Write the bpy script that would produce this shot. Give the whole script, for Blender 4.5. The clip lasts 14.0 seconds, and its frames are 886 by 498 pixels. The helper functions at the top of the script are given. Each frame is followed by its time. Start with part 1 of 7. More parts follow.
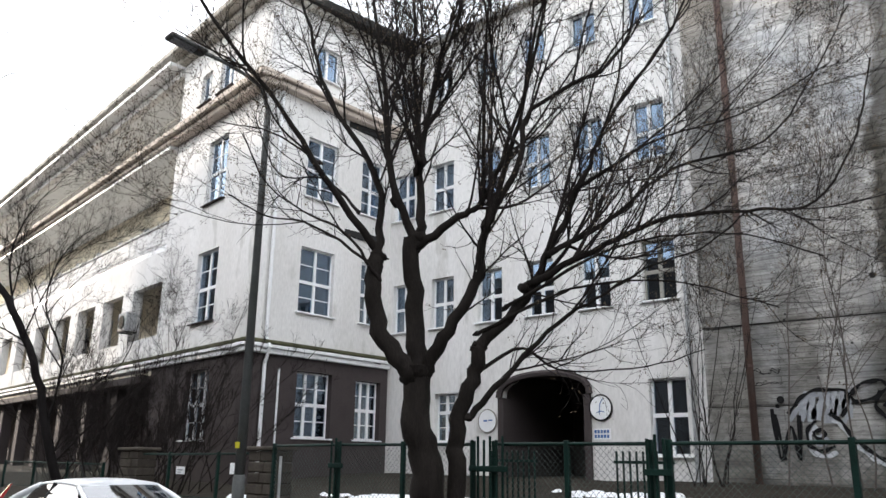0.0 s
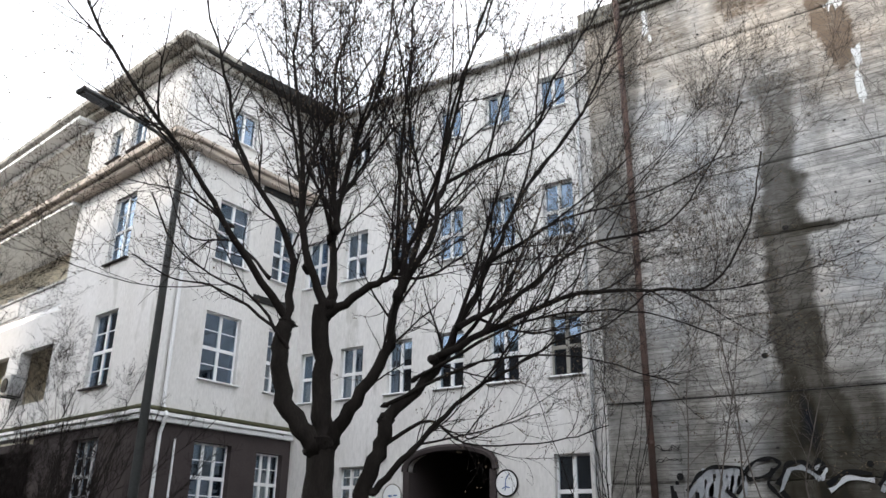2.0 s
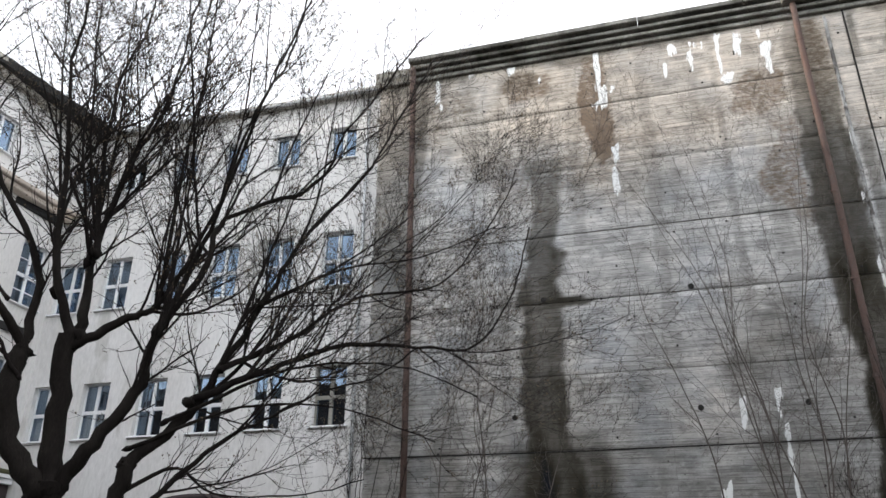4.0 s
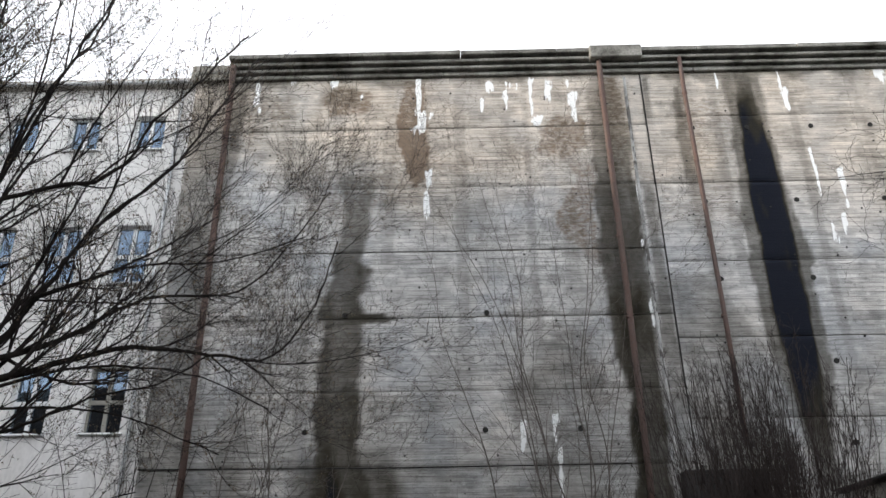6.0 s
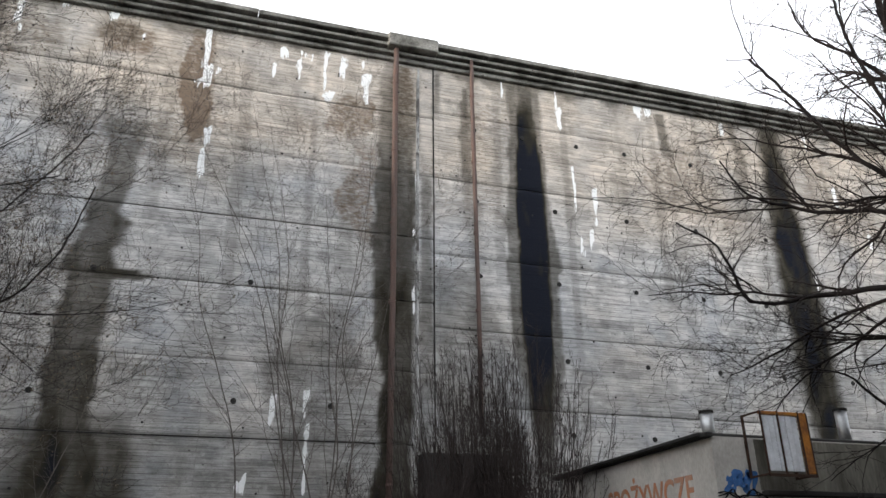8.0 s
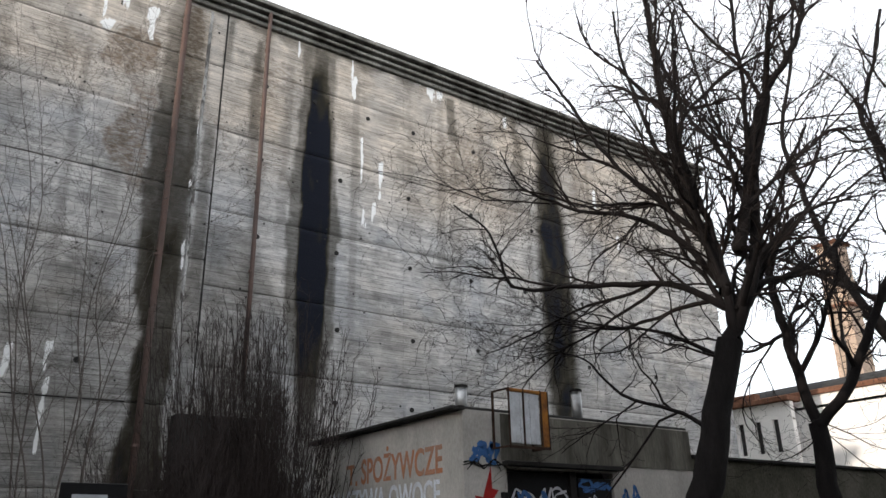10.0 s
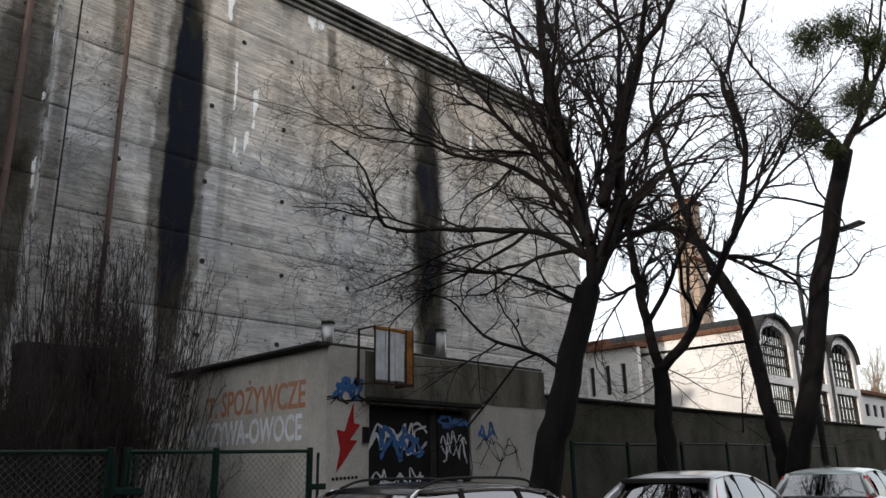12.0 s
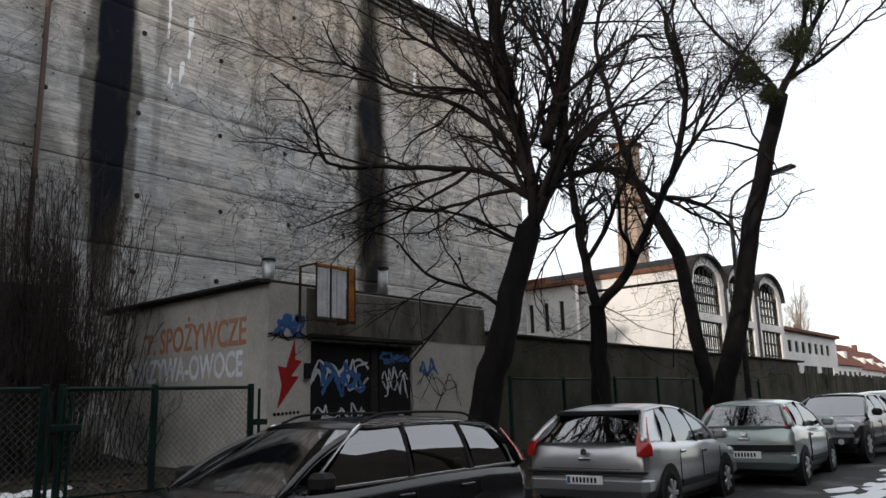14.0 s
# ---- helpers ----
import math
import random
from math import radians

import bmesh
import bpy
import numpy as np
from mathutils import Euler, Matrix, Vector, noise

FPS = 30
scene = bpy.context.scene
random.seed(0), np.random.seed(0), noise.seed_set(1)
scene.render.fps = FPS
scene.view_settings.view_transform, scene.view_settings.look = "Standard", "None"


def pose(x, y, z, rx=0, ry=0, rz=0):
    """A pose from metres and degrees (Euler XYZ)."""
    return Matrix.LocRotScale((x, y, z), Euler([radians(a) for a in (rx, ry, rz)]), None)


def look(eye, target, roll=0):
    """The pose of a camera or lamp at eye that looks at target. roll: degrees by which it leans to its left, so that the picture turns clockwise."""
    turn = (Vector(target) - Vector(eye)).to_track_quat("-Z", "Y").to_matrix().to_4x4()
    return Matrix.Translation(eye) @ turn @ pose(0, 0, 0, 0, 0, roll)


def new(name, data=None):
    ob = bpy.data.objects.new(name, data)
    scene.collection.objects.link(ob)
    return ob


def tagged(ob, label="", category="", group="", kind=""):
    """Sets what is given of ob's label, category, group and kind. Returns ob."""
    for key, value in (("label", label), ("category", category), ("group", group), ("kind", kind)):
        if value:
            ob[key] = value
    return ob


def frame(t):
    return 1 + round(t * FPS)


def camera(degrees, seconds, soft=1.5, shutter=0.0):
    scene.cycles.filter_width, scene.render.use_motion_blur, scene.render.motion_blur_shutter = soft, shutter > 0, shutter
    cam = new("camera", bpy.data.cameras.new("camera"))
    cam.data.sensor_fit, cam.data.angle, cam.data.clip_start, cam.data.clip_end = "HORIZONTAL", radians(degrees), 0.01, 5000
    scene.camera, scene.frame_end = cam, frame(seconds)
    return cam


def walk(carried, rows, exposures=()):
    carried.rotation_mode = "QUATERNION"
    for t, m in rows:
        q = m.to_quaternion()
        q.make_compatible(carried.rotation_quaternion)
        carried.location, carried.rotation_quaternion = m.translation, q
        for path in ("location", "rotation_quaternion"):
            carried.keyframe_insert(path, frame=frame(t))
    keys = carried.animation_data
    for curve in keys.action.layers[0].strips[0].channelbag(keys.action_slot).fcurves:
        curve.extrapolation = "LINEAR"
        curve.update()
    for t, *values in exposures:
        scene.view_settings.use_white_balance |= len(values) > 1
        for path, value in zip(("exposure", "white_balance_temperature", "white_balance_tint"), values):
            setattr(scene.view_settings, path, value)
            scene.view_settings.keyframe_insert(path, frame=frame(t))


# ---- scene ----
cam = camera(59.51, 14.0)
EYE = 1.57
# seconds, then the turn of a camera that stays in one spot: Euler x, y, z in degrees
TURNS = [
    (0.0, 105.24, -0.74, 40.56),
    (0.5, 106.21, -0.91, 40.38),
    (1.0, 108.23, -1.33, 38.89),
    (1.5, 109.88, -1.21, 36.53),
    (2.0, 110.51, -0.75, 33.76),
    (2.5, 111.25, -0.44, 29.71),
    (3.0, 112.09, -0.23, 25.10),
    (3.2, 112.63, -0.29, 23.05),
    (5.3, 115.50, 0.22, 6.94),
    (5.5, 115.62, 0.37, 5.27),
    (6.0, 115.40, 0.65, 1.11),
    (6.5, 114.98, 0.92, -2.77),
    (7.0, 114.36, 0.89, -8.28),
    (7.5, 113.76, 0.91, -13.21),
    (8.0, 113.58, 0.58, -17.25),
    (8.5, 113.40, 0.59, -21.90),
    (8.7, 113.30, 0.58, -24.02),
    (10.8, 109.13, 0.85, -38.42),
    (11.0, 108.67, 0.64, -39.17),
    (11.5, 107.58, 0.33, -41.75),
    (12.0, 106.33, 0.93, -44.45),
    (12.5, 104.91, 1.78, -46.43),
    (13.0, 103.32, 1.56, -47.75),
    (13.5, 102.15, 1.38, -48.32),
    (14.0, 101.67, 1.39, -48.71),
]
EXPOSURES = [(0.0, 1.52), (0.6, 1.4), (2.0, 1.35), (3.0, 1.28), (5.5, 1.08), (6.5, 1.02), (7.0, 0.85), (7.5, 1.0), (8.5, 1.02), (11.0, 0.5), (12.5, 0.22), (14.0, 0.12)]
walk(cam, [(t, pose(0, 0, EYE, rx, ry, rz)) for t, rx, ry, rz in TURNS], EXPOSURES)

# ---------------------------------------------------------------- light
SUN_EL, SUN_AZ = radians(12), radians(264)      # low winter sun, azimuth clockwise from +y
world = bpy.data.worlds.new("overcast_sky")
scene.world = world
world.use_nodes = True
wn, wl = world.node_tree.nodes, world.node_tree.links
wn.clear()
sky = wn.new("ShaderNodeTexSky")
sky.sky_type, sky.sun_disc, sky.sun_elevation, sky.sun_rotation = "NISHITA", False, SUN_EL, SUN_AZ
sky.air_density, sky.dust_density = 1.0, 1.0
bw = wn.new("ShaderNodeHueSaturation")
bw.inputs["Saturation"].default_value = 1.0
veil = wn.new("ShaderNodeMixRGB")
veil.inputs[0].default_value = 0.6
veil.inputs[2].default_value = (13.5, 13.6, 13.95, 1)
bg = wn.new("ShaderNodeBackground")
bg.inputs["Strength"].default_value = 0.115
wout = wn.new("ShaderNodeOutputWorld")
wl.new(sky.outputs[0], bw.inputs["Color"])
wl.new(bw.outputs[0], veil.inputs[1])
wl.new(veil.outputs[0], bg.inputs[0])
wl.new(bg.outputs[0], wout.inputs[0])

sun = new("sun", bpy.data.lights.new("sun", "SUN"))
sun.data.energy, sun.data.angle, sun.data.color = 2.3, radians(0.6), (1.0, 0.88, 0.76)
sun.matrix_world = look((0, 0, 30), (-math.sin(SUN_AZ) * math.cos(SUN_EL), -math.cos(SUN_AZ) * math.cos(SUN_EL), 30 - math.sin(SUN_EL)))

# ---------------------------------------------------------------- materials


def mat(name, base, rough=0.8, metal=0.0, vary=0.25, scale=1.5, fine=30.0, bump=0.15, tint=None, stretch=(1, 1, 1), random=0.0, spec=0.12, wear=0.0, wear_col=None):
    """A worn surface: two scales of noise in the colour, fine relief, and a shade of its own for each piece."""
    m = bpy.data.materials.new(name)
    m.use_nodes = True
    n, l = m.node_tree.nodes, m.node_tree.links
    b = n["Principled BSDF"]
    b.inputs["Roughness"].default_value, b.inputs["Metallic"].default_value = rough, metal
    b.inputs["Specular IOR Level"].default_value = spec
    tc, mp = n.new("ShaderNodeTexCoord"), n.new("ShaderNodeMapping")
    mp.inputs["Scale"].default_value = stretch
    l.new(tc.outputs["Object"], mp.inputs["Vector"])
    big, small = n.new("ShaderNodeTexNoise"), n.new("ShaderNodeTexNoise")
    for t, s, d in ((big, scale, 5), (small, fine, 4)):
        t.inputs["Scale"].default_value, t.inputs["Detail"].default_value, t.inputs["Roughness"].default_value = s, d, 0.62
        l.new(mp.outputs[0], t.inputs["Vector"])
    mix = n.new("ShaderNodeMixRGB")
    tint = tint or tuple(c * 0.55 for c in base)
    mix.inputs[1].default_value, mix.inputs[2].default_value = (*base, 1), (*tint, 1)
    ramp = n.new("ShaderNodeMapRange")
    ramp.inputs[1].default_value, ramp.inputs[2].default_value, ramp.inputs[3].default_value, ramp.inputs[4].default_value = 0.38, 0.68, 0.0, min(1.0, vary * 2.2)
    l.new(big.outputs[0], ramp.inputs[0])
    l.new(ramp.outputs[0], mix.inputs[0])
    hsv = n.new("ShaderNodeHueSaturation")
    val = n.new("ShaderNodeMapRange")
    val.inputs[1].default_value, val.inputs[2].default_value = 0.3, 0.7
    val.inputs[3].default_value, val.inputs[4].default_value = 1 - vary * 0.5, 1 + vary * 0.4
    l.new(small.outputs[0], val.inputs[0])
    if random:
        oi, rr, mu = n.new("ShaderNodeObjectInfo"), n.new("ShaderNodeMapRange"), n.new("ShaderNodeMath")
        rr.inputs[3].default_value, rr.inputs[4].default_value = 1 - random, 1 + random
        mu.operation = "MULTIPLY"
        l.new(oi.outputs["Random"], rr.inputs[0])
        l.new(rr.outputs[0], mu.inputs[0])
        l.new(val.outputs[0], mu.inputs[1])
        l.new(mu.outputs[0], hsv.inputs["Value"])
    else:
        l.new(val.outputs[0], hsv.inputs["Value"])
    last = mix
    if wear:
        wm, wt, wr = n.new("ShaderNodeMixRGB"), n.new("ShaderNodeTexNoise"), n.new("ShaderNodeMapRange")
        wt.inputs["Scale"].default_value, wt.inputs["Detail"].default_value = scale * 3.1, 8
        wr.inputs[1].default_value, wr.inputs[2].default_value = 0.62 - wear * 0.2, 0.68 - wear * 0.15
        l.new(mp.outputs[0], wt.inputs["Vector"])
        l.new(wt.outputs[0], wr.inputs[0])
        l.new(wr.outputs[0], wm.inputs[0])
        l.new(mix.outputs[0], wm.inputs[1])
        wm.inputs[2].default_value = (*wear_col, 1)
        last = wm
    l.new(last.outputs[0], hsv.inputs["Color"])
    l.new(hsv.outputs[0], b.inputs["Base Color"])
    if bump:
        bp = n.new("ShaderNodeBump")
        bp.inputs["Strength"].default_value, bp.inputs["Distance"].default_value = bump, 0.02
        l.new(small.outputs[0], bp.inputs["Height"])
        l.new(bp.outputs[0], b.inputs["Normal"])
    return m


def glass_mat(name, tint=(0.75, 0.8, 0.82), gloss=0.08, edge=0.9, sheen=(0.95, 0.97, 1.0)):
    m = bpy.data.materials.new(name)
    m.use_nodes = True
    n, l = m.node_tree.nodes, m.node_tree.links
    n.remove(n["Principled BSDF"])
    tr, gl, mx, fr = n.new("ShaderNodeBsdfTransparent"), n.new("ShaderNodeBsdfGlossy"), n.new("ShaderNodeMixShader"), n.new("ShaderNodeLayerWeight")
    tr.inputs[0].default_value, gl.inputs["Roughness"].default_value = (*tint, 1), 0.02
    gl.inputs[0].default_value = (*sheen, 1)
    pw, mr = n.new("ShaderNodeMath"), n.new("ShaderNodeMapRange")
    pw.operation, pw.inputs[1].default_value = "POWER", 3.0
    mr.inputs[3].default_value, mr.inputs[4].default_value = gloss, edge
    l.new(fr.outputs["Facing"], pw.inputs[0])
    l.new(pw.outputs[0], mr.inputs[0])
    l.new(mr.outputs[0], mx.inputs[0])
    l.new(tr.outputs[0], mx.inputs[1])
    l.new(gl.outputs[0], mx.inputs[2])
    l.new(mx.outputs[0], n["Material Output"].inputs[0])
    return m


PLASTER = mat("pale_render", (0.7, 0.69, 0.68), 0.9, vary=0.22, scale=0.45, fine=14, bump=0.15, tint=(0.52, 0.5, 0.47), stretch=(1, 1, 0.35), wear=0.15, wear_col=(0.55, 0.54, 0.52))
PLASTER_Y = mat("cream_render", (0.82, 0.76, 0.62), 0.9, vary=0.15, scale=0.5, fine=14, bump=0.1)
BROWN = mat("brown_plinth_render", (0.062, 0.052, 0.052), 0.85, vary=0.2, scale=0.6, fine=20, bump=0.12)
WHITE = mat("white_window_paint", (0.78, 0.79, 0.8), 0.45, vary=0.08, scale=3, bump=0.03)
CORN = mat("weathered_cornice", (0.5, 0.48, 0.44), 0.9, vary=0.35, scale=1.2, fine=18, bump=0.2, tint=(0.2, 0.18, 0.15))
RUST_CORN = mat("rusty_eaves_render", (0.6, 0.52, 0.45), 0.9, vary=0.3, scale=1.0, fine=18)
MOSS = mat("mossy_ledge", (0.1, 0.1, 0.06), 0.95, vary=0.4, scale=3, fine=30, bump=0.4)
# near-black: the gloom of unlit rooms is put into this colour
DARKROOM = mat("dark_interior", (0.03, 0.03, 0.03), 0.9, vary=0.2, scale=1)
CURTAIN = mat("white_curtain", (0.7, 0.7, 0.68), 0.9, vary=0.1, scale=6, stretch=(6, 6, 0.6))
# blue of a reflected sky is put into the gloss colour
GLASS = glass_mat("window_glass", (0.5, 0.56, 0.6), 0.16, 0.7, (0.62, 0.78, 1.0))
GLASS_CAR = glass_mat("tinted_car_glass", (0.1, 0.115, 0.115), 0.24, 0.5)
# gloss tinted faintly warm to stand for warm sky light
GLASS_HALL = glass_mat("hall_glass", (0.6, 0.6, 0.6), 0.4, 0.9, (1.0, 0.97, 0.93))
CONC = mat("grey_concrete", (0.3, 0.29, 0.26), 0.9, vary=0.3, scale=0.7, fine=22, bump=0.25, tint=(0.16, 0.155, 0.14))
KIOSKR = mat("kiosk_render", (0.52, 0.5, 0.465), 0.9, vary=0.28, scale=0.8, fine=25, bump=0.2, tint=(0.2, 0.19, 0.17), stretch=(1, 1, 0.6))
# darker, streaky render for the upper band, the far side and the rear
KIOSKD = mat("dark_kiosk_render", (0.19, 0.18, 0.155), 0.9, vary=0.5, scale=1.6, fine=25, bump=0.2, tint=(0.06, 0.058, 0.047), stretch=(1, 1, 0.22))
WALLD = mat("mossy_old_wall", (0.105, 0.098, 0.08), 0.95, vary=0.75, scale=0.8, fine=22, bump=0.3, tint=(0.025, 0.027, 0.016), stretch=(1, 1, 0.7))
TAR = mat("tar_paper", (0.035, 0.034, 0.033), 0.85, vary=0.3, scale=2, bump=0.3)
PIPE = mat("rusty_red_downpipe", (0.125, 0.082, 0.07), 0.6, vary=0.35, scale=2, fine=25, bump=0.15, tint=(0.1, 0.08, 0.075))
ZINC = mat("zinc_sheet", (0.5, 0.51, 0.52), 0.45, 0.7, vary=0.25, scale=3, bump=0.1)
GREEN = mat("green_fence_paint", (0.009, 0.027, 0.022), 0.5, vary=0.35, scale=4, bump=0.1)
WIRE = mat("dull_wire", (0.1, 0.12, 0.115), 0.6, 0.4, vary=0.2, scale=4, bump=0)
STEEL = mat("grey_lamp_post", (0.12, 0.125, 0.125), 0.55, 0.3, vary=0.25, scale=2, bump=0.08)
BARK = mat("dark_wet_bark", (0.015, 0.013, 0.013), 0.85, vary=0.45, scale=5, fine=45, bump=0.8, tint=(0.008, 0.007, 0.007), stretch=(1, 1, 0.3))
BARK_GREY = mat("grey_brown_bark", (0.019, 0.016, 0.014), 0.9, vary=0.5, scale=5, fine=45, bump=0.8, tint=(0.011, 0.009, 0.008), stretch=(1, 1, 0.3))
TWIG = mat("brown_twig", (0.02, 0.016, 0.015), 0.85, vary=0.3, scale=4, bump=0)
SHRUB = mat("reddish_bare_shrub", (0.042, 0.034, 0.032), 0.85, vary=0.3, scale=4, bump=0)
SEED = mat("dry_seed_brown", (0.13, 0.1, 0.07), 0.9, vary=0.3, scale=8, bump=0)
MISTLE = mat("mistletoe_green", (0.045, 0.06, 0.025), 0.8, vary=0.3, scale=6, bump=0)
ASPHALT = mat("worn_asphalt", (0.045, 0.045, 0.047), 0.8, vary=0.3, scale=0.35, fine=60, bump=0.35, tint=(0.035, 0.035, 0.036), wear=0.25, wear_col=(0.1, 0.1, 0.1))
SOIL = mat("leaf_litter_soil", (0.032, 0.027, 0.021), 0.95, vary=0.5, scale=1.5, fine=25, bump=0.9, tint=(0.02, 0.018, 0.014))
KERB = mat("kerb_stone", (0.22, 0.215, 0.2), 0.9, vary=0.3, scale=2, bump=0.3, random=0.15)
SNOW = mat("old_snow", (0.78, 0.8, 0.84), 0.7, vary=0.12, scale=3, fine=30, bump=0.5)
BLACK = mat("black_paint", (0.012, 0.012, 0.013), 0.5, vary=0.2, scale=4, bump=0.05)
SPRAY_W = mat("white_spray", (0.6, 0.62, 0.65), 0.7, vary=0.25, scale=5, bump=0)
SPRAY_G = mat("grey_spray", (0.4, 0.42, 0.45), 0.7, vary=0.3, scale=3, bump=0)
SPRAY_B = mat("blue_spray", (0.06, 0.15, 0.36), 0.7, vary=0.3, scale=5, bump=0)
SPRAY_R = mat("red_spray", (0.32, 0.02, 0.018), 0.6, vary=0.2, scale=5, bump=0)
LETTER_O = mat("faded_orange_letters", (0.46, 0.2, 0.11), 0.85, vary=0.3, scale=4, bump=0, tint=(0.33, 0.26, 0.21))
LETTER_B = mat("faded_pale_blue_letters", (0.82, 0.86, 0.92), 0.85, vary=0.3, scale=4, bump=0, tint=(0.45, 0.47, 0.49))

# ---------------------------------------------------------------- mesh tools


def join(*geoms):
    vs, fs = [], []
    for v, f in geoms:
        o = len(vs)
        vs += [tuple(p) for p in v]
        fs += [tuple(i + o for i in q) for q in f]
    return vs, fs


def box(x0, x1, y0, y1, z0, z1):
    v = [(x, y, z) for z in (z0, z1) for y in (y0, y1) for x in (x0, x1)]
    return v, [(0, 2, 3, 1), (4, 5, 7, 6), (0, 1, 5, 4), (2, 6, 7, 3), (0, 4, 6, 2), (1, 3, 7, 5)]


def cbox(x0, x1, y0, y1, z0, z1, b=0.01):
    """A box with its edges broken by b."""
    bm = bmesh.new()
    v, f = box(x0, x1, y0, y1, z0, z1)
    bv = [bm.verts.new(p) for p in v]
    for q in f:
        bm.faces.new([bv[i] for i in q])
    bmesh.ops.bevel(bm, geom=list(bm.edges), offset=b, segments=1, affect="EDGES")
    bm.verts.ensure_lookup_table()
    bm.verts.index_update()
    out = [tuple(p.co) for p in bm.verts], [tuple(p.index for p in q.verts) for q in bm.faces]
    bm.free()
    return out


def weld(geom):
    """Joins corners that lie in one place."""
    index, vs = {}, []
    for p in geom[0]:
        k = tuple(round(c, 4) for c in p)
        if k not in index:
            index[k] = len(vs)
            vs.append(p)
    to = [index[tuple(round(c, 4) for c in p)] for p in geom[0]]
    return vs, [tuple(to[i] for i in f) for f in geom[1]]


def moved(geom, m):
    return [tuple(m @ Vector(p)) for p in geom[0]], geom[1]


def tube(points, radii, sides=8, cap=True):
    """A round bar along a line of points, with its own radius at each."""
    pts = [Vector(p) for p in points]
    if not hasattr(radii, "__len__"):
        radii = [radii] * len(pts)
    vs, fs = [], []
    side = None
    for i, p in enumerate(pts):
        d = (pts[min(i + 1, len(pts) - 1)] - pts[max(i - 1, 0)]).normalized()
        if side is None:
            side = d.orthogonal().normalized()
        side = (side - d * side.dot(d))
        side = side.normalized() if side.length > 1e-6 else d.orthogonal().normalized()
        up = d.cross(side)
        for k in range(sides):
            a = 2 * math.pi * k / sides
            vs.append(tuple(p + (side * math.cos(a) + up * math.sin(a)) * radii[i]))
    for i in range(len(pts) - 1):
        for k in range(sides):
            a, b = i * sides + k, i * sides + (k + 1) % sides
            fs.append((a, b, b + sides, a + sides))
    if cap:
        fs.append(tuple(range(sides))[::-1])
        fs.append(tuple(range(len(vs) - sides, len(vs))))
    return vs, fs


def disc(centre, radius, depth, axis="y", sides=16):
    c = Vector(centre)
    d = Vector({"x": (1, 0, 0), "y": (0, 1, 0), "z": (0, 0, 1)}[axis]) * depth / 2
    return tube([c - d, c + d], radius, sides)


def mesh(name, geom, material, smooth=False):
    me = bpy.data.meshes.new(name)
    me.from_pydata(geom[0], [], geom[1])
    me.materials.append(material)
    if smooth:
        me.polygons.foreach_set("use_smooth", [True] * len(me.polygons))
    me.update()
    return me


def part(name, geom, material, parent, label="", smooth=False, m=None):
    data = geom if isinstance(geom, bpy.types.Mesh) else mesh(name, geom, material, smooth)
    ob = new(name, data)
    ob.parent = parent
    if m is not None:
        ob.matrix_basis = m
    return tagged(ob, label)


def thing(name, label, category, group="", kind="", m=None):
    ob = new(name)
    if m is not None:
        ob.matrix_basis = m
    return tagged(ob, label, category, group, kind)


def solid(name, geom, material, label, category, group="", kind="", smooth=False, m=None):
    ob = new(name, mesh(name, geom, material, smooth))
    if m is not None:
        ob.matrix_basis = m
    return tagged(ob, label, category, group, kind)


def pierced(u0, u1, z0, z1, holes, y0, y1):
    """A wall along x from u0 to u1, in one piece, with openings (u0, u1, z0, z1) that go through it."""
    us = [u for u in sorted({u0, u1, *[h[0] for h in holes], *[h[1] for h in holes]}) if u0 <= u <= u1]
    zs = [z for z in sorted({z0, z1, *[h[2] for h in holes], *[h[3] for h in holes]}) if z0 <= z <= z1]
    nu, nz = len(us), len(zs)

    def full(i, k):
        if not (0 <= i < nu - 1 and 0 <= k < nz - 1):
            return False
        u, z = (us[i] + us[i + 1]) / 2, (zs[k] + zs[k + 1]) / 2
        return not any(h[0] < u < h[1] and h[2] < z < h[3] for h in holes)

    vs = [(u, y, z) for y in (y0, y1) for z in zs for u in us]
    at_ = lambda i, k, b: b * nu * nz + k * nu + i
    fs = []
    for k in range(nz - 1):
        for i in range(nu - 1):
            if not full(i, k):
                continue
            fs += [(at_(i, k, 0), at_(i + 1, k, 0), at_(i + 1, k + 1, 0), at_(i, k + 1, 0)), (at_(i, k, 1), at_(i, k + 1, 1), at_(i + 1, k + 1, 1), at_(i + 1, k, 1))]
            for di, dk, a, b in ((-1, 0, (i, k + 1), (i, k)), (1, 0, (i + 1, k), (i + 1, k + 1)), (0, -1, (i, k), (i + 1, k)), (0, 1, (i + 1, k + 1), (i, k + 1))):
                if not full(i + di, k + dk):
                    fs.append((at_(*a, 0), at_(*a, 1), at_(*b, 1), at_(*b, 0)))
    used = sorted({q for f in fs for q in f})
    index = {q: n for n, q in enumerate(used)}
    return [vs[q] for q in used], [tuple(index[q] for q in f) for f in fs]


def smooth01(t):
    t = max(0.0, min(1.0, t))
    return t * t * (3 - 2 * t)


def road_z(x):
    return 0.014 * max(-35.0, min(0.0, x)) + 0.0165 * max(0.0, min(70.0, x) - 4.5)


def ground_z(x, y):
    """Road level, a kerb at y = 6.9, and the raised plot behind it."""
    r = road_z(x)
    if y < 6.95:
        return r
    plot = 0.62 + 0.48 * smooth01((y - 10) / 10)
    k = smooth01((y - 7.6) / 1.7)
    return (r + 0.12) * (1 - k) + plot * k

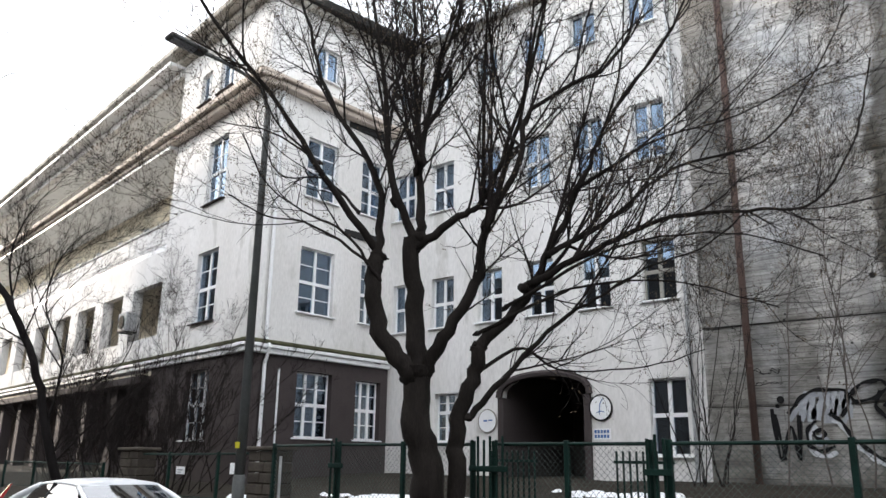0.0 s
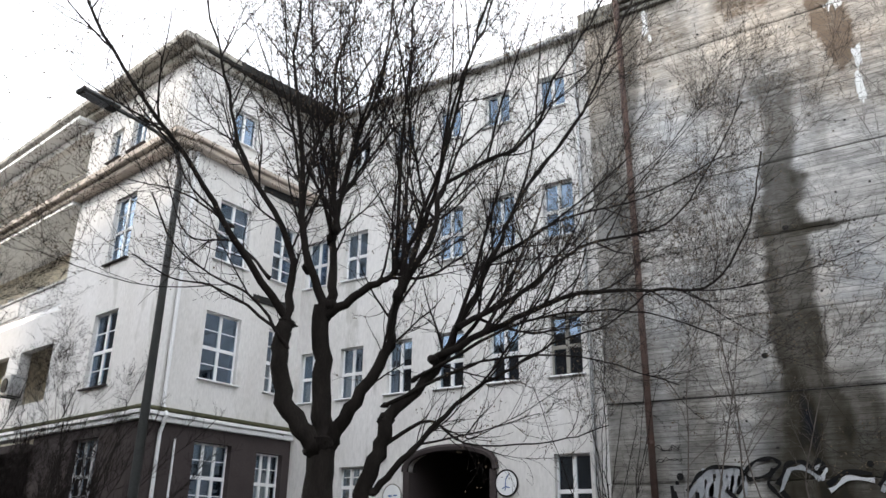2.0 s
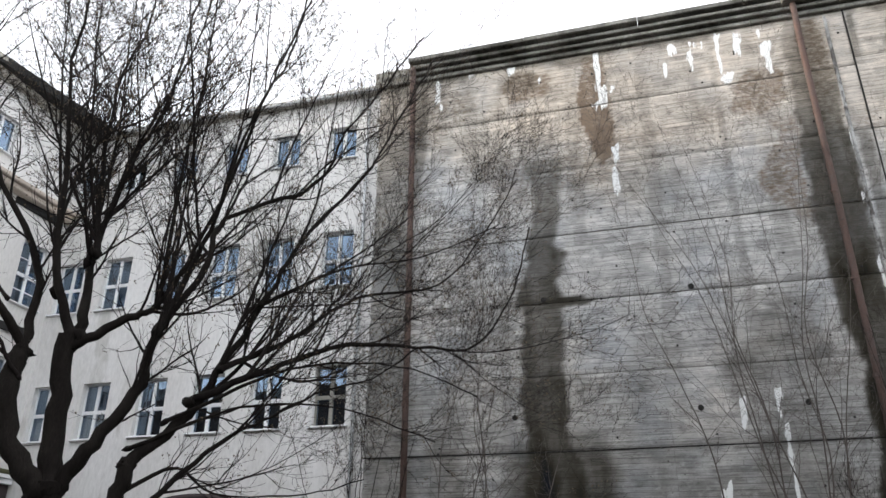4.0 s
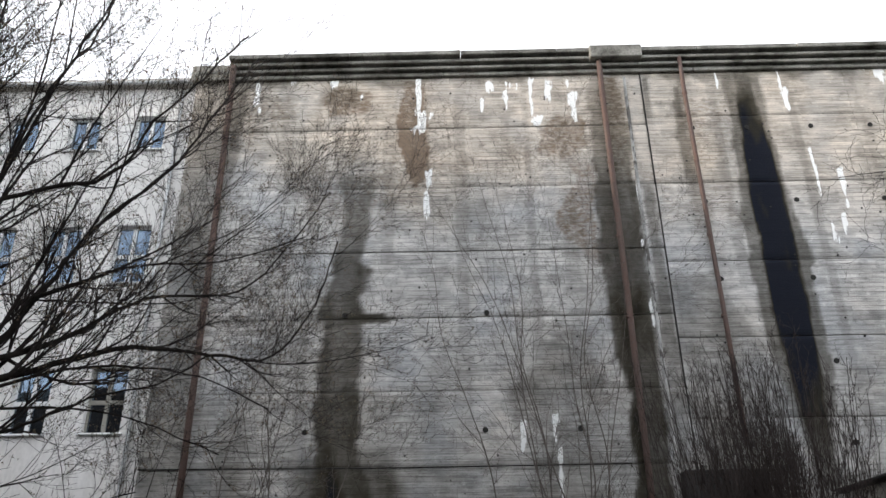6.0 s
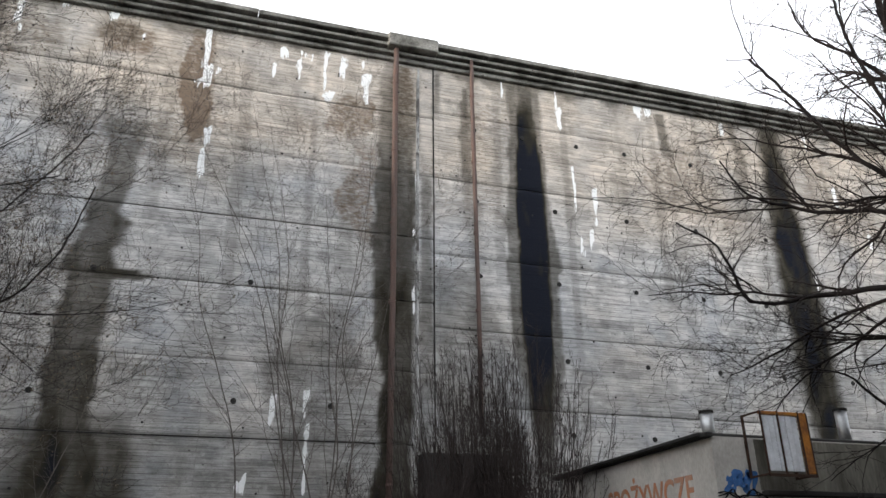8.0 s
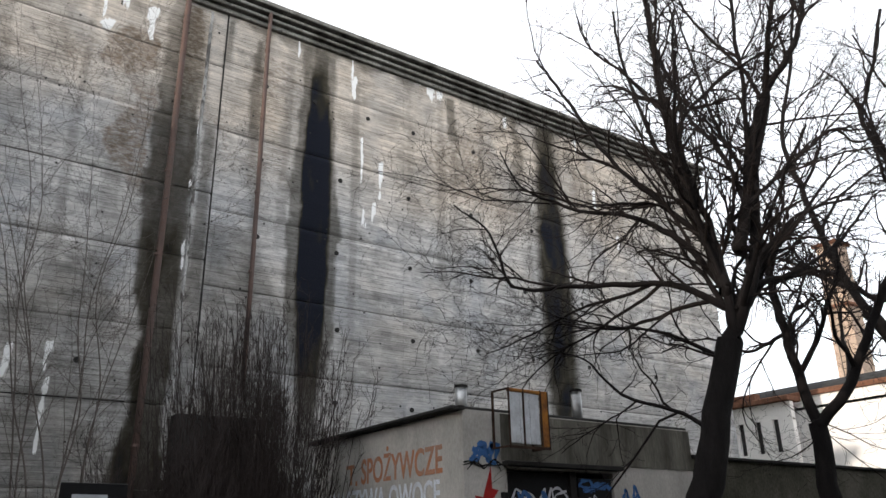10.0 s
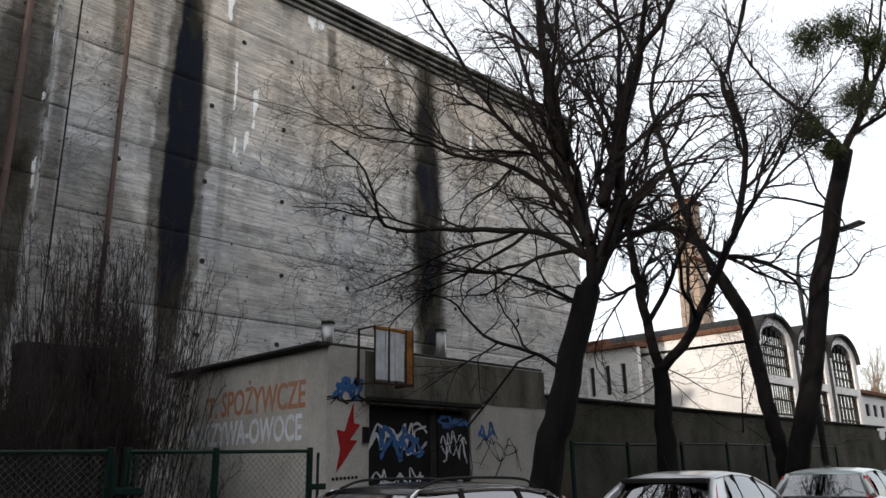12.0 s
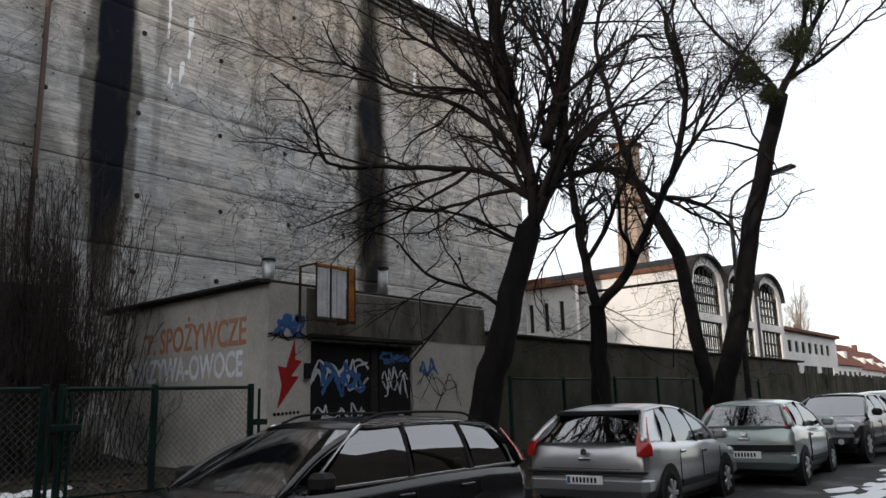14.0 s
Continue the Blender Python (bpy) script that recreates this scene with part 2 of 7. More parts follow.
# ---------------------------------------------------------------- ground, road, kerb


def sheet(xs, ys, fz):
    vs = [(x, y, fz(x, y)) for y in ys for x in xs]
    n = len(xs)
    return vs, [(j * n + i, j * n + i + 1, (j + 1) * n + i + 1, (j + 1) * n + i) for j in range(len(ys) - 1) for i in range(n - 1)]


def spread(near, far, step):
    a = list(np.arange(-near, near + 0.01, step))
    return [-far, -far * 0.5, -far * 0.2] + [float(v) for v in a] + [far * 0.2, far * 0.5, far]


def plot_z(x, y):
    z = ground_z(x, y)
    if y > 7.2:
        z += 0.06 * noise.noise(Vector((x * 0.6, y * 0.6, 3))) + 0.03 * noise.noise(Vector((x * 2.3, y * 2.3, 7)))
    if y < 6.95:
        z -= 0.05
    return z


YS = [-1500, -400, -100, -30, -10, 0, 6.94] + [float(v) for v in np.arange(6.95, 24, 0.45)] + [28, 36, 60, 120, 400, 1500]
ground = solid("ground", sheet(spread(46, 1500, 0.6), YS, plot_z), SOIL, "dark leaf-littered soil with patches of old snow", "ground", kind="structure", smooth=True)
road = solid("road", sheet([-1500, -300, -60, -35] + [float(v) for v in range(-30, 72, 3)] + [150, 400, 1500], [-4.0, 0, 3.5, 6.8], lambda x, y: road_z(x) + 0.03 * (1 - abs(y - 1.4) / 5.4)), ASPHALT, "worn grey asphalt street with damp patches", "road", kind="structure")
kerb = thing("kerb", "weathered grey kerb stones along the street", "kerb", kind="structure")
for i in range(-20, 45):
    x = i * 1.0
    part("kerb_stone", cbox(x + 0.005, x + 0.995, 6.8, 6.95, road_z(x) - 0.1, road_z(x) + 0.12, 0.015), KERB, kerb)

# ---------------------------------------------------------------- the windowless concrete building

BX0, BX1, BY, BZ = -8.1, 28.6, 20.0, 17.15
JOINT = 6.03


def fbm(x, y, s=1.0, o=4, seed=0.0):
    return noise.fractal(Vector((x * s + seed, y * s - seed * 0.7, seed)), 1.0, 2.0, o)


def blob(x, z, cx, cz, rx, rz, wob=0.5, seed=0.0):
    """1 inside an uneven patch, 0 outside, with a short soft edge."""
    d = math.hypot((x - cx) / rx, (z - cz) / rz) + wob * fbm(x, z, 0.8, 4, seed)
    d += 0.25 * fbm(x, z, 3.0, 3, seed + 4)
    return smooth01((1.12 - d) / 0.35)


def streak(x, z, cx, w, z0, z1, widen=0.0, wob=0.3, seed=0.0):
    """A run of water down the wall from z1 to z0; widen: how much wider it gets towards its foot."""
    if z > z1 + 0.5 or z < z0 - 1.0:
        return 0.0
    k = (z1 - z) / max(0.1, z1 - z0)
    ww = w * (1 + widen * k) + 0.7 * wob * fbm(0.3 * x, z, 0.3, 3, seed) * w
    d = abs(x - cx - 0.25 * w * fbm(0, z, 0.3, 3, seed + 5)) / max(0.05, ww)
    d += 0.3 * fbm(x * 2.6, z * 0.45, 1.0, 4, seed + 9) + 0.1 * noise.noise(Vector((seed, 0.4 * x, math.floor(z / 0.136) * 0.73)))
    return smooth01((1.12 - d) / 0.42) * smooth01((z1 + 0.25 - z + 0.4 * fbm(x, z, 1.5, 3, seed)) / 0.3) * smooth01((z - z0 + 0.8 * fbm(x, 0, 1.1, 3, seed)) / 0.6) * (0.55 + 0.45 * smooth01((z1 - z) / 4.0)) * (0.97 + 0.16 * fbm(x * 1.4, z * 0.5, 1.3, 4, seed + 2))


SEAMS_LEFT = [2.95, 5.0, 6.95, 9.0, 11.0, 13.1, 15.2]
SEAMS_RIGHT = [2.6, 4.4, 6.1, 8.3, 10.55, 13.1, 15.45]


def run(x, z, edges, soft=0.12, rag=0.12, seed=0.0):
    """A stain between two uneven edges; edges: (height, left, right, strength) from the top down."""
    if z > edges[0][0] or z < edges[-1][0]:
        return 0.0
    for (za, la, ra, sa), (zb, lb, rb, sb) in zip(edges, edges[1:]):
        if zb <= z <= za:
            t = (za - z) / (za - zb)
            break
    w = rag * (1.3 * fbm(0.4 * x, z, 0.9, 4, seed) + 0.5 * noise.noise(Vector((seed, x * 0.3, math.floor(z / 0.136) * 0.73))))
    left, right = la + (lb - la) * t + w, ra + (rb - ra) * t + rag * fbm(0.4 * x, z, 0.9, 4, seed + 7)
    k = smooth01((x - left) / soft + 0.5) * smooth01((right - x) / soft + 0.5)
    return k * (sa + (sb - sa) * t) * (0.95 + 0.2 * fbm(x * 1.6, z * 0.5, 1.3, 4, seed + 2))


RUNS = [
    ([(17.2, 8.95, 9.5, 0.6), (16.0, 8.9, 9.56, 1.1), (13.9, 8.74, 9.72, 1.3), (11.5, 8.7, 9.76, 1.3), (9.0, 8.7, 9.74, 1.3), (7.3, 8.74, 9.68, 1.25), (6.2, 8.8, 9.6, 1.1), (4.5, 9.0, 9.5, 0.6), (3.0, 9.0, 9.5, 0.0)], 0.24, 0.05, 1.0),
    ([(17.2, 8.55, 9.8, 0.5), (15.0, 8.6, 9.72, 0.58), (12.5, 8.42, 9.9, 0.66), (10.4, 8.28, 10.18, 0.68), (10.3, 8.28, 9.98, 0.68), (8.0, 8.42, 10.0, 0.66), (6.5, 8.6, 9.9, 0.6), (5.0, 8.8, 9.6, 0.0)], 0.1, 0.1, 2.0),
    ([(17.6, 18.65, 19.6, 0.8), (14.7, 18.35, 19.5, 1.12), (11.4, 18.3, 19.8, 1.12), (9.0, 18.3, 19.85, 1.1), (6.3, 18.4, 19.7, 1.05), (2.0, 18.5, 19.5, 0.8)], 0.5, 0.1, 3.0),
    ([(17.2, 17.15, 17.6, 0.55), (14.8, 17.2, 17.7, 0.45), (12.0, 17.3, 17.6, 0.0)], 0.2, 0.2, 3.6),
    ([(17.0, 4.45, 5.3, 0.25), (15.3, 4.25, 5.45, 0.5), (13.6, 4.25, 5.45, 0.7), (12.6, 4.22, 5.46, 0.85), (9.9, 4.25, 5.45, 0.93), (6.7, 4.45, 5.4, 0.95), (4.2, 4.4, 5.38, 1.0), (0.3, 4.2, 5.6, 1.0)], 0.14, 0.14, 4.0),
    ([(13.2, 5.6, 6.0, 0.0), (12.9, 5.62, 5.98, 0.55), (9.5, 5.6, 5.98, 0.55), (6.0, 5.55, 5.98, 0.45), (3.0, 5.5, 6.0, 0.5)], 0.1, 0.08, 4.5),
    ([(16.9, 6.05, 6.25, 0.6), (15.6, 6.05, 6.2, 0.3), (15.0, 6.05, 6.2, 0.0)], 0.08, 0.05, 4.7),
    ([(13.6, -3.4, -2.3, 0.0), (13.4, -3.4, -2.25, 0.55), (12.6, -3.2, -2.35, 0.6), (12.2, -3.15, -2.4, 0.6), (11.2, -3.3, -2.5, 0.62), (10.7, -3.4, -2.7, 0.85), (10.45, -3.45, -2.3, 0.85), (9.9, -3.55, -2.4, 0.85), (9.6, -3.6, -2.65, 0.86),
      (9.05, -3.75, -2.45, 0.88), (8.9, -3.65, -2.5, 0.8), (8.4, -3.62, -2.52, 0.8), (6.98, -3.6, -2.55, 0.82), (6.9, -3.6, -2.5, 0.92), (5.6, -3.58, -2.5, 0.94), (4.3, -3.7, -2.1, 1.0), (0.3, -4.0, -1.6, 1.0)], 0.2, 0.16, 5.0),
    ([(6.0, -3.8, -1.9, 0.0), (5.3, -3.9, -1.6, 0.5), (4.6, -4.0, -1.3, 0.85), (0.3, -4.4, -1.0, 0.95)], 0.9, 0.3, 5.2),
    ([(9.1, -3.0, -1.9, 0.9), (8.98, -3.0, -1.55, 0.9), (8.86, -3.0, -1.9, 0.9)], 0.12, 0.04, 5.5),
    ([(17.0, -8.1, -6.75, 0.3), (12.0, -8.1, -7.0, 0.45), (5.0, -8.1, -7.0, 0.5), (0.3, -8.1, -6.6, 0.7)], 0.2, 0.15, 7.0),
    ([(16.9, -6.75, -6.4, 0.5), (14.0, -6.85, -6.5, 0.45), (11.5, -6.9, -6.7, 0.0)], 0.15, 0.1, 7.3),
    ([(7.0, -6.0, -5.4, 0.0), (6.5, -6.0, -5.4, 0.3), (3.0, -6.2, -5.2, 0.5), (0.3, -6.3, -5.0, 0.6)], 0.25, 0.2, 7.5),
    ([(16.6, 7.0, 7.2, 0.6), (14.6, 6.85, 7.25, 0.55), (13.5, 6.95, 7.25, 0.5), (12.3, 7.0, 7.2, 0.2), (11.0, 7.1, 7.2, 0.0)], 0.12, 0.1, 8.0),
    ([(10.2, 6.05, 7.2, 0.0), (10.0, 6.1, 7.15, 0.3), (8.1, 6.1, 8.3, 0.34), (6.0, 6.1, 8.5, 0.4), (3.0, 6.0, 8.6, 0.8), (0.3, 6.0, 8.8, 0.9)], 0.2, 0.2, 8.4),
    ([(16.9, 14.25, 14.6, 0.7), (15.4, 14.35, 14.75, 0.55), (15.0, 14.4, 14.6, 0.0)], 0.12, 0.08, 9.8),
    ([(8.8, 2.6, 3.7, 0.0), (8.4, 2.65, 3.65, 0.22), (6.95, 1.5, 3.9, 0.4), (6.6, 1.4, 4.0, 0.25), (5.0, 1.8, 3.8, 0.3), (3.0, 1.5, 4.0, 0.4), (0.3, 1.5, 4.2, 0.6)], 0.3, 0.25, 10.4),
    ([(17.0, -4.0, -3.1, 0.3), (16.3, -4.1, -2.8, 0.35), (15.9, -4.0, -2.9, 0.0)], 0.2, 0.15, 10.8),
]
LIME = ((-3.71, 17.05, 16.45, 0.14), (-3.3, 16.95, 16.7, 0.2), (-3.16, 16.75, 16.3, 0.09), (-2.85, 16.55, 16.15, 0.1), (-3.2, 15.9, 15.2, 0.035), (-6.1, 16.9, 15.9, 0.1), (-6.0, 16.0, 15.4, 0.06), (-4.97, 16.95, 16.7, 0.14),
        (-1.0, 17.3, 15.4, 0.09), (-0.9, 15.5, 14.7, 0.15), (-1.36, 16.1, 15.6, 0.08), (-1.15, 15.35, 15.25, 0.3), (-0.7, 13.5, 12.9, 0.13), (-0.78, 12.95, 12.0, 0.1), (-0.45, 13.2, 12.95, 0.07),
        (1.25, 16.75, 16.2, 0.13), (1.55, 16.75, 16.4, 0.16), (1.95, 16.75, 16.3, 0.2), (1.75, 16.3, 15.4, 0.07), (1.0, 16.2, 15.4, 0.05), (2.55, 16.8, 15.3, 0.05), (3.1, 16.9, 16.2, 0.09), (3.82, 16.5, 15.3, 0.13), (3.7, 16.8, 16.4, 0.06), (2.7, 15.4, 15.2, 0.2),
        (1.69, 5.9, 5.0, 0.12), (2.55, 6.2, 5.2, 0.09), (2.62, 5.3, 3.6, 0.035), (1.1, 3.9, 3.2, 0.1), (5.5, 13.3, 11.6, 0.07), (5.45, 11.2, 10.6, 0.05), (5.42, 9.4, 8.4, 0.05),
        (8.44, 17.4, 16.0, 0.06), (10.4, 17.2, 16.3, 0.06), (10.46, 16.3, 15.2, 0.1), (10.82, 14.1, 12.9, 0.08), (11.5, 13.2, 12.4, 0.09), (11.5, 12.3, 12.0, 0.06), (11.25, 11.95, 11.4, 0.1), (10.9, 11.6, 10.9, 0.06), (11.0, 11.3, 10.8, 0.05),
        (12.2, 17.2, 17.0, 0.25), (13.2, 17.25, 16.9, 0.25), (13.6, 17.1, 16.4, 0.2), (13.95, 17.1, 16.7, 0.2), (13.4, 16.8, 16.2, 0.1), (17.0, 17.0, 16.5, 0.1), (20.65, 17.2, 16.4, 0.08), (22.7, 13.4, 12.2, 0.07), (19.8, 11.4, 10.0, 0.05), (21.5, 14.8, 13.6, 0.06), (6.95, 16.9, 16.6, 0.08))


def wall_tones(x, z):
    """Dark tones (damp holds the runs and the darker foot, lifts and top edge), rust-brown and lime-white deposits, and
    tan towards the top.
    """
    damp = 0.0
    for edges, soft, rag, seed in RUNS:
        if edges[-1][0] <= z <= edges[0][0] and edges[0][1] - 2.2 < x < edges[0][2] + 2.6:
            damp = max(damp, run(x, z, edges, soft, rag, seed))
    # ragged darker strip along the top edge
    damp = max(damp, 0.45 * smooth01((z - 16.85 + 0.4 * fbm(x, 0, 0.9, 4, 9.5)) / 0.25))
    for k in range(26):
        cx = -7 + 1.37 * k + 0.6 * math.sin(k * 7.7)
        if abs(x - cx) < 1.0:
            damp = max(damp, (0.16 + 0.1 * math.sin(k * 3.1)) * streak(x, z, cx, 0.12 + 0.05 * math.sin(k * 1.7), 9 + 5 * math.sin(k * 2.3), 17.1, 0.6, 0.5, 20.0 + k))
    # lower lifts darker, in steps at the seams
    low = 0.36 if z < 5.0 else 0.22 if z < 6.95 else 0.0
    if x > JOINT:
        low = 0.3 if z < 4.4 else 0.1 if z < 8.3 else 0.0
    damp = max(damp, low * smooth01(0.65 + 1.0 * fbm(x, z, 0.35, 4, 16.0)))
    # darker along the foot, with a near-black patch round x = 6.9
    damp = max(damp, 0.75 * smooth01((1.9 - z + 0.5 * fbm(x, z, 0.9, 4, 17.0)) / 0.7), 1.0 * blob(x, z, 6.9, 2.4, 2.2, 2.4, 0.5, 18.0))
    rust = max(run(x, z, [(17.0, -1.5, -0.9, 0.55), (15.9, -1.6, -0.75, 0.8), (14.6, -1.62, -0.6, 0.95), (13.6, -1.3, -0.6, 0.95), (13.2, -1.15, -0.9, 0.7), (13.0, -1.1, -1.0, 0.0)], 0.15, 0.14, 11.0),
               run(x, z, [(14.1, 3.6, 4.3, 0.0), (13.7, 3.5, 4.3, 0.45), (13.3, 3.8, 4.25, 0.45), (12.9, 3.5, 4.25, 0.5), (12.0, 2.95, 4.2, 0.55), (11.4, 3.2, 4.15, 0.55), (10.8, 3.8, 4.2, 0.5), (10.2, 4.0, 4.2, 0.0)], 0.14, 0.14, 12.0))
    rust = max(rust, 0.75 * run(x, z, [(17.0, 4.8, 5.35, 0.8), (15.6, 4.7, 5.4, 0.7), (13.0, 4.8, 5.4, 0.3), (12.0, 4.9, 5.3, 0.0)], 0.2, 0.15, 13.0), 0.6 * blob(x, z, -3.4, 16.4, 0.8, 0.5, 0.6, 12.5), 0.5 * blob(x, z, 3.5, 14.6, 0.7, 0.8, 0.8, 14.0))
    rust = max(rust, 0.28 * smooth01((fbm(x, z, 0.22, 4, 15.0) - 0.05) / 0.4) * smooth01((z - 9) / 5))
    lime = 0.0
    for cx, zt, zb, w in LIME:
        if abs(x - cx) < 0.7 and zb - 1 < z < zt + 1:
            lime = max(lime, min(1.0, 2.2 * streak(x, z, cx, w, zb, zt, -0.45, 0.7, cx * 3.3)))
    tan = smooth01((z - 11.6 + 2.2 * fbm(x, z, 0.25, 3, 41.0)) / 3.2)
    return min(1.12, max(0.0, damp) ** 0.75), rust, lime, tan


def concrete_wall_material():
    """Board-marked concrete: boards, lifts and runs of damp, rust and lime over two scales of grain."""
    m = bpy.data.materials.new("board_marked_concrete")
    m.use_nodes = True
    n, l = m.node_tree.nodes, m.node_tree.links
    b = n["Principled BSDF"]
    b.inputs["Roughness"].default_value, b.inputs["Specular IOR Level"].default_value = 0.9, 0.08
    tc = n.new("ShaderNodeTexCoord")

    def tex(scale, stretch, detail=5, rough=0.6):
        mp, t = n.new("ShaderNodeMapping"), n.new("ShaderNodeTexNoise")
        mp.inputs["Scale"].default_value = stretch
        t.inputs["Scale"].default_value, t.inputs["Detail"].default_value, t.inputs["Roughness"].default_value = scale, detail, rough
        l.new(tc.outputs["Object"], mp.inputs["Vector"])
        l.new(mp.outputs[0], t.inputs["Vector"])
        return t.outputs[0]

    def blend(fac, a, c):
        x = n.new("ShaderNodeMixRGB")
        for i, v in ((0, fac), (1, a), (2, c)):
            if isinstance(v, tuple):
                x.inputs[i].default_value = (*v, 1)
            elif isinstance(v, float):
                x.inputs[i].default_value = v
            else:
                l.new(v, x.inputs[i])
        return x.outputs[0]

    def ranged(v, a, c, lo=0.0, hi=1.0):
        r = n.new("ShaderNodeMapRange")
        for i, q in ((1, a), (2, c), (3, lo), (4, hi)):
            r.inputs[i].default_value = q
        l.new(v, r.inputs[0])
        return r.outputs[0]

    big, mid, fine = tex(0.28, (1, 1, 1.3)), tex(1.3, (0.7, 1, 1.2), 6), tex(22, (1, 1, 1))
    boards, board_tone = tex(9.0, (0.09, 1, 1.7), 5, 0.65), tex(2.6, (0.3, 1, 1.6), 4, 0.6)
    scratch, speck, panel = tex(30.0, (0.035, 1, 1.2), 3, 0.6), tex(9.0, (1, 1, 1.4), 3, 0.5), tex(0.9, (1, 1, 0.45), 3, 0.5)
    col = blend(ranged(big, 0.4, 0.62), (0.6, 0.595, 0.59), (0.67, 0.635, 0.595))
    col = blend(ranged(mid, 0.48, 0.66, 0, 0.7), col, (0.26, 0.26, 0.26))
    col = blend(ranged(board_tone, 0.45, 0.62, 0, 0.42), col, (0.22, 0.22, 0.215))
    col = blend(ranged(boards, 0.54, 0.66, 0, 0.4), col, (0.7, 0.68, 0.64))
    col = blend(ranged(boards, 0.46, 0.36, 0, 0.45), col, (0.16, 0.155, 0.15))
    col = blend(ranged(panel, 0.5, 0.6, 0, 0.35), col, (0.3, 0.295, 0.285))
    blotch, cool = tex(3.2, (0.8, 1, 1.1), 7, 0.68), tex(0.55, (1, 1, 0.8), 4, 0.55)
    col = blend(ranged(cool, 0.5, 0.62, 0, 0.45), col, (0.37, 0.395, 0.43))
    col = blend(ranged(blotch, 0.55, 0.64, 0, 0.55), col, (0.2, 0.2, 0.195))
    col = blend(ranged(blotch, 0.44, 0.36, 0, 0.5), col, (0.78, 0.77, 0.75))
    col = blend(ranged(scratch, 0.57, 0.66, 0, 0.45), col, (0.14, 0.137, 0.13))
    col = blend(ranged(scratch, 0.44, 0.36, 0, 0.35), col, (0.8, 0.78, 0.75))
    col = blend(ranged(fine, 0.56, 0.72, 0, 0.45), col, (0.15, 0.145, 0.135))
    col = blend(ranged(speck, 0.69, 0.73, 0, 0.8), col, (0.05, 0.048, 0.045))
    sx, cx = n.new("ShaderNodeSeparateXYZ"), n.new("ShaderNodeCombineXYZ")
    l.new(tc.outputs["Object"], sx.inputs[0])
    l.new(sx.outputs[0], cx.inputs[0])
    l.new(sx.outputs[2], cx.inputs[1])
    bk = n.new("ShaderNodeTexBrick")
    bk.offset_frequency, bk.squash = 3, 1.0
    bk.inputs["Color1"].default_value, bk.inputs["Color2"].default_value, bk.inputs["Mortar"].default_value = (0.66, 0.66, 0.655, 1), (1.05, 1.05, 1.04, 1), (0.2, 0.195, 0.19, 1)
    bk.inputs["Scale"].default_value, bk.inputs["Mortar Size"].default_value, bk.inputs["Mortar Smooth"].default_value = 1.0, 0.009, 0.5
    bk.inputs["Brick Width"].default_value, bk.inputs["Row Height"].default_value = 3.1, 0.136
    l.new(cx.outputs[0], bk.inputs["Vector"])
    mul = n.new("ShaderNodeMixRGB")
    mul.blend_type = "MULTIPLY"
    l.new(ranged(tex(0.6, (1, 1, 1)), 0.38, 0.62, 0.1, 0.85), mul.inputs[0])
    l.new(col, mul.inputs[1])
    l.new(bk.outputs["Color"], mul.inputs[2])
    col = mul.outputs[0]
    at = n.new("ShaderNodeAttribute")
    at.attribute_name = "tones"
    sep = n.new("ShaderNodeSeparateColor")
    l.new(at.outputs["Color"], sep.inputs[0])
    def frayed(v, amount, grain):
        """Roughen the edge of a deposit, where its strength lies between none and full."""
        r = n.new("ShaderNodeMath")
        r.operation = "SUBTRACT"
        r.inputs[0].default_value = 1.0
        l.new(v, r.inputs[1])
        q, s, f = n.new("ShaderNodeMath"), n.new("ShaderNodeMath"), n.new("ShaderNodeMath")
        q.operation, s.operation, f.operation = "MULTIPLY", "MULTIPLY", "ADD"
        l.new(v, q.inputs[0])
        l.new(r.outputs[0], q.inputs[1])
        l.new(q.outputs[0], s.inputs[0])
        l.new(ranged(grain, 0.3, 0.7, -amount, amount), s.inputs[1])
        l.new(v, f.inputs[0])
        l.new(s.outputs[0], f.inputs[1])
        return f.outputs[0]

    ragged = tex(5.0, (1, 1, 2.2), 6, 0.7)
    tan = n.new("ShaderNodeMixRGB")
    tan.blend_type = "MULTIPLY"
    l.new(at.outputs["Alpha"], tan.inputs[0])
    l.new(col, tan.inputs[1])
    tan.inputs[2].default_value = (1.06, 0.98, 0.89, 1)
    col = blend(ranged(frayed(sep.outputs[1], 2.0, ragged), 0.1, 0.8, 0, 0.92), tan.outputs[0], (0.17, 0.125, 0.09))
    damp = frayed(sep.outputs[0], 0.4, ragged)
    wet = blend(ranged(damp, 0.97, 1.1), (0.034, 0.03, 0.02), (0.011, 0.013, 0.02))
    col = blend(damp, col, wet)
    col = blend(ranged(frayed(sep.outputs[2], 3.0, tex(2.2, (4, 1, 0.9), 5, 0.6)), 0.35, 0.6), col, (0.86, 0.87, 0.87))
    l.new(col, b.inputs["Base Color"])
    add = n.new("ShaderNodeMath")
    add.operation = "ADD"
    l.new(boards, add.inputs[0])
    l.new(fine, add.inputs[1])
    bp = n.new("ShaderNodeBump")
    bp.inputs["Strength"].default_value, bp.inputs["Distance"].default_value = 0.5, 0.02
    l.new(add.outputs[0], bp.inputs["Height"])
    l.new(bp.outputs[0], b.inputs["Normal"])
    return m


BOARD = concrete_wall_material()
PALE_RIB = mat("pale_worn_rib", (0.5, 0.5, 0.49), 0.9, vary=0.6, scale=1.6, fine=20, bump=0.3, tint=(0.12, 0.12, 0.115), stretch=(1, 1, 0.5), wear=0.5, wear_col=(0.12, 0.115, 0.11))
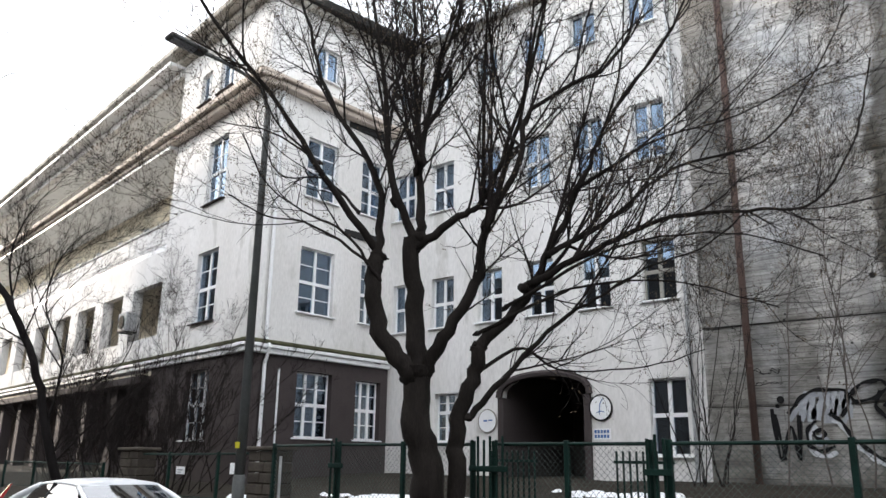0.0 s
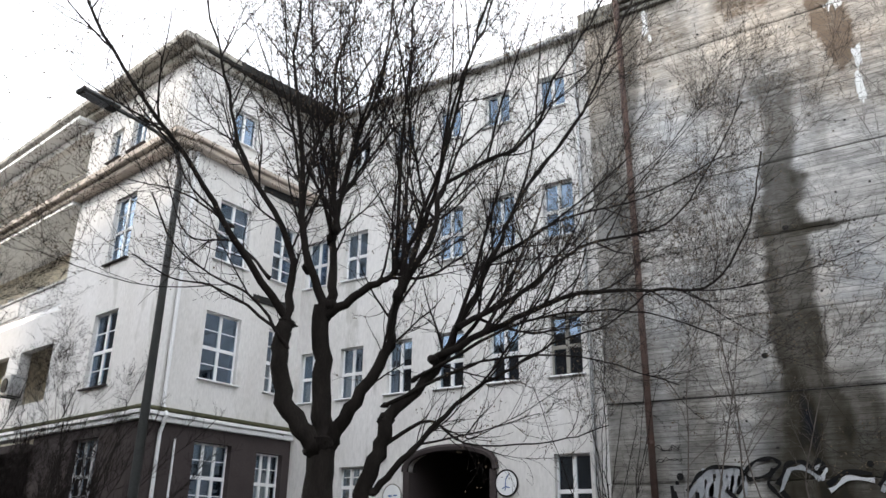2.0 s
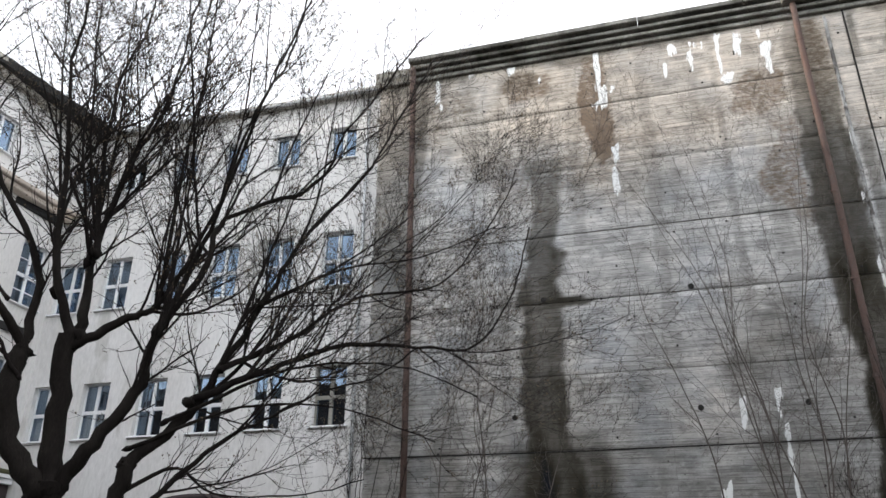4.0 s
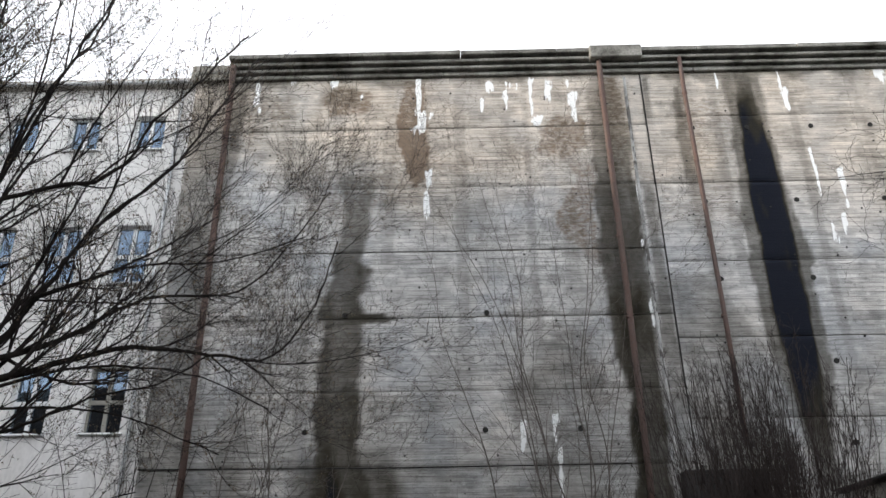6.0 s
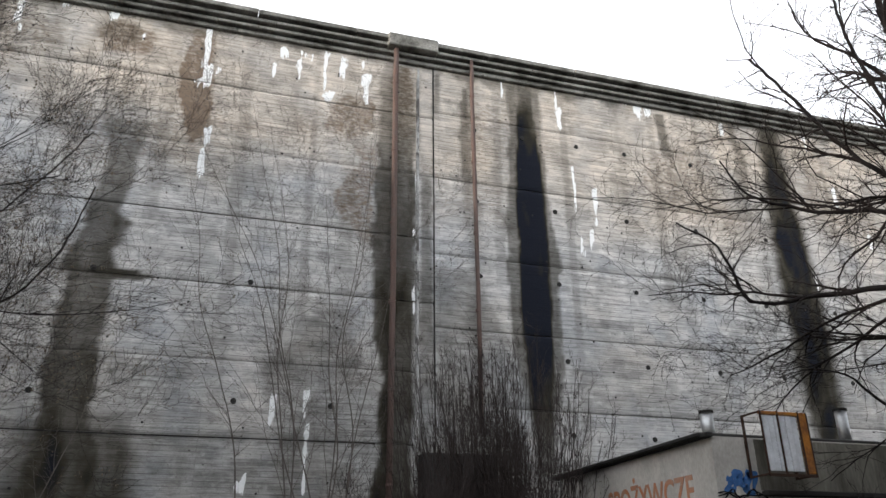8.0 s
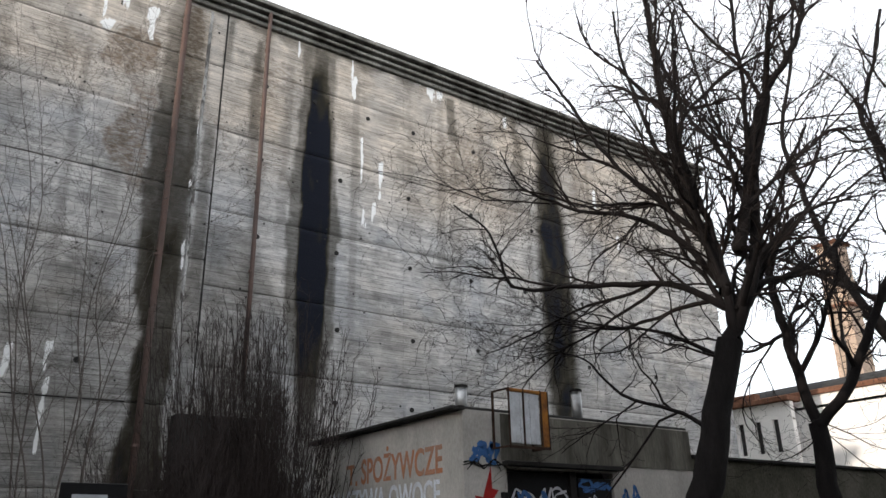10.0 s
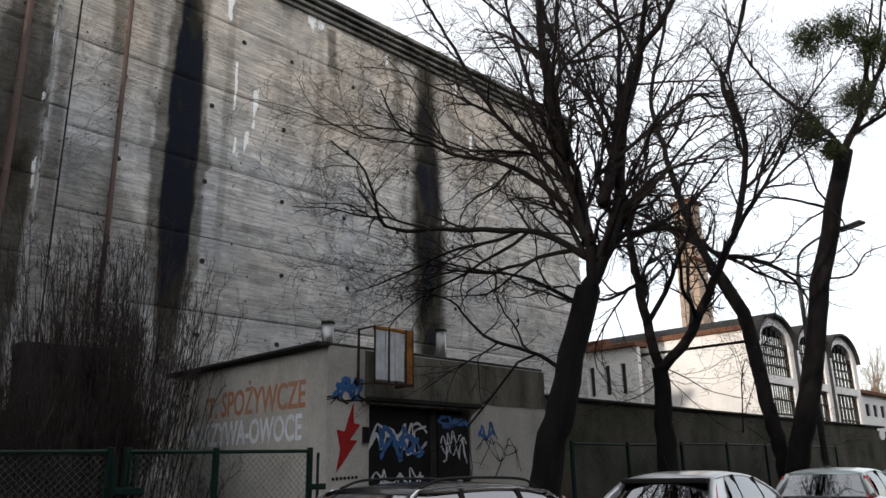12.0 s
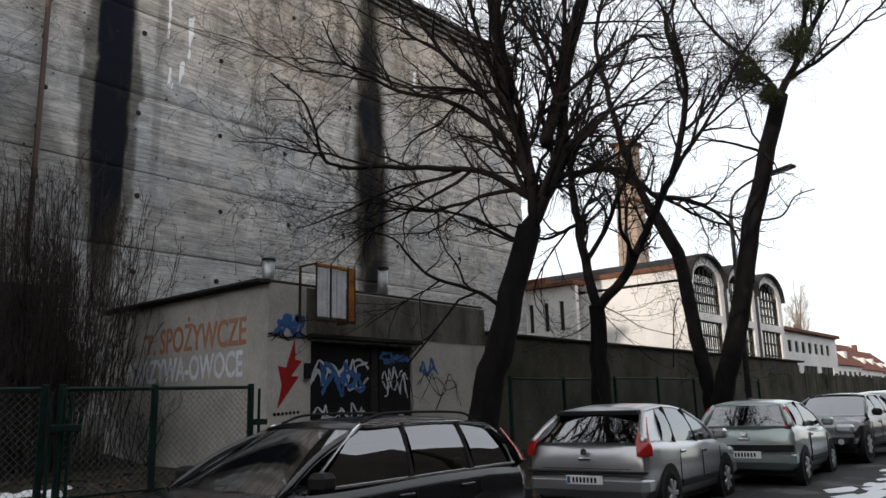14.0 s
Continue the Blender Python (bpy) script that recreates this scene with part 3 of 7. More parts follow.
COPE = mat("blackened_coping", (0.26, 0.255, 0.235), 0.9, vary=0.6, scale=1.2, fine=18, bump=0.3, tint=(0.06, 0.058, 0.05), random=0.15)


def lift_mesh(name, x0, x1, z0, z1, step=0.085):
    """One lift of the wall: a fine sheet with uneven relief, turned in at its edges, with its deposits as an attribute."""
    nx, nz = int((x1 - x0) / step), max(2, int((z1 - z0) / step))
    vs, tones = [], []
    lean = 0.012 * math.sin(z0 * 5.1 + x0)
    for j in range(nz + 1):
        z = z0 + (z1 - z0) * j / nz
        for i in range(nx + 1):
            x = x0 + (x1 - x0) * i / nx
            y = BY + lean + 0.012 * fbm(x, z, 0.7, 3, 31.0) + 0.006 * noise.noise(Vector((x * 0.25, 0, z * 9.0)))
            if j in (0, nz):
                y += 0.03 + 0.012 * noise.noise(Vector((x * 1.3, z0, 2)))
            vs.append((x, y, z))
            tones.append(wall_tones(x, z))
    n = nx + 1
    fs = [(j * n + i, j * n + i + 1, (j + 1) * n + i + 1, (j + 1) * n + i) for j in range(nz) for i in range(nx)]
    me = mesh(name, (vs, fs), BOARD, True)
    a = me.color_attributes.new("tones", "FLOAT_COLOR", "POINT")
    a.data.foreach_set("color", np.array(tones, dtype=np.float32).ravel())
    return me


bunker = thing("concrete_building", "tall windowless board-marked concrete building with dark damp streaks", "building")
for x0, x1, seams in ((BX0, JOINT - 0.012, SEAMS_LEFT), (JOINT + 0.012, BX1, SEAMS_RIGHT)):
    levels = [0.3] + seams + [BZ]
    for a, c in zip(levels, levels[1:]):
        part("wall_lift", lift_mesh("wall_lift", x0, x1, a + 0.011, c - 0.011), BOARD, bunker)
part("core", box(BX0, BX1, BY + 0.1, BY + 22, 0.2, BZ + 0.5), CONC, bunker)
# stepped coping
for za, zb, out, x0, x1 in ((17.12, 17.24, 0.09, BX0, BX1), (17.24, 17.33, 0.02, BX0 + 0.1, BX1), (17.33, 17.45, 0.17, BX0, BX1 + 0.05), (17.45, 17.54, 0.07, -6.95, BX1), (17.54, 17.66, 0.25, -6.95, BX1 + 0.1), (17.66, 17.76, 0.14, -6.95, BX1), (17.76, 17.93, 0.34, -7.05, BX1 + 0.2)):
    x = x0
    while x < x1:
        e = min(x1, x + 3.0 + 1.5 * random.random())
        d = 0.02 * random.random()
        part("coping", cbox(x, e - 0.012, BY - out - d, BY + 0.25, za + 0.003, zb - 0.003, 0.02), COPE, bunker, "blackened stepped concrete coping")
        x = e
part("coping", cbox(4.45, 6.1, BY - 0.42, BY + 0.2, 17.5, 17.97, 0.03), COPE, bunker, "projecting coping block over the joint")
part("coping", cbox(BX0 - 0.15, -6.9, BY - 0.15, BY + 1.0, 17.1, 17.7, 0.03), CONC, bunker)
part("joint_gap", box(JOINT - 0.02, JOINT + 0.02, BY - 0.02, BY + 0.1, 0.5, 17.1), TAR, bunker, "dark open joint")
part("pilaster", cbox(5.47, 5.56, BY - 0.07, BY + 0.12, 3.2, 17.0, 0.03), PALE_RIB, bunker, "worn pale concrete rib beside the joint")
for px, z0, r in ((4.75, 0.6, 0.085), (7.3, 5.6, 0.065), (-6.9, 0.6, 0.09)):
    dp = part("downpipe", tube([(px, BY - 0.2, 17.6), (px, BY - 0.2, 16.9), (px, BY - 0.16, 16.4), (px + 0.02, BY - 0.16, 9), (px, BY - 0.16, z0)], r, 12), PIPE, bunker, "rusty reddish-brown rainwater downpipe", True)
    for k in range(6):
        zc = 16.2 - 2.45 * k
        if zc > z0 + 0.3:
            part("bracket", join(disc((px, BY - 0.16, zc), r + 0.014, 0.07, "z", 12), box(px - 0.015, px + 0.015, BY - 0.1, BY + 0.05, zc - 0.02, zc + 0.02)), PIPE, dp)
# tie holes: a rim and a dark bore
HOLE = mesh("tie_hole", join(disc((0, 0, 0), 0.075, 0.03, "y", 12)), TAR)
for zc, xs in ((12.45, (7.4, 10.05, 12.6, 15.2, 18.0)), (9.98, (7.45, 10.0, 12.65, 15.1, 17.5, 20.3)), (7.58, (7.4, 10.1, 12.75, 15.3, 17.7, 20.4, 24.0)), (5.44, (7.5, 10.1, 12.7, 15.4)),
               (15.0, (7.4, 9.05, 11.0, 12.8, 15.4)), (9.1, (0.9, -3.0)), (5.9, (0.75, -3.9, 3.2))):
    for x in xs:
        part("tie_hole", HOLE, TAR, bunker, m=pose(x, BY - 0.01, zc))
CHIP = mesh("small_hole", disc((0, 0, 0), 0.03, 0.02, "y", 8), TAR)
for k in range(280):
    part("small_hole", CHIP, TAR, bunker, m=pose(-6 + 32 * random.random(), BY - 0.006, 2.5 + 14 * random.random()))
part("cable", tube([(BX0, BY - 0.03, 5.02), (-2, BY - 0.035, 4.97), (4.4, BY - 0.03, 5.0)], 0.018, 6), TAR, bunker, "black cable along the wall")
part("lean_to", cbox(5.55, 7.6, BY - 0.5, BY + 0.05, 0.6, 4.75, 0.03), TAR, bunker, "low dark tarred lean-to at the foot of the wall")

# ---------------------------------------------------------------- windows

CACHE = {}


def window(parent, x, z, w, h, y, m=Matrix(), cols=2, splits=(0.45,), bars=0, curtain=0.0, sill=WHITE, frame_mat=WHITE):
    """A casement window in the wall plane y: a frame with its mullions, panes, a sill and sometimes a curtain."""
    key = ("f", w, h, cols, splits, bars, frame_mat.name)
    t, d = 0.06, 0.07
    cw = (w - t) / cols
    zs = [0.0, *[s * h for s in splits], h]
    if key not in CACHE:
        g = [box(-w / 2, w / 2, 0, d, 0, t), box(-w / 2, w / 2, 0, d, h - t, h), box(-w / 2, -w / 2 + t, 0, d, t, h - t), box(w / 2 - t, w / 2, 0, d, t, h - t)]
        for c in range(1, cols):
            u = -w / 2 + t / 2 + c * cw
            g.append(box(u - 0.055, u + 0.055, -0.012, d, t, h - t))
        for s in zs[1:-1]:
            g.append(box(-w / 2 + t, w / 2 - t, -0.018, d, s - 0.055, s + 0.055))
        for a, c in zip(zs, zs[1:]):
            for k in range(cols):
                for q in range(1, bars + 1):
                    zz = a + (c - a) * q / (bars + 1)
                    u = -w / 2 + t / 2 + k * cw
                    g.append(box(u + 0.055, u + cw - 0.055, 0.012, d - 0.01, zz - 0.016, zz + 0.016))
        CACHE[key] = mesh("window", join(*g), frame_mat)
    win = part("window", CACHE[key], frame_mat, parent, m=m @ pose(x, y, z))
    for a, c in zip(zs, zs[1:]):
        pk = ("p", cw, round(c - a, 3))
        if pk not in CACHE:
            CACHE[pk] = mesh("pane", box(0.03, cw - 0.03, 0, 0.006, 0.03, c - a - 0.03), GLASS)
        for k in range(cols):
            part("pane", CACHE[pk], GLASS, win, m=pose(-w / 2 + t / 2 + k * cw, 0.035, a, 0.4 * math.sin(x * 9 + k), 0, 0.5 * math.sin(z * 7 + k * 3 + x)))
    sk = ("s", w, sill.name)
    if sk not in CACHE:
        CACHE[sk] = mesh("sill", cbox(-w / 2 - 0.1, w / 2 + 0.1, -0.26, 0.02, -0.05, -0.002, 0.01), sill)
    part("sill", CACHE[sk], sill, win)
    if curtain:
        vs = [(-w / 2 + w * i / 24, 0.16 + 0.02 * math.sin(i * 1.9), zz) for zz in (h * (1 - curtain), h) for i in range(25)]
        part("curtain", (vs, [(i, i + 1, i + 26, i + 25) for i in range(24)]), CURTAIN, win, "white net curtain")
    return win


def reveal_holes(specs):
    return [(x - w / 2, x + w / 2, z, z + h) for x, z, w, h in specs]


# ---------------------------------------------------------------- the school-like building: main wing

MY = 20.25
school = thing("tall_building", "pale rendered four-storey building with white casement windows", "building")
COLS = [-9.35, -11.4, -13.36, -15.37, -17.45, -19.35]
first = [(x, 6.02, 1.02, 1.78) for x in COLS]
second = [(x - 0.06, 10.3, 1.05, 1.85) for x in COLS]
attic = [(x - 0.12, 14.8, 0.95, 1.25) for x in COLS]
low = [(-9.3, 1.75, 1.08, 2.08), (-17.1, 2.15, 1.25, 1.6)]
ARCH = (-15.0, -11.7, 1.0, 3.55)
holes = reveal_holes(first + second + attic + low) + [(ARCH[0], ARCH[1], 0.4, 4.2)]
part("wall", pierced(-20.2, -8.1, 0.4, 17.1, holes, MY, MY + 0.4), PLASTER, school, "pale grey-white rendered wall")
for i, (x, z, w, h) in enumerate(first + second + attic):
    window(school, x, z, w, h, MY + 0.16, splits=(0.48,) if h > 1.5 else (), bars=0, curtain=(0.0, 0.5, 0.0, 0.35, 0, 0.6)[i % 6] if h > 1.5 else 0.0, frame_mat=WHITE if x < -9.5 or z > 9 else CONC)
window(school, *low[0][:2], 1.08, 2.08, MY + 0.16, splits=(0.52,))
window(school, *low[1][:2], 1.25, 1.6, MY + 0.16, cols=3, splits=(0.6,), bars=1)
part("coping", join(cbox(-20.3, -8.1, MY - 0.14, MY + 0.5, 17.1, 17.24, 0.02), cbox(-20.3, -8.1, MY - 0.22, MY + 0.5, 17.24, 17.36, 0.02)), CORN, school, "thin grey roof edge")
part("gutter", tube([(-20, MY - 0.26, 17.2), (-8.2, MY - 0.26, 17.17)], 0.06, 8), ZINC, school)
part("roof", box(-20.2, -8.1, MY + 0.4, MY + 12, 16.6, 16.95), TAR, school)
part("rear_wall", box(-20.2, -8.1, MY + 11.6, MY + 12, 0.4, 16.6), PLASTER, school)
for zf in (4.9, 9.1, 13.4):
    part("floor_slab", box(-20.1, -8.2, MY + 0.41, MY + 11.6, zf, zf + 0.25), CONC, school)
# wall coloured near-black for the room shade behind the panes
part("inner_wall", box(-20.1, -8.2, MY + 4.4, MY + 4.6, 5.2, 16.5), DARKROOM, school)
# the arched entrance: jambs, a flat arch and a dark passage
mid_x, half = (ARCH[0] + ARCH[1]) / 2, (ARCH[1] - ARCH[0]) / 2
arc = [(mid_x + half * math.cos(math.pi * k / 16), 3.5 + 0.68 * math.sin(math.pi * k / 16) ** 0.7) for k in range(17)]
vs = [(x, yy, z) for yy in (MY + 0.003, MY + 0.4) for x, z in arc] + [(x, yy, 4.2) for yy in (MY + 0.003, MY + 0.4) for x, _ in arc]
fs = []
for k in range(16):
    fs += [(k, k + 1, 34 + k + 1, 34 + k), (k, 17 + k, 17 + k + 1, k + 1), (17 + k, 51 + k, 51 + k + 1, 17 + k + 1)]
part("arch_head", (vs, fs), PLASTER, school)
rim = []
for k in range(16):
    (xa, za), (xb, zb) = arc[k], arc[k + 1]
    rim.append(tube([(xa, MY - 0.02, za), (xb, MY - 0.02, zb)], 0.11, 6))
rim += [box(ARCH[0] - 0.02, ARCH[0] + 0.2, MY - 0.06, MY + 0.42, 0.6, 3.5), box(ARCH[1] - 0.2, ARCH[1] + 0.02, MY - 0.06, MY + 0.42, 0.6, 3.5)]
part("door_surround", join(*rim), BROWN, school, "dark stone arch surround")
part("passage", join(box(ARCH[0], ARCH[0] + 0.15, MY + 0.4, MY + 4.3, 0.5, 4.3), box(ARCH[1] - 0.15, ARCH[1], MY + 0.4, MY + 4.3, 0.5, 4.3), box(ARCH[0], ARCH[1], MY + 4.2, MY + 4.35, 0.5, 4.3), box(ARCH[0], ARCH[1], MY + 0.41, MY + 4.35, 4.3, 4.45)), BROWN, school, "dark passage behind the arch")
part("passage_floor", box(ARCH[0] + 0.15, ARCH[1] - 0.15, MY - 0.5, MY + 4.2, 0.7, 1.02), CONC, school)
part("wall_lamp", join(cbox(-15.95, -15.75, MY - 0.16, MY, 3.95, 4.2, 0.02), disc((-15.85, MY - 0.1, 3.93), 0.07, 0.06, "z")), CONC, school, "small grey wall lamp")
sg = solid("round_sign", join(disc((-11.35, MY - 0.03, 3.09), 0.36, 0.03)), WHITE, "white round sign with a dark rim on the wall", "sign")
part("rim", tube([(-11.35 + 0.36 * math.cos(a), MY - 0.04, 3.09 + 0.36 * math.sin(a)) for a in np.linspace(0, 2 * math.pi, 25)], 0.025, 6, False), BLACK, sg)
part("mark", join(tube([(-11.39, MY - 0.05, 2.89), (-11.37, MY - 0.05, 3.19), (-11.27, MY - 0.05, 3.34)], 0.014, 5), tube([(-11.49, MY - 0.05, 2.94), (-11.37, MY - 0.05, 2.99), (-11.23, MY - 0.05, 2.96)], 0.014, 5)), SPRAY_B, sg)
sg = solid("round_sign", join(disc((-15.45, MY - 0.03, 2.8), 0.36, 0.03)), WHITE, "white round sign beside the arched entrance", "sign")
part("rim", tube([(-15.45 + 0.36 * math.cos(a), MY - 0.04, 2.8 + 0.36 * math.sin(a)) for a in np.linspace(0, 2 * math.pi, 25)], 0.02, 6, False), CONC, sg)
part("mark", join(box(-15.6, -15.45, MY - 0.05, MY - 0.045, 2.78, 2.83), box(-15.4, -15.25, MY - 0.05, MY - 0.045, 2.8, 2.84)), SPRAY_B, sg)
sg = solid("small_sign", box(-11.62, -11.07, MY - 0.015, MY - 0.001, 2.2, 2.5), WHITE, "small white sign with two lines of blue lettering", "sign")
part("mark", join(*[box(-11.59 + 0.1 * k, -11.52 + 0.1 * k, MY - 0.022, MY - 0.016, zz, zz + 0.09) for k in range(5) for zz in (2.24, 2.37)]), SPRAY_B, sg)
part("downpipe", tube([(-8.55, MY - 0.1, 16.9), (-8.55, MY - 0.1, 1.0)], 0.06, 8), ZINC, school, "grey rainwater downpipe")

# ---------------------------------------------------------------- corner block

FX, CY = -20.1, 14.2
block = thing("corner_building", "pale rendered corner building with dark brown plinth and loggias", "building")
TURN_R = Matrix.Translation((FX, 0, 0)) @ pose(0, 0, 0, 0, 0, 90)      # local x runs along +y, local -y faces +x
r_first = [(16.75, 6.25, 1.5, 2.25)]
r_low = [(16.85, 2.2, 1.5, 2.1), (19.3, 2.2, 1.2, 2.0)]
r_up = [(16.75, 10.3, 1.4, 2.2), (16.75, 14.9, 1.1, 1.3), (19.2, 10.3, 1.1, 2.2), (19.2, 6.25, 0.8, 2.25)]
part("wall", pierced(CY, 20.25, 4.98, 17.4, reveal_holes(r_first + r_up), 0, 0.4), PLASTER, block, "pale rendered side wall", m=TURN_R)
part("plinth", pierced(CY - 0.04, 20.25, 0.4, 4.72, reveal_holes(r_low), -0.06, 0.4), BROWN, block, "dark brown rendered plinth", m=TURN_R)
for x, z, w, h in r_first + r_up:
    window(block, x, z, w, h, 0.14, TURN_R, splits=(0.47,) if h > 1.5 else (), bars=1 if h > 1.5 else 0)
for x, z, w, h in r_low:
    window(block, x, z, w, h, 0.14, TURN_R, cols=3, splits=(0.5,), bars=1, curtain=0.3)
part("cornice", join(cbox(CY - 0.25, 20.25, -0.2, 0.3, 4.72, 4.88, 0.02), cbox(CY - 0.32, 20.25, -0.28, 0.3, 4.88, 5.0, 0.02)), WHITE, block, "white string course", m=TURN_R)
part("ledge", cbox(CY - 0.32, 20.25, -0.3, 0.1, 5.002, 5.14, 0.04), MOSS, block, "mossy sloping ledge", m=TURN_R)
part("cornice", join(cbox(CY - 0.35, 20.4, -0.35, 0.2, 13.75, 13.95, 0.03), cbox(CY - 0.5, 20.4, -0.5, 0.2, 13.95, 14.1, 0.03)), RUST_CORN, block, "rusty-brown cornice under the attic storey", m=TURN_R)
part("eave", join(cbox(CY - 0.3, 20.6, -0.3, 0.2, 17.3, 17.55, 0.03), cbox(CY - 0.5, 20.6, -0.5, 0.2, 17.55, 17.75, 0.03)), CORN, block, "projecting eaves", m=TURN_R)
part("downpipe", tube([(14.75, -0.1, 13.7), (14.75, -0.1, 5.25), (14.75, -0.34, 4.9), (14.75, -0.12, 4.4), (14.75, -0.12, 0.9)], 0.06, 8), WHITE, block, "pale downpipe", m=TURN_R)
part("downpipe", tube([(15.35, -0.08, 4.3), (15.35, -0.08, 0.9)], 0.035, 8), WHITE, block, m=TURN_R)

HEAD = 7.0
TURN_L = Matrix.Translation((FX, CY, 0)) @ pose(0, 0, 0, 0, 0, -HEAD)   # local x runs to the corner at 0, local -y faces the street
END = -44.0
l_end = [(-3.45, 6.05, 1.6, 2.55), (-3.4, 10.4, 1.5, 2.5), (-3.3, 14.8, 1.1, 1.35), (-5.0, 14.8, 0.9, 1.3)]
l_low = [(-3.3, 2.1, 1.75, 2.3)]
part("wall", pierced(-7.2, 0, 4.98, 17.4, reveal_holes(l_end), 0, 0.4), PLASTER, block, "pale rendered street wall", m=TURN_L)
for x, z, w, h in l_end:
    window(block, x, z, w, h, 0.14, TURN_L, splits=(0.47,) if h > 1.5 else (), bars=1 if h > 1.5 else 0, sill=BROWN)
part("plinth", pierced(-7.2, 0.04, 0.4, 4.72, reveal_holes(l_low), -0.06, 0.4), BROWN, block, "dark brown rendered plinth", m=TURN_L)
window(block, -3.3, 2.1, 1.75, 2.3, 0.14, TURN_L, cols=3, splits=(0.5,), bars=1, curtain=0.3)
part("cornice", join(cbox(END, 0.25, -0.2, 0.3, 4.72, 4.88, 0.02), cbox(END, 0.32, -0.28, 0.3, 4.88, 5.0, 0.02)), WHITE, block, "white string course", m=TURN_L)
part("ledge", cbox(END, 0.3, -0.28, 0.1, 5.002, 5.14, 0.04), MOSS, block, m=TURN_L)
part("cornice", join(cbox(END, 0.35, -0.4, 0.2, 13.65, 13.85, 0.03), cbox(END, 0.5, -0.6, 0.2, 13.85, 14.1, 0.03)), RUST_CORN, block, "rusty-brown cornice under the attic storey", m=TURN_L)
part("eave", join(cbox(END, 0.3, -0.3, 0.3, 17.25, 17.5, 0.03), cbox(END, 0.5, -0.75, 0.3, 17.5, 17.75, 0.03)), CORN, block, "projecting eaves", m=TURN_L)
# loggias: a set-back wall, slabs, parapets and piers
bays = [-7.2 - 3.35 * k for k in range(1, 11)]
back = []
for b in bays:
    back += [(b + 1.7, 10.4, 1.0, 2.1), (b + 1.7, 6.1, 1.0, 2.2), (b + 1.7, 15.0, 1.0, 1.6)]
part("rear_wall", pierced(END, -7.2, 4.75, 17.3, reveal_holes(back), 2.2, 2.5), PLASTER_Y, block, "cream loggia wall", m=TURN_L)
for k, (x, z, w, h) in enumerate(back):
    window(block, x, z, w, h, 2.3, TURN_L, splits=(0.5,))
for g in (box(END, -7.2, 0.02, 2.2, 9.35, 9.6), box(END, -7.2, -0.3, 2.2, 13.5, 13.64), box(END, -7.2, -0.7, 2.2, 17.1, 17.24)):
    part("slab", g, WHITE, block, "pale loggia slab", m=TURN_L)
for g in (box(END, -7.2, 0.0, 0.22, 9.6, 10.45), cbox(END, -7.2, -0.06, 0.28, 10.45, 10.55, 0.02), box(END, -7.2, 0, 0.22, 4.75, 6.0), box(END, -7.2, 0, 0.3, 8.1, 9.35), box(END, -7.2, 0, 0.2, 14.1, 14.45)):
    part("parapet", g, PLASTER, block, "rendered loggia parapet", m=TURN_L)
part("fascia", cbox(END, -7.2, -0.12, 0.2, 16.75, 17.095, 0.02), PLASTER, block, "pale beam under the eaves", m=TURN_L)
for b in bays:
    part("pier", cbox(b - 0.55, b + 0.55, -0.03, 0.4, 4.75, 8.15, 0.02), PLASTER, block, m=TURN_L)
    part("panel", cbox(b + 0.5, b + 2.8, -0.03, 0.01, 9.7, 10.3, 0.02), PLASTER, block, m=TURN_L)
    part("pier", cbox(b - 0.12, b + 0.12, -0.02, 0.25, 9.6, 10.6, 0.02), PLASTER, block, m=TURN_L)
part("railing", join(tube([(END, -0.02, 15.0), (-7.2, -0.02, 15.0)], 0.03, 6), *[tube([(END + 1.8 * k, -0.02, 14.4), (END + 1.8 * k, -0.02, 15.0)], 0.02, 5) for k in range(20)]), CORN, block, "thin balcony railing", m=TURN_L)
part("porch_wall", box(END, -7.2, 2.1, 2.4, 0.3, 4.3), BROWN, block, "dark brown ground-floor arcade wall", m=TURN_L)
part("porch_beam", cbox(END, -7.0, -0.5, 2.3, 4.15, 4.45, 0.03), BROWN, block, m=TURN_L)
for b in bays:
    part("porch_pier", cbox(b - 0.3, b + 0.3, -0.1, 0.4, 0.3, 4.14, 0.02), BROWN, block, m=TURN_L)
part("roof", join(box(END, 0.3, 0.3, 14, 17.45, 17.76)), TAR, block, m=TURN_L)
part("rear_wall", box(END, 0.2, 13.6, 14, 0.4, 17.4), PLASTER, block, m=TURN_L)
# slabs and cross wall carry the same painted-in room shade
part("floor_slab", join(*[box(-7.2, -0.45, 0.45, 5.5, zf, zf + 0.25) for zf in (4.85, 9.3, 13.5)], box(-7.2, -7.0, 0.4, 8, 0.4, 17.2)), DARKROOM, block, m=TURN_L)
ac = thing("air_conditioner", "white boxed unit with a dark fan on the loggia", "air conditioner", m=TURN_L @ pose(-9.3, -0.25, 6.35))
part("housing", cbox(-0.75, 0.1, -0.25, 0.2, 0, 0.75, 0.03), ZINC, ac)
part("fan_grille", disc((-0.3, -0.27, 0.36), 0.27, 0.04, "y", 20), BLACK, ac)
part("bracket", join(box(-0.6, -0.56, -0.2, 0.3, -0.06, 0), box(-0.06, -0.02, -0.2, 0.3, -0.06, 0)), STEEL, ac)

# ---------------------------------------------------------------- kiosk

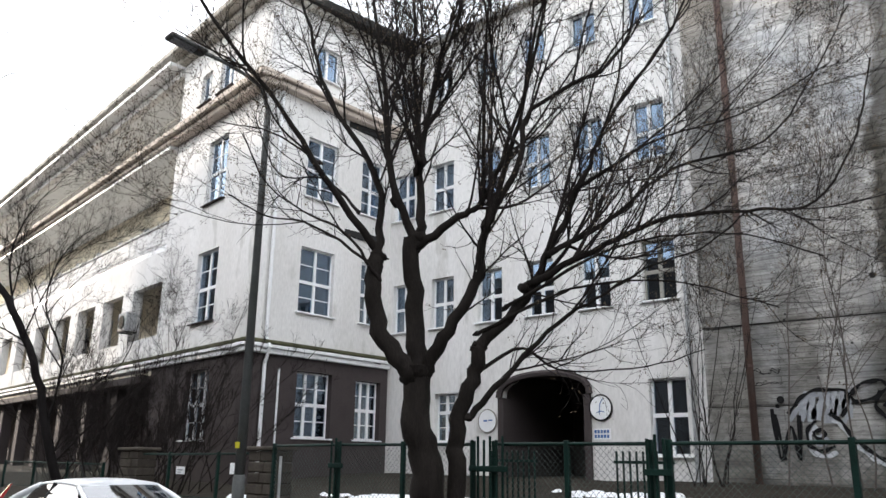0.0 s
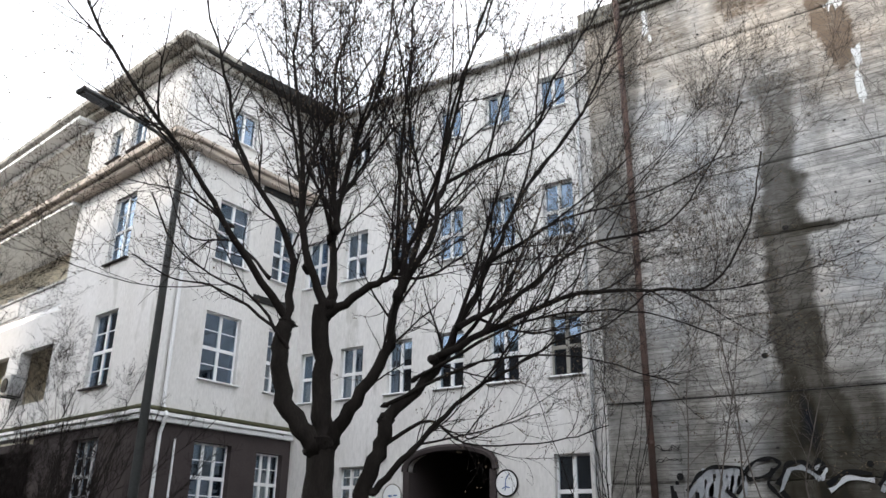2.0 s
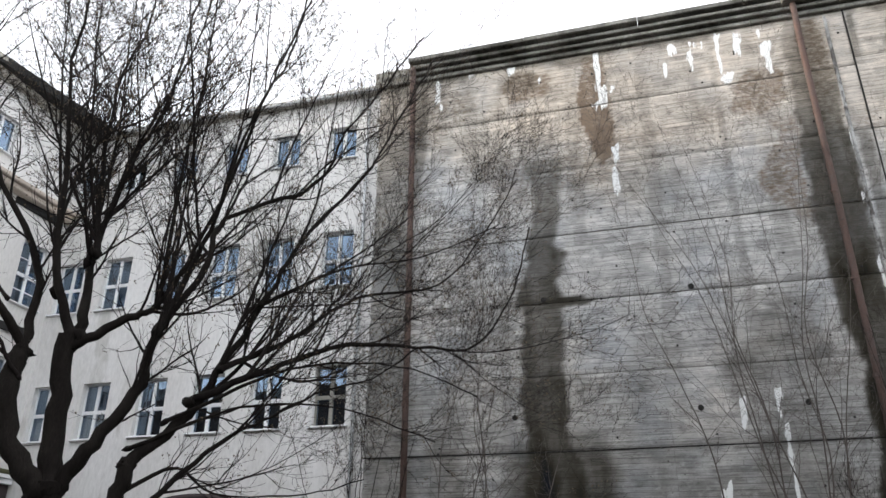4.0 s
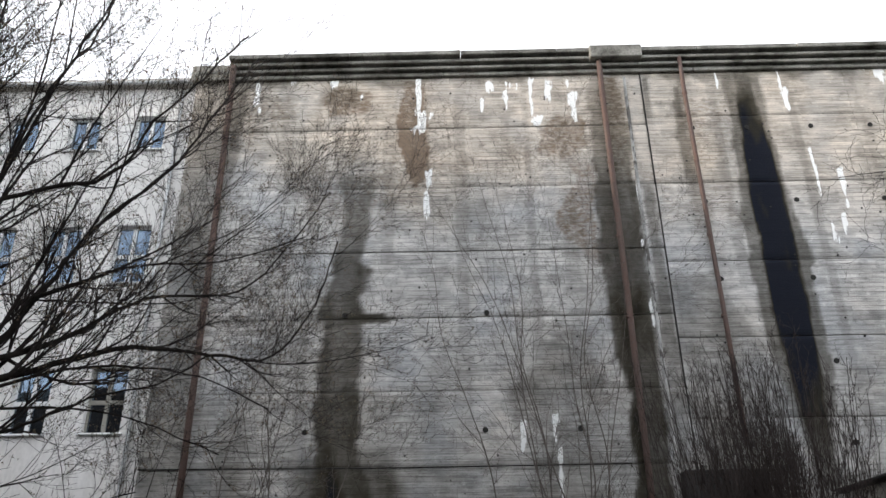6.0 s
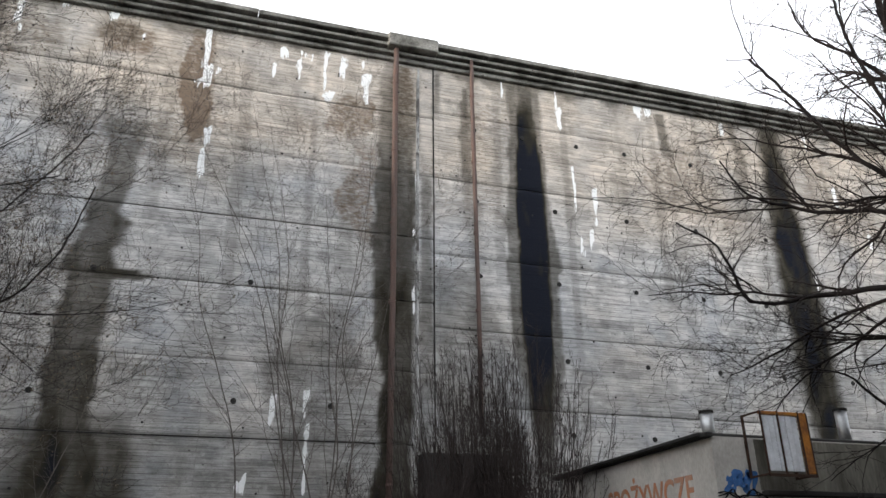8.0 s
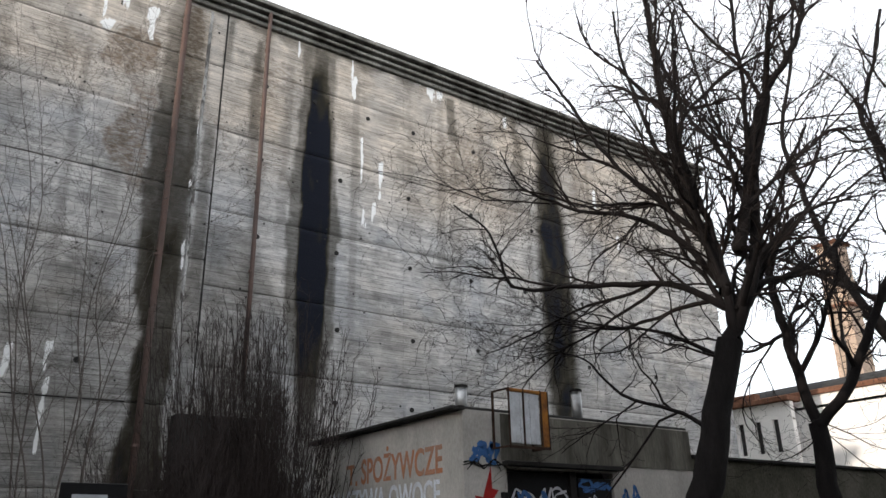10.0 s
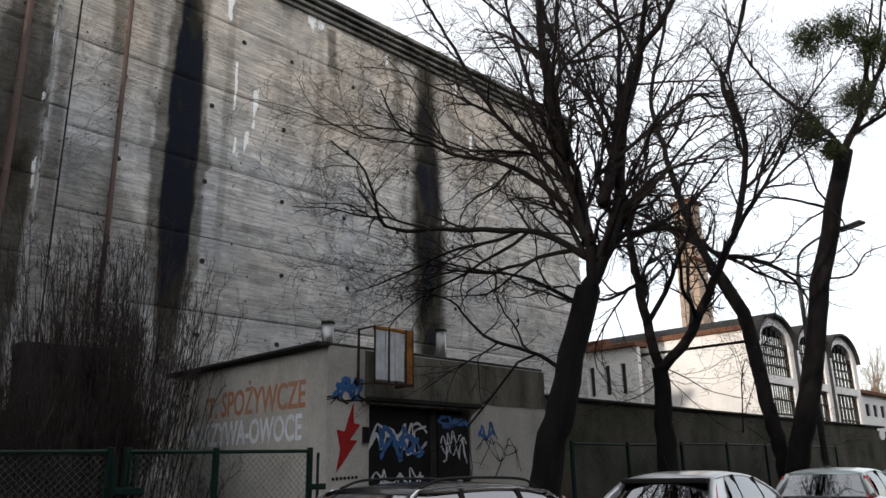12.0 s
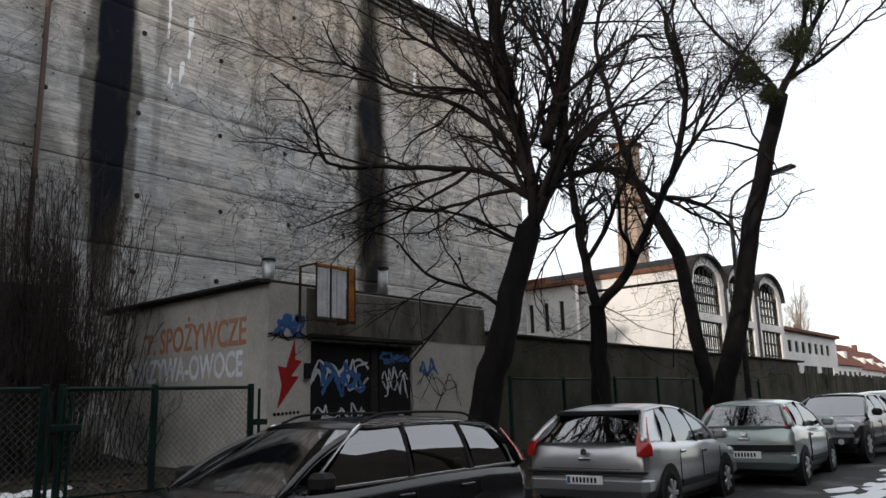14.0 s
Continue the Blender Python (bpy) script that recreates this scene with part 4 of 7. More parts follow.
KX0, KX1, KY0, KY1, KZ = 7.3, 12.75, 10.0, 15.2, 3.6
kiosk = thing("kiosk", "low grey rendered shop kiosk with faded lettering and graffiti", "kiosk")
KD = (8.15, 10.55, 0.5, 2.72)
part("wall", pierced(KX0, KX1, 0.45, KZ, [KD], KY0, KY0 + 0.25), KIOSKR, kiosk, "grey stained rendered front wall")
part("side_wall", box(KX0, KX0 + 0.25, KY0 + 0.25, KY1, 0.45, KZ), KIOSKR, kiosk, "grey rendered side wall with painted letters")
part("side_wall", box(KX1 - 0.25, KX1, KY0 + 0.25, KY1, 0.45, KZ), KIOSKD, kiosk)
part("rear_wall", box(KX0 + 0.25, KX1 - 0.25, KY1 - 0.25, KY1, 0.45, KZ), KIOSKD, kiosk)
part("fascia", box(8.05, KX1, KY0 - 0.012, KY0 - 0.002, 2.84, KZ - 0.02), KIOSKD, kiosk, "darker upper band")
part("roof", join(cbox(KX0 - 0.14, KX1 + 0.1, KY0 + 0.1, KY1 + 0.15, KZ, KZ + 0.07, 0.02), cbox(KX0 - 0.1, KX0 + 0.02, KY0 - 0.05, KY1 + 0.15, KZ - 0.02, KZ + 0.05, 0.012)), TAR, kiosk, "black tar-paper roof with a drooping edge")
part("awning", cbox(8.05, 10.7, KY0 - 0.16, KY0, 2.75, 2.83, 0.015), TAR, kiosk, "dark sheet-metal canopy")
part("door", cbox(8.2, 9.55, KY0 + 0.08, KY0 + 0.14, 0.6, 2.68, 0.01), BLACK, kiosk, "black steel shutter covered with tags")
part("door", cbox(9.72, 10.52, KY0 + 0.02, KY0 + 0.08, 0.6, 2.62, 0.01), BLACK, kiosk, "black door covered with tags")
part("door_jamb", box(9.56, 9.7, KY0 + 0.04, KY0 + 0.2, 0.5, 2.72), TAR, kiosk)
part("lock_box", cbox(8.0, 8.12, KY0 - 0.06, KY0 - 0.001, 2.1, 2.35, 0.01), BLACK, kiosk)
for cx, cy, h in ((7.65, 10.5, 0.45), (10.4, 10.6, 0.65)):
    vp = part("roof_vent", tube([(cx, cy, KZ), (cx, cy, KZ + h)], 0.1, 14), ZINC, kiosk, "short zinc flue", True)
    part("cap", disc((cx, cy, KZ + h + 0.02), 0.115, 0.04, "z"), TAR, vp)
LB = thing("light_box", "empty rusty light box with a white corrugated panel", "sign box")
BRICKD = mat("dark_rust", (0.05, 0.03, 0.022), 0.8, vary=0.4, scale=5, bump=0.2)
OCHRE = mat("rusty_ochre_paint", (0.36, 0.15, 0.03), 0.7, vary=0.5, scale=4, bump=0.2, tint=(0.14, 0.06, 0.03))
for k in range(6):
    part("panel_rib", cbox(7.93 + 0.103 * k, 8.03 + 0.103 * k, 9.57 + 0.012 * (k % 2), 9.6 + 0.012 * (k % 2), 3.06, 3.86, 0.008), SPRAY_W, LB, "white corrugated panel rib")
part("side_panel", cbox(8.57, 8.71, 9.55, 9.6, 3.03, 3.92, 0.005), OCHRE, LB, "rusty ochre edge panel")
part("top_strip", cbox(7.88, 8.57, 9.55, 9.6, 3.87, 3.92, 0.005), OCHRE, LB, "rusty ochre edge panel")
for x in (7.88, 8.18, 8.55, 8.7):
    part("frame_bar", box(x, x + 0.022, 9.545, 9.567, 3.0, 3.93), BRICKD, LB)
for x in (7.88, 8.7):
    part("frame_bar", box(x, x + 0.025, 9.95, 9.99, 3.0, 3.93), BRICKD, LB)
    for z in (3.0, 3.9):
        part("frame_bar", box(x, x + 0.025, 9.567, 9.95, z, z + 0.025), BRICKD, LB)
part("frame_bar", box(7.88, 8.72, 9.54, 9.56, 2.98, 3.02), BRICKD, LB)


def lettering(text, size, m, material, label, name="painted_letters", squeeze=1.0, bold=0.0):
    cu = bpy.data.curves.new(name, "FONT")
    cu.body, cu.size, cu.extrude, cu.offset = text, size, 0.002, bold
    tmp = new("tmp_text", cu)
    me = bpy.data.meshes.new_from_object(tmp.evaluated_get(bpy.context.evaluated_depsgraph_get()))
    bpy.data.objects.remove(tmp)
    xs = [v.co.x for v in me.vertices]
    w = max(xs) - min(xs)
    for v in me.vertices:
        v.co.x = (v.co.x - min(xs)) * squeeze / w
    me.materials.clear()
    me.materials.append(material)
    ob = new(name, me)
    ob.matrix_basis = m
    return tagged(ob, label, "lettering")


# on the side wall, that faces -x: letters run towards -y
SIDE = lambda y, z: Matrix.Translation((KX0 - 0.006, y, z)) @ pose(0, 0, 0, 90, 0, -90)
lettering("SPOŻYWCZE", 0.62, SIDE(13.25, 2.68), LETTER_O, "faded orange painted shop lettering on the kiosk", squeeze=2.68, bold=0.012)
lettering("WARZYWA-OWOCE", 0.58, SIDE(14.55, 2.17), LETTER_B, "faded pale blue painted shop lettering on the kiosk", squeeze=3.9, bold=0.012)
solid("painted_bar", join(box(KX0 - 0.006, KX0 - 0.002, 13.4, 13.47, 2.66, 2.74), box(KX0 - 0.006, KX0 - 0.002, 13.6, 13.68, 2.68, 3.0), box(KX0 - 0.006, KX0 - 0.002, 13.52, 13.85, 2.98, 3.05)), LETTER_O, "faded remains of an orange letter", "lettering")
# lightning bolt
bolt = [(7.75, 2.62), (7.62, 2.2), (7.5, 2.22), (7.56, 1.95), (7.5, 1.62), (7.82, 2.08), (7.7, 2.08), (7.86, 2.3), (7.76, 2.32)]
bolt = [(7.72 + (x - 7.67) * 1.3, 2.16 + (z - 2.1) * 1.1) for x, z in bolt]
vs = [(x, KY0 - 0.006, z) for x, z in bolt] + [(x, KY0 - 0.001, z) for x, z in bolt]
nb = len(bolt)
solid("painted_bolt", (vs, [tuple(range(nb)), *[(i, (i + 1) % nb, nb + (i + 1) % nb, nb + i) for i in range(nb)]]), SPRAY_R, "red painted lightning bolt on the kiosk wall", "graffiti")
solid("painted_dots", join(*[disc((7.45 + 0.075 * k, KY0 - 0.005, 1.55 + 0.004 * k), 0.026, 0.008) for k in range(7)]), BLACK, "row of black painted dots on the kiosk", "graffiti")


def squiggle(points, width, plane, turns=3, seed=0, wob=0.2):
    """A spray-painted stroke: a flat ribbon along a wavy line; plane maps (u, z, lift) to the world."""
    rng = random.Random(seed)
    pts = []
    for (a, b), (c, d) in zip(points, points[1:]):
        for k in range(6):
            t = k / 6
            pts.append((a + (c - a) * t + wob * width * rng.uniform(-1, 1) * 2, b + (d - b) * t + wob * width * rng.uniform(-1, 1) * 2))
    pts.append(points[-1])
    for _ in range(2):
        pts = [pts[0]] + [((p[0] + 2 * q[0] + r[0]) / 4, (p[1] + 2 * q[1] + r[1]) / 4) for p, q, r in zip(pts, pts[1:], pts[2:])] + [pts[-1]]
    vs, fs = [], []
    for i, p in enumerate(pts):
        q, o = pts[min(i + 1, len(pts) - 1)], pts[max(i - 1, 0)]
        dx, dz = q[0] - o[0], q[1] - o[1]
        n = math.hypot(dx, dz) or 1
        w = width * (0.75 + 0.25 * math.sin(i * 0.9 + seed)) / 2
        vs += [plane(p[0] - dz / n * w, p[1] + dx / n * w, 0.004), plane(p[0] + dz / n * w, p[1] - dx / n * w, 0.004)]
    fs = [(2 * i, 2 * i + 1, 2 * i + 3, 2 * i + 2) for i in range(len(pts) - 1)]
    return vs, fs


def loops(cx, cz, w, h, n, seed):
    """Loose points for the loops of a tag inside a box."""
    rng = random.Random(seed)
    return [(cx + w * (-0.5 + (i + rng.uniform(-0.7, 0.7)) / n), cz + h * rng.uniform(-0.5, 0.5)) for i in range(n + 1)]


FRONT = lambda y: (lambda u, z, s: (u, y - s, z))


def tag(name, cx, cz, w, h, n, width, material, y, seed, label, strokes=3):
    solid(name, join(*[squiggle(loops(cx, cz, w, h, n, seed * 10 + k), width, FRONT(y - 0.0012 * k), seed=seed + k) for k in range(strokes)]), material, label, "graffiti")


tag("graffiti_tag", 8.85, 2.2, 1.15, 0.6, 9, 0.05, SPRAY_W, KY0 + 0.078, 3, "white scrawled tag on the black shutter", 3)
tag("graffiti_tag", 8.9, 2.15, 0.9, 0.65, 8, 0.09, SPRAY_B, KY0 + 0.074, 4, "blue scrawled tag on the black shutter", 3)
tag("graffiti_tag", 8.85, 1.5, 1.1, 0.5, 9, 0.04, SPRAY_W, KY0 + 0.078, 5, "white scrawled tag low on the shutter", 3)
tag("graffiti_tag", 10.12, 2.05, 0.65, 0.75, 8, 0.035, SPRAY_W, KY0 + 0.018, 6, "white scrawled tag on the black door", 3)
tag("graffiti_tag", 10.12, 2.48, 0.7, 0.2, 7, 0.07, SPRAY_B, KY0 + 0.014, 7, "blue band of spray on the black door", 3)
tag("graffiti_tag", 10.12, 1.3, 0.7, 0.4, 7, 0.035, SPRAY_W, KY0 + 0.018, 8, "white scrawl at the foot of the black door", 2)
tag("graffiti_tag", 7.72, 2.95, 0.5, 0.35, 7, 0.1, SPRAY_B, KY0 - 0.001, 9, "cloud of blue spray on the kiosk corner", 3)
tag("graffiti_tag", 7.72, 2.75, 0.75, 0.25, 6, 0.028, BLACK, KY0 - 0.006, 10, "black outlined tag on the kiosk corner", 3)
tag("graffiti_tag", 10.95, 2.4, 0.5, 0.5, 6, 0.07, SPRAY_B, KY0 - 0.001, 11, "faint blue spray on grey render", 2)
tag("graffiti_tag", 11.3, 1.95, 1.1, 0.7, 7, 0.022, BLACK, KY0 - 0.002, 12, "thin black scrawl on grey render", 3)

# ---------------------------------------------------------------- boundary wall and the hall behind

bwall = thing("boundary_wall", "long dark mossy rendered boundary wall", "wall", kind="structure")
part("wall", box(KX1, 33.0, 10.0, 10.3, 0.4, 3.07), WALLD, bwall, "dark mossy rendered wall")
for k in range(14):
    part("coping", cbox(KX1 + 1.5 * k, KX1 + 1.5 * k + 1.49, 9.93, 10.37, 3.072, 3.14, 0.015), TAR, bwall, "dark wall coping")

HX, HY, HZ = 37.1, 16.0, 8.5
hall = thing("factory_hall", "white factory hall with three arched bays of steel windows", "building")
HALLW = mat("white_hall_render", (0.88, 0.86, 0.84), 0.9, vary=0.15, scale=0.5, fine=15, bump=0.1)
HALLD = mat("dark_steel_window", (0.05, 0.05, 0.05), 0.6, vary=0.2, bump=0)
BRICKR = mat("rusty_brick_edge", (0.2, 0.1, 0.065), 0.9, vary=0.4, scale=3, bump=0.3)
part("side_wall", box(HX, HX + 0.3, HY + 0.3, HY + 20, 0.4, 8.25), HALLW, hall, "white rendered side wall")
part("parapet", cbox(HX - 0.15, HX + 0.4, HY + 0.3, HY + 20, 8.25, 8.5, 0.02), BRICKR, hall, "rusty brown roof edge")
BAY = 4.62
for k in range(3):
    x0 = HX + BAY * k
    ops = [(x0 + 0.6, x0 + BAY - 0.6, 1.2, 3.1), (x0 + 0.6, x0 + BAY - 0.6, 3.5, 5.7), (x0 + 0.6, x0 + BAY - 0.6, 6.1, 8.6)]
    part("wall", pierced(x0, x0 + BAY, 0.4, 7.6, [(a, b, c, min(d, 7.6)) for a, b, c, d in ops], HY, HY + 0.3), HALLW, hall)
    g, n = [], 18
    for j in range(n):
        a0, a1 = math.pi * j / n, math.pi * (j + 1) / n
        xc = x0 + BAY / 2
        o = [(xc + BAY / 2 * math.cos(a), 7.6 + 1.5 * math.sin(a)) for a in (a0, a1)]
        q = [(xc + (BAY / 2 - 0.6) * math.cos(a), 7.6 + 1.05 * math.sin(a)) for a in (a0, a1)]
        vs = [(x, y, z) for y in (HY, HY + 0.3) for x, z in (o[0], o[1], q[1], q[0])]
        g.append((vs, [(0, 1, 2, 3), (4, 7, 6, 5), (0, 4, 5, 1), (2, 6, 7, 3)]))
    part("arched_gable", weld(join(*g)), HALLW, hall, "white arched gable over the bay")
    vs = [(xc + BAY / 2 * math.cos(math.pi * j / n), y, 7.6 + 1.5 * math.sin(math.pi * j / n) + dz) for j in range(n + 1) for y, dz in ((HY - 0.25, 0.0), (HY - 0.25, 0.14), (HY + 12, 0.14), (HY + 12, 0.0))]
    vault = (vs, [(4 * j + k, 4 * j + (k + 1) % 4, 4 * j + 4 + (k + 1) % 4, 4 * j + 4 + k) for j in range(n) for k in range(4)] + [(0, 1, 2, 3), (4 * n + 3, 4 * n + 2, 4 * n + 1, 4 * n)])
    part("vaulted_roof", vault, TAR, hall, "dark curved roof over the bay")
    part("bay_pilaster", cbox(x0 - 0.12, x0 + 0.12, HY - 0.1, HY - 0.002, 0.4, 7.7, 0.02), HALLD, hall, "dark downpipe strip between the bays")
    for a, b, c, d in ops:
        wv = part("window", box(a, b, HY + 0.2, HY + 0.21, c, d - (0.5 if d > 8 else 0)), GLASS_HALL, hall, "dark steel-framed window")
        for z in np.linspace(c, min(d, 7.65) - 0.07, 4):
            part("glazing_bar", box(a, b, HY + 0.1, HY + 0.16, z, z + 0.07), HALLD, wv)
        for x in np.linspace(a, b - 0.07, 7):
            q = max(-1.0, min(1.0, (x - x0 - BAY / 2) / (BAY / 2 - 0.6)))
            part("glazing_bar", box(x, x + 0.05, HY + 0.11, HY + 0.17, c, 7.6 + 1.05 * math.sin(math.acos(q)) if d > 8 else d), HALLD, wv)
part("rear_wall", box(HX + 0.3, HX + 3 * BAY, HY + 14, HY + 14.3, 0.4, 7.6), CONC, hall)
annex = thing("low_annex", "white low annex with narrow dark slit windows", "building")
slits = [(-0.1 + 1.0 * k, 0.22 + 1.0 * k, 5.6, 7.2) for k in range(3)]
AX = Matrix.Translation((36.0, 24.9, 0)) @ pose(0, 0, 0, 0, 0, -90)
part("wall", pierced(-6, 3.0, 0.4, 8.0, slits, 0, 0.3), HALLW, annex, m=AX)
for a, b, c, d in slits:
    part("window", box(a, b, 0.15, 0.2, c, d), HALLD, annex, m=AX)
part("roof", cbox(-6.2, 3.1, -0.3, 0.9, 8.0, 8.25, 0.03), BRICKR, annex, "rusty sheet roof edge", m=AX)
part("roof_hut", cbox(-0.6, 0.9, 0.3, 0.85, 8.25, 8.7, 0.03), BRICKR, annex, m=AX)

low_hall = thing("low_factory", "low pale factory range with dark tall windows", "building")
LX0, LY = 54.0, 17.5
lo = [(LX0 + 1 + 4.2 * k, LX0 + 4.2 + 4.2 * k, 1.4, 4.0) for k in range(3)] + [(LX0 + 0.7 + 1.5 * k, LX0 + 1.5 + 1.5 * k, 4.9, 5.7) for k in range(8)]
part("wall", pierced(LX0, LX0 + 14, 0.4, 6.3, lo, LY, LY + 0.3), HALLW, low_hall)
part("roof", cbox(LX0 - 0.2, LX0 + 14.2, LY - 0.3, LY + 9, 6.3, 6.55, 0.03), BRICKR, low_hall)
for a, b, c, d in lo:
    part("window", join(box(a, b, LY + 0.12, LY + 0.16, c, d), *[box(x, x + 0.06, LY + 0.08, LY + 0.115, c, d) for x in np.linspace(a, b - 0.06, 4)]), HALLD, low_hall)
part("end_wall", box(LX0 + 13.7, LX0 + 14, LY + 0.3, LY + 9, 0.4, 6.3), HALLW, low_hall)

ROOFR = mat("red_roof_tiles", (0.16, 0.06, 0.045), 0.85, vary=0.3, scale=2, bump=0.2)
for hx, hy, w in ((105, 30, 24), (134, 33, 22), (160, 36, 24)):
    hs = thing("distant_house", "distant pale house with a steep red tiled roof", "house", "distant houses")
    part("wall", box(hx, hx + w, hy, hy + 10, 0, 6.2), HALLW, hs)
    vs = [(hx - 0.6, hy - 0.6, 6.2), (hx + w + 0.6, hy - 0.6, 6.2), (hx + w + 0.6, hy + 10.6, 6.2), (hx - 0.6, hy + 10.6, 6.2), (hx - 0.6, hy + 5, 11.0), (hx + w + 0.6, hy + 5, 11.0)]
    rf = part("roof", (vs, [(0, 1, 5, 4), (2, 3, 4, 5), (0, 4, 3), (1, 2, 5), (3, 2, 1, 0)]), ROOFR, hs)
    part("chimney", box(hx + w / 2, hx + w / 2 + 1, hy + 4.6, hy + 5.4, 10, 12.2), BRICKR, rf)
    for k in range(int(w / 2.6)):
        for z in (1.4, 4.0):
            part("window", box(hx + 0.9 + 2.6 * k, hx + 2.1 + 2.6 * k, hy - 0.03, hy + 0.02, z, z + 1.4), HALLD, hs)
    for k in range(4):
        part("dormer", box(hx + 2 + 5.5 * k, hx + 3.4 + 5.5 * k, hy + 0.8, hy + 3, 7.0, 8.4), HALLW, hs)

# the tall brick chimney: square shaft of brick courses with banded top
stack = thing("brick_chimney", "tall square brick factory chimney, paler at its edge", "chimney")
STACK = mat("orange_brick", (0.42, 0.32, 0.26), 0.9, vary=0.5, scale=0.8, fine=6, bump=0.3, tint=(0.42, 0.33, 0.25))
SX, SY, SW = 61.6, 31.3, 2.05

far_fence = thing("plank_fence", "long dark plank fence beyond the boundary wall", "fence")
for k in range(60):
    x = 33.0 + 0.5 * k
    part("plank", cbox(x, x + 0.48, 10.2 + 0.01 * (k % 3), 10.24 + 0.01 * (k % 3), 0.5, 2.7 + 0.05 * math.sin(k * 2.7), 0.01), WALLD, far_fence)

# plain unseen fronts behind the camera: close the street, darken reflections and lower walls
OPP = mat("dull_street_front", (0.09, 0.075, 0.065), 0.9, vary=0.35, scale=0.3, fine=6, bump=0.1)
# added block out of view, tall enough to keep low sun off the cars
solid("street_front", box(-92, -78, -16, 9.0, -1, 24), OPP, "unseen block at the end of the street that holds off the low sun", "building", "fronts across the street", kind="structure")
for x0, w, h in ((-70, 26, 16.0), (-43, 24, 17.5), (-18, 22, 17.0), (5, 24, 18.0), (30, 26, 15.5), (57, 30, 15.0)):
    solid("street_front", box(x0, x0 + w, -26, -15, -1, h), OPP, "plain dull house front across the street", "building", "fronts across the street", kind="structure")
rings = []
for k in range(54):
    w = SW / 2 * (1.12 - 0.0055 * k)
    for dz, inset in ((0.0, 0.03), (0.03, 0.0), (0.41, 0.0), (0.44, 0.03)):
        q = w - inset
        rings.append([(SX + a * q, SY + b * q, 0.4 + 0.45 * k + dz) for a, b in ((-1, -1), (1, -1), (1, 1), (-1, 1))])
vs = [p for r in rings for p in r]
fs = [(4 * i + k, 4 * i + (k + 1) % 4, 4 * i + 4 + (k + 1) % 4, 4 * i + 4 + k) for i in range(len(rings) - 1) for k in range(4)] + [tuple(range(len(vs) - 4, len(vs)))]
part("shaft", (vs, fs), STACK, stack, "weathered orange brick shaft")
for z in (13.0, 19.0, 24.4):
    part("band", cbox(SX - 1.1, SX + 1.1, SY - 1.1, SY + 1.1, z, z + 0.3, 0.04), BRICKR, stack)
part("ladder", join(*[box(SX - 1.35, SX - 1.3, SY + dx, SY + dx + 0.05, 1, 21) for dx in (-0.3, 0.3)], *[box(SX - 1.35, SX - 1.3, SY - 0.3, SY + 0.3, 1 + 0.5 * k, 1.04 + 0.5 * k) for k in range(40)]), HALLD, stack)

# ---------------------------------------------------------------- bare trees


def spline(pts, per=5):
    p = [Vector(q) for q in pts]
    p = [p[0] * 2 - p[1]] + p + [p[-1] * 2 - p[-2]]
    out = []
    for i in range(1, len(p) - 2):
        a, b, c, d = p[i - 1:i + 3]
        for k in range(per):
            t = k / per
            out.append(0.5 * ((2 * b) + (c - a) * t + (2 * a - 5 * b + 4 * c - d) * t * t + (3 * b - a - 3 * c + d) * t ** 3))
    return out + [p[-2]]


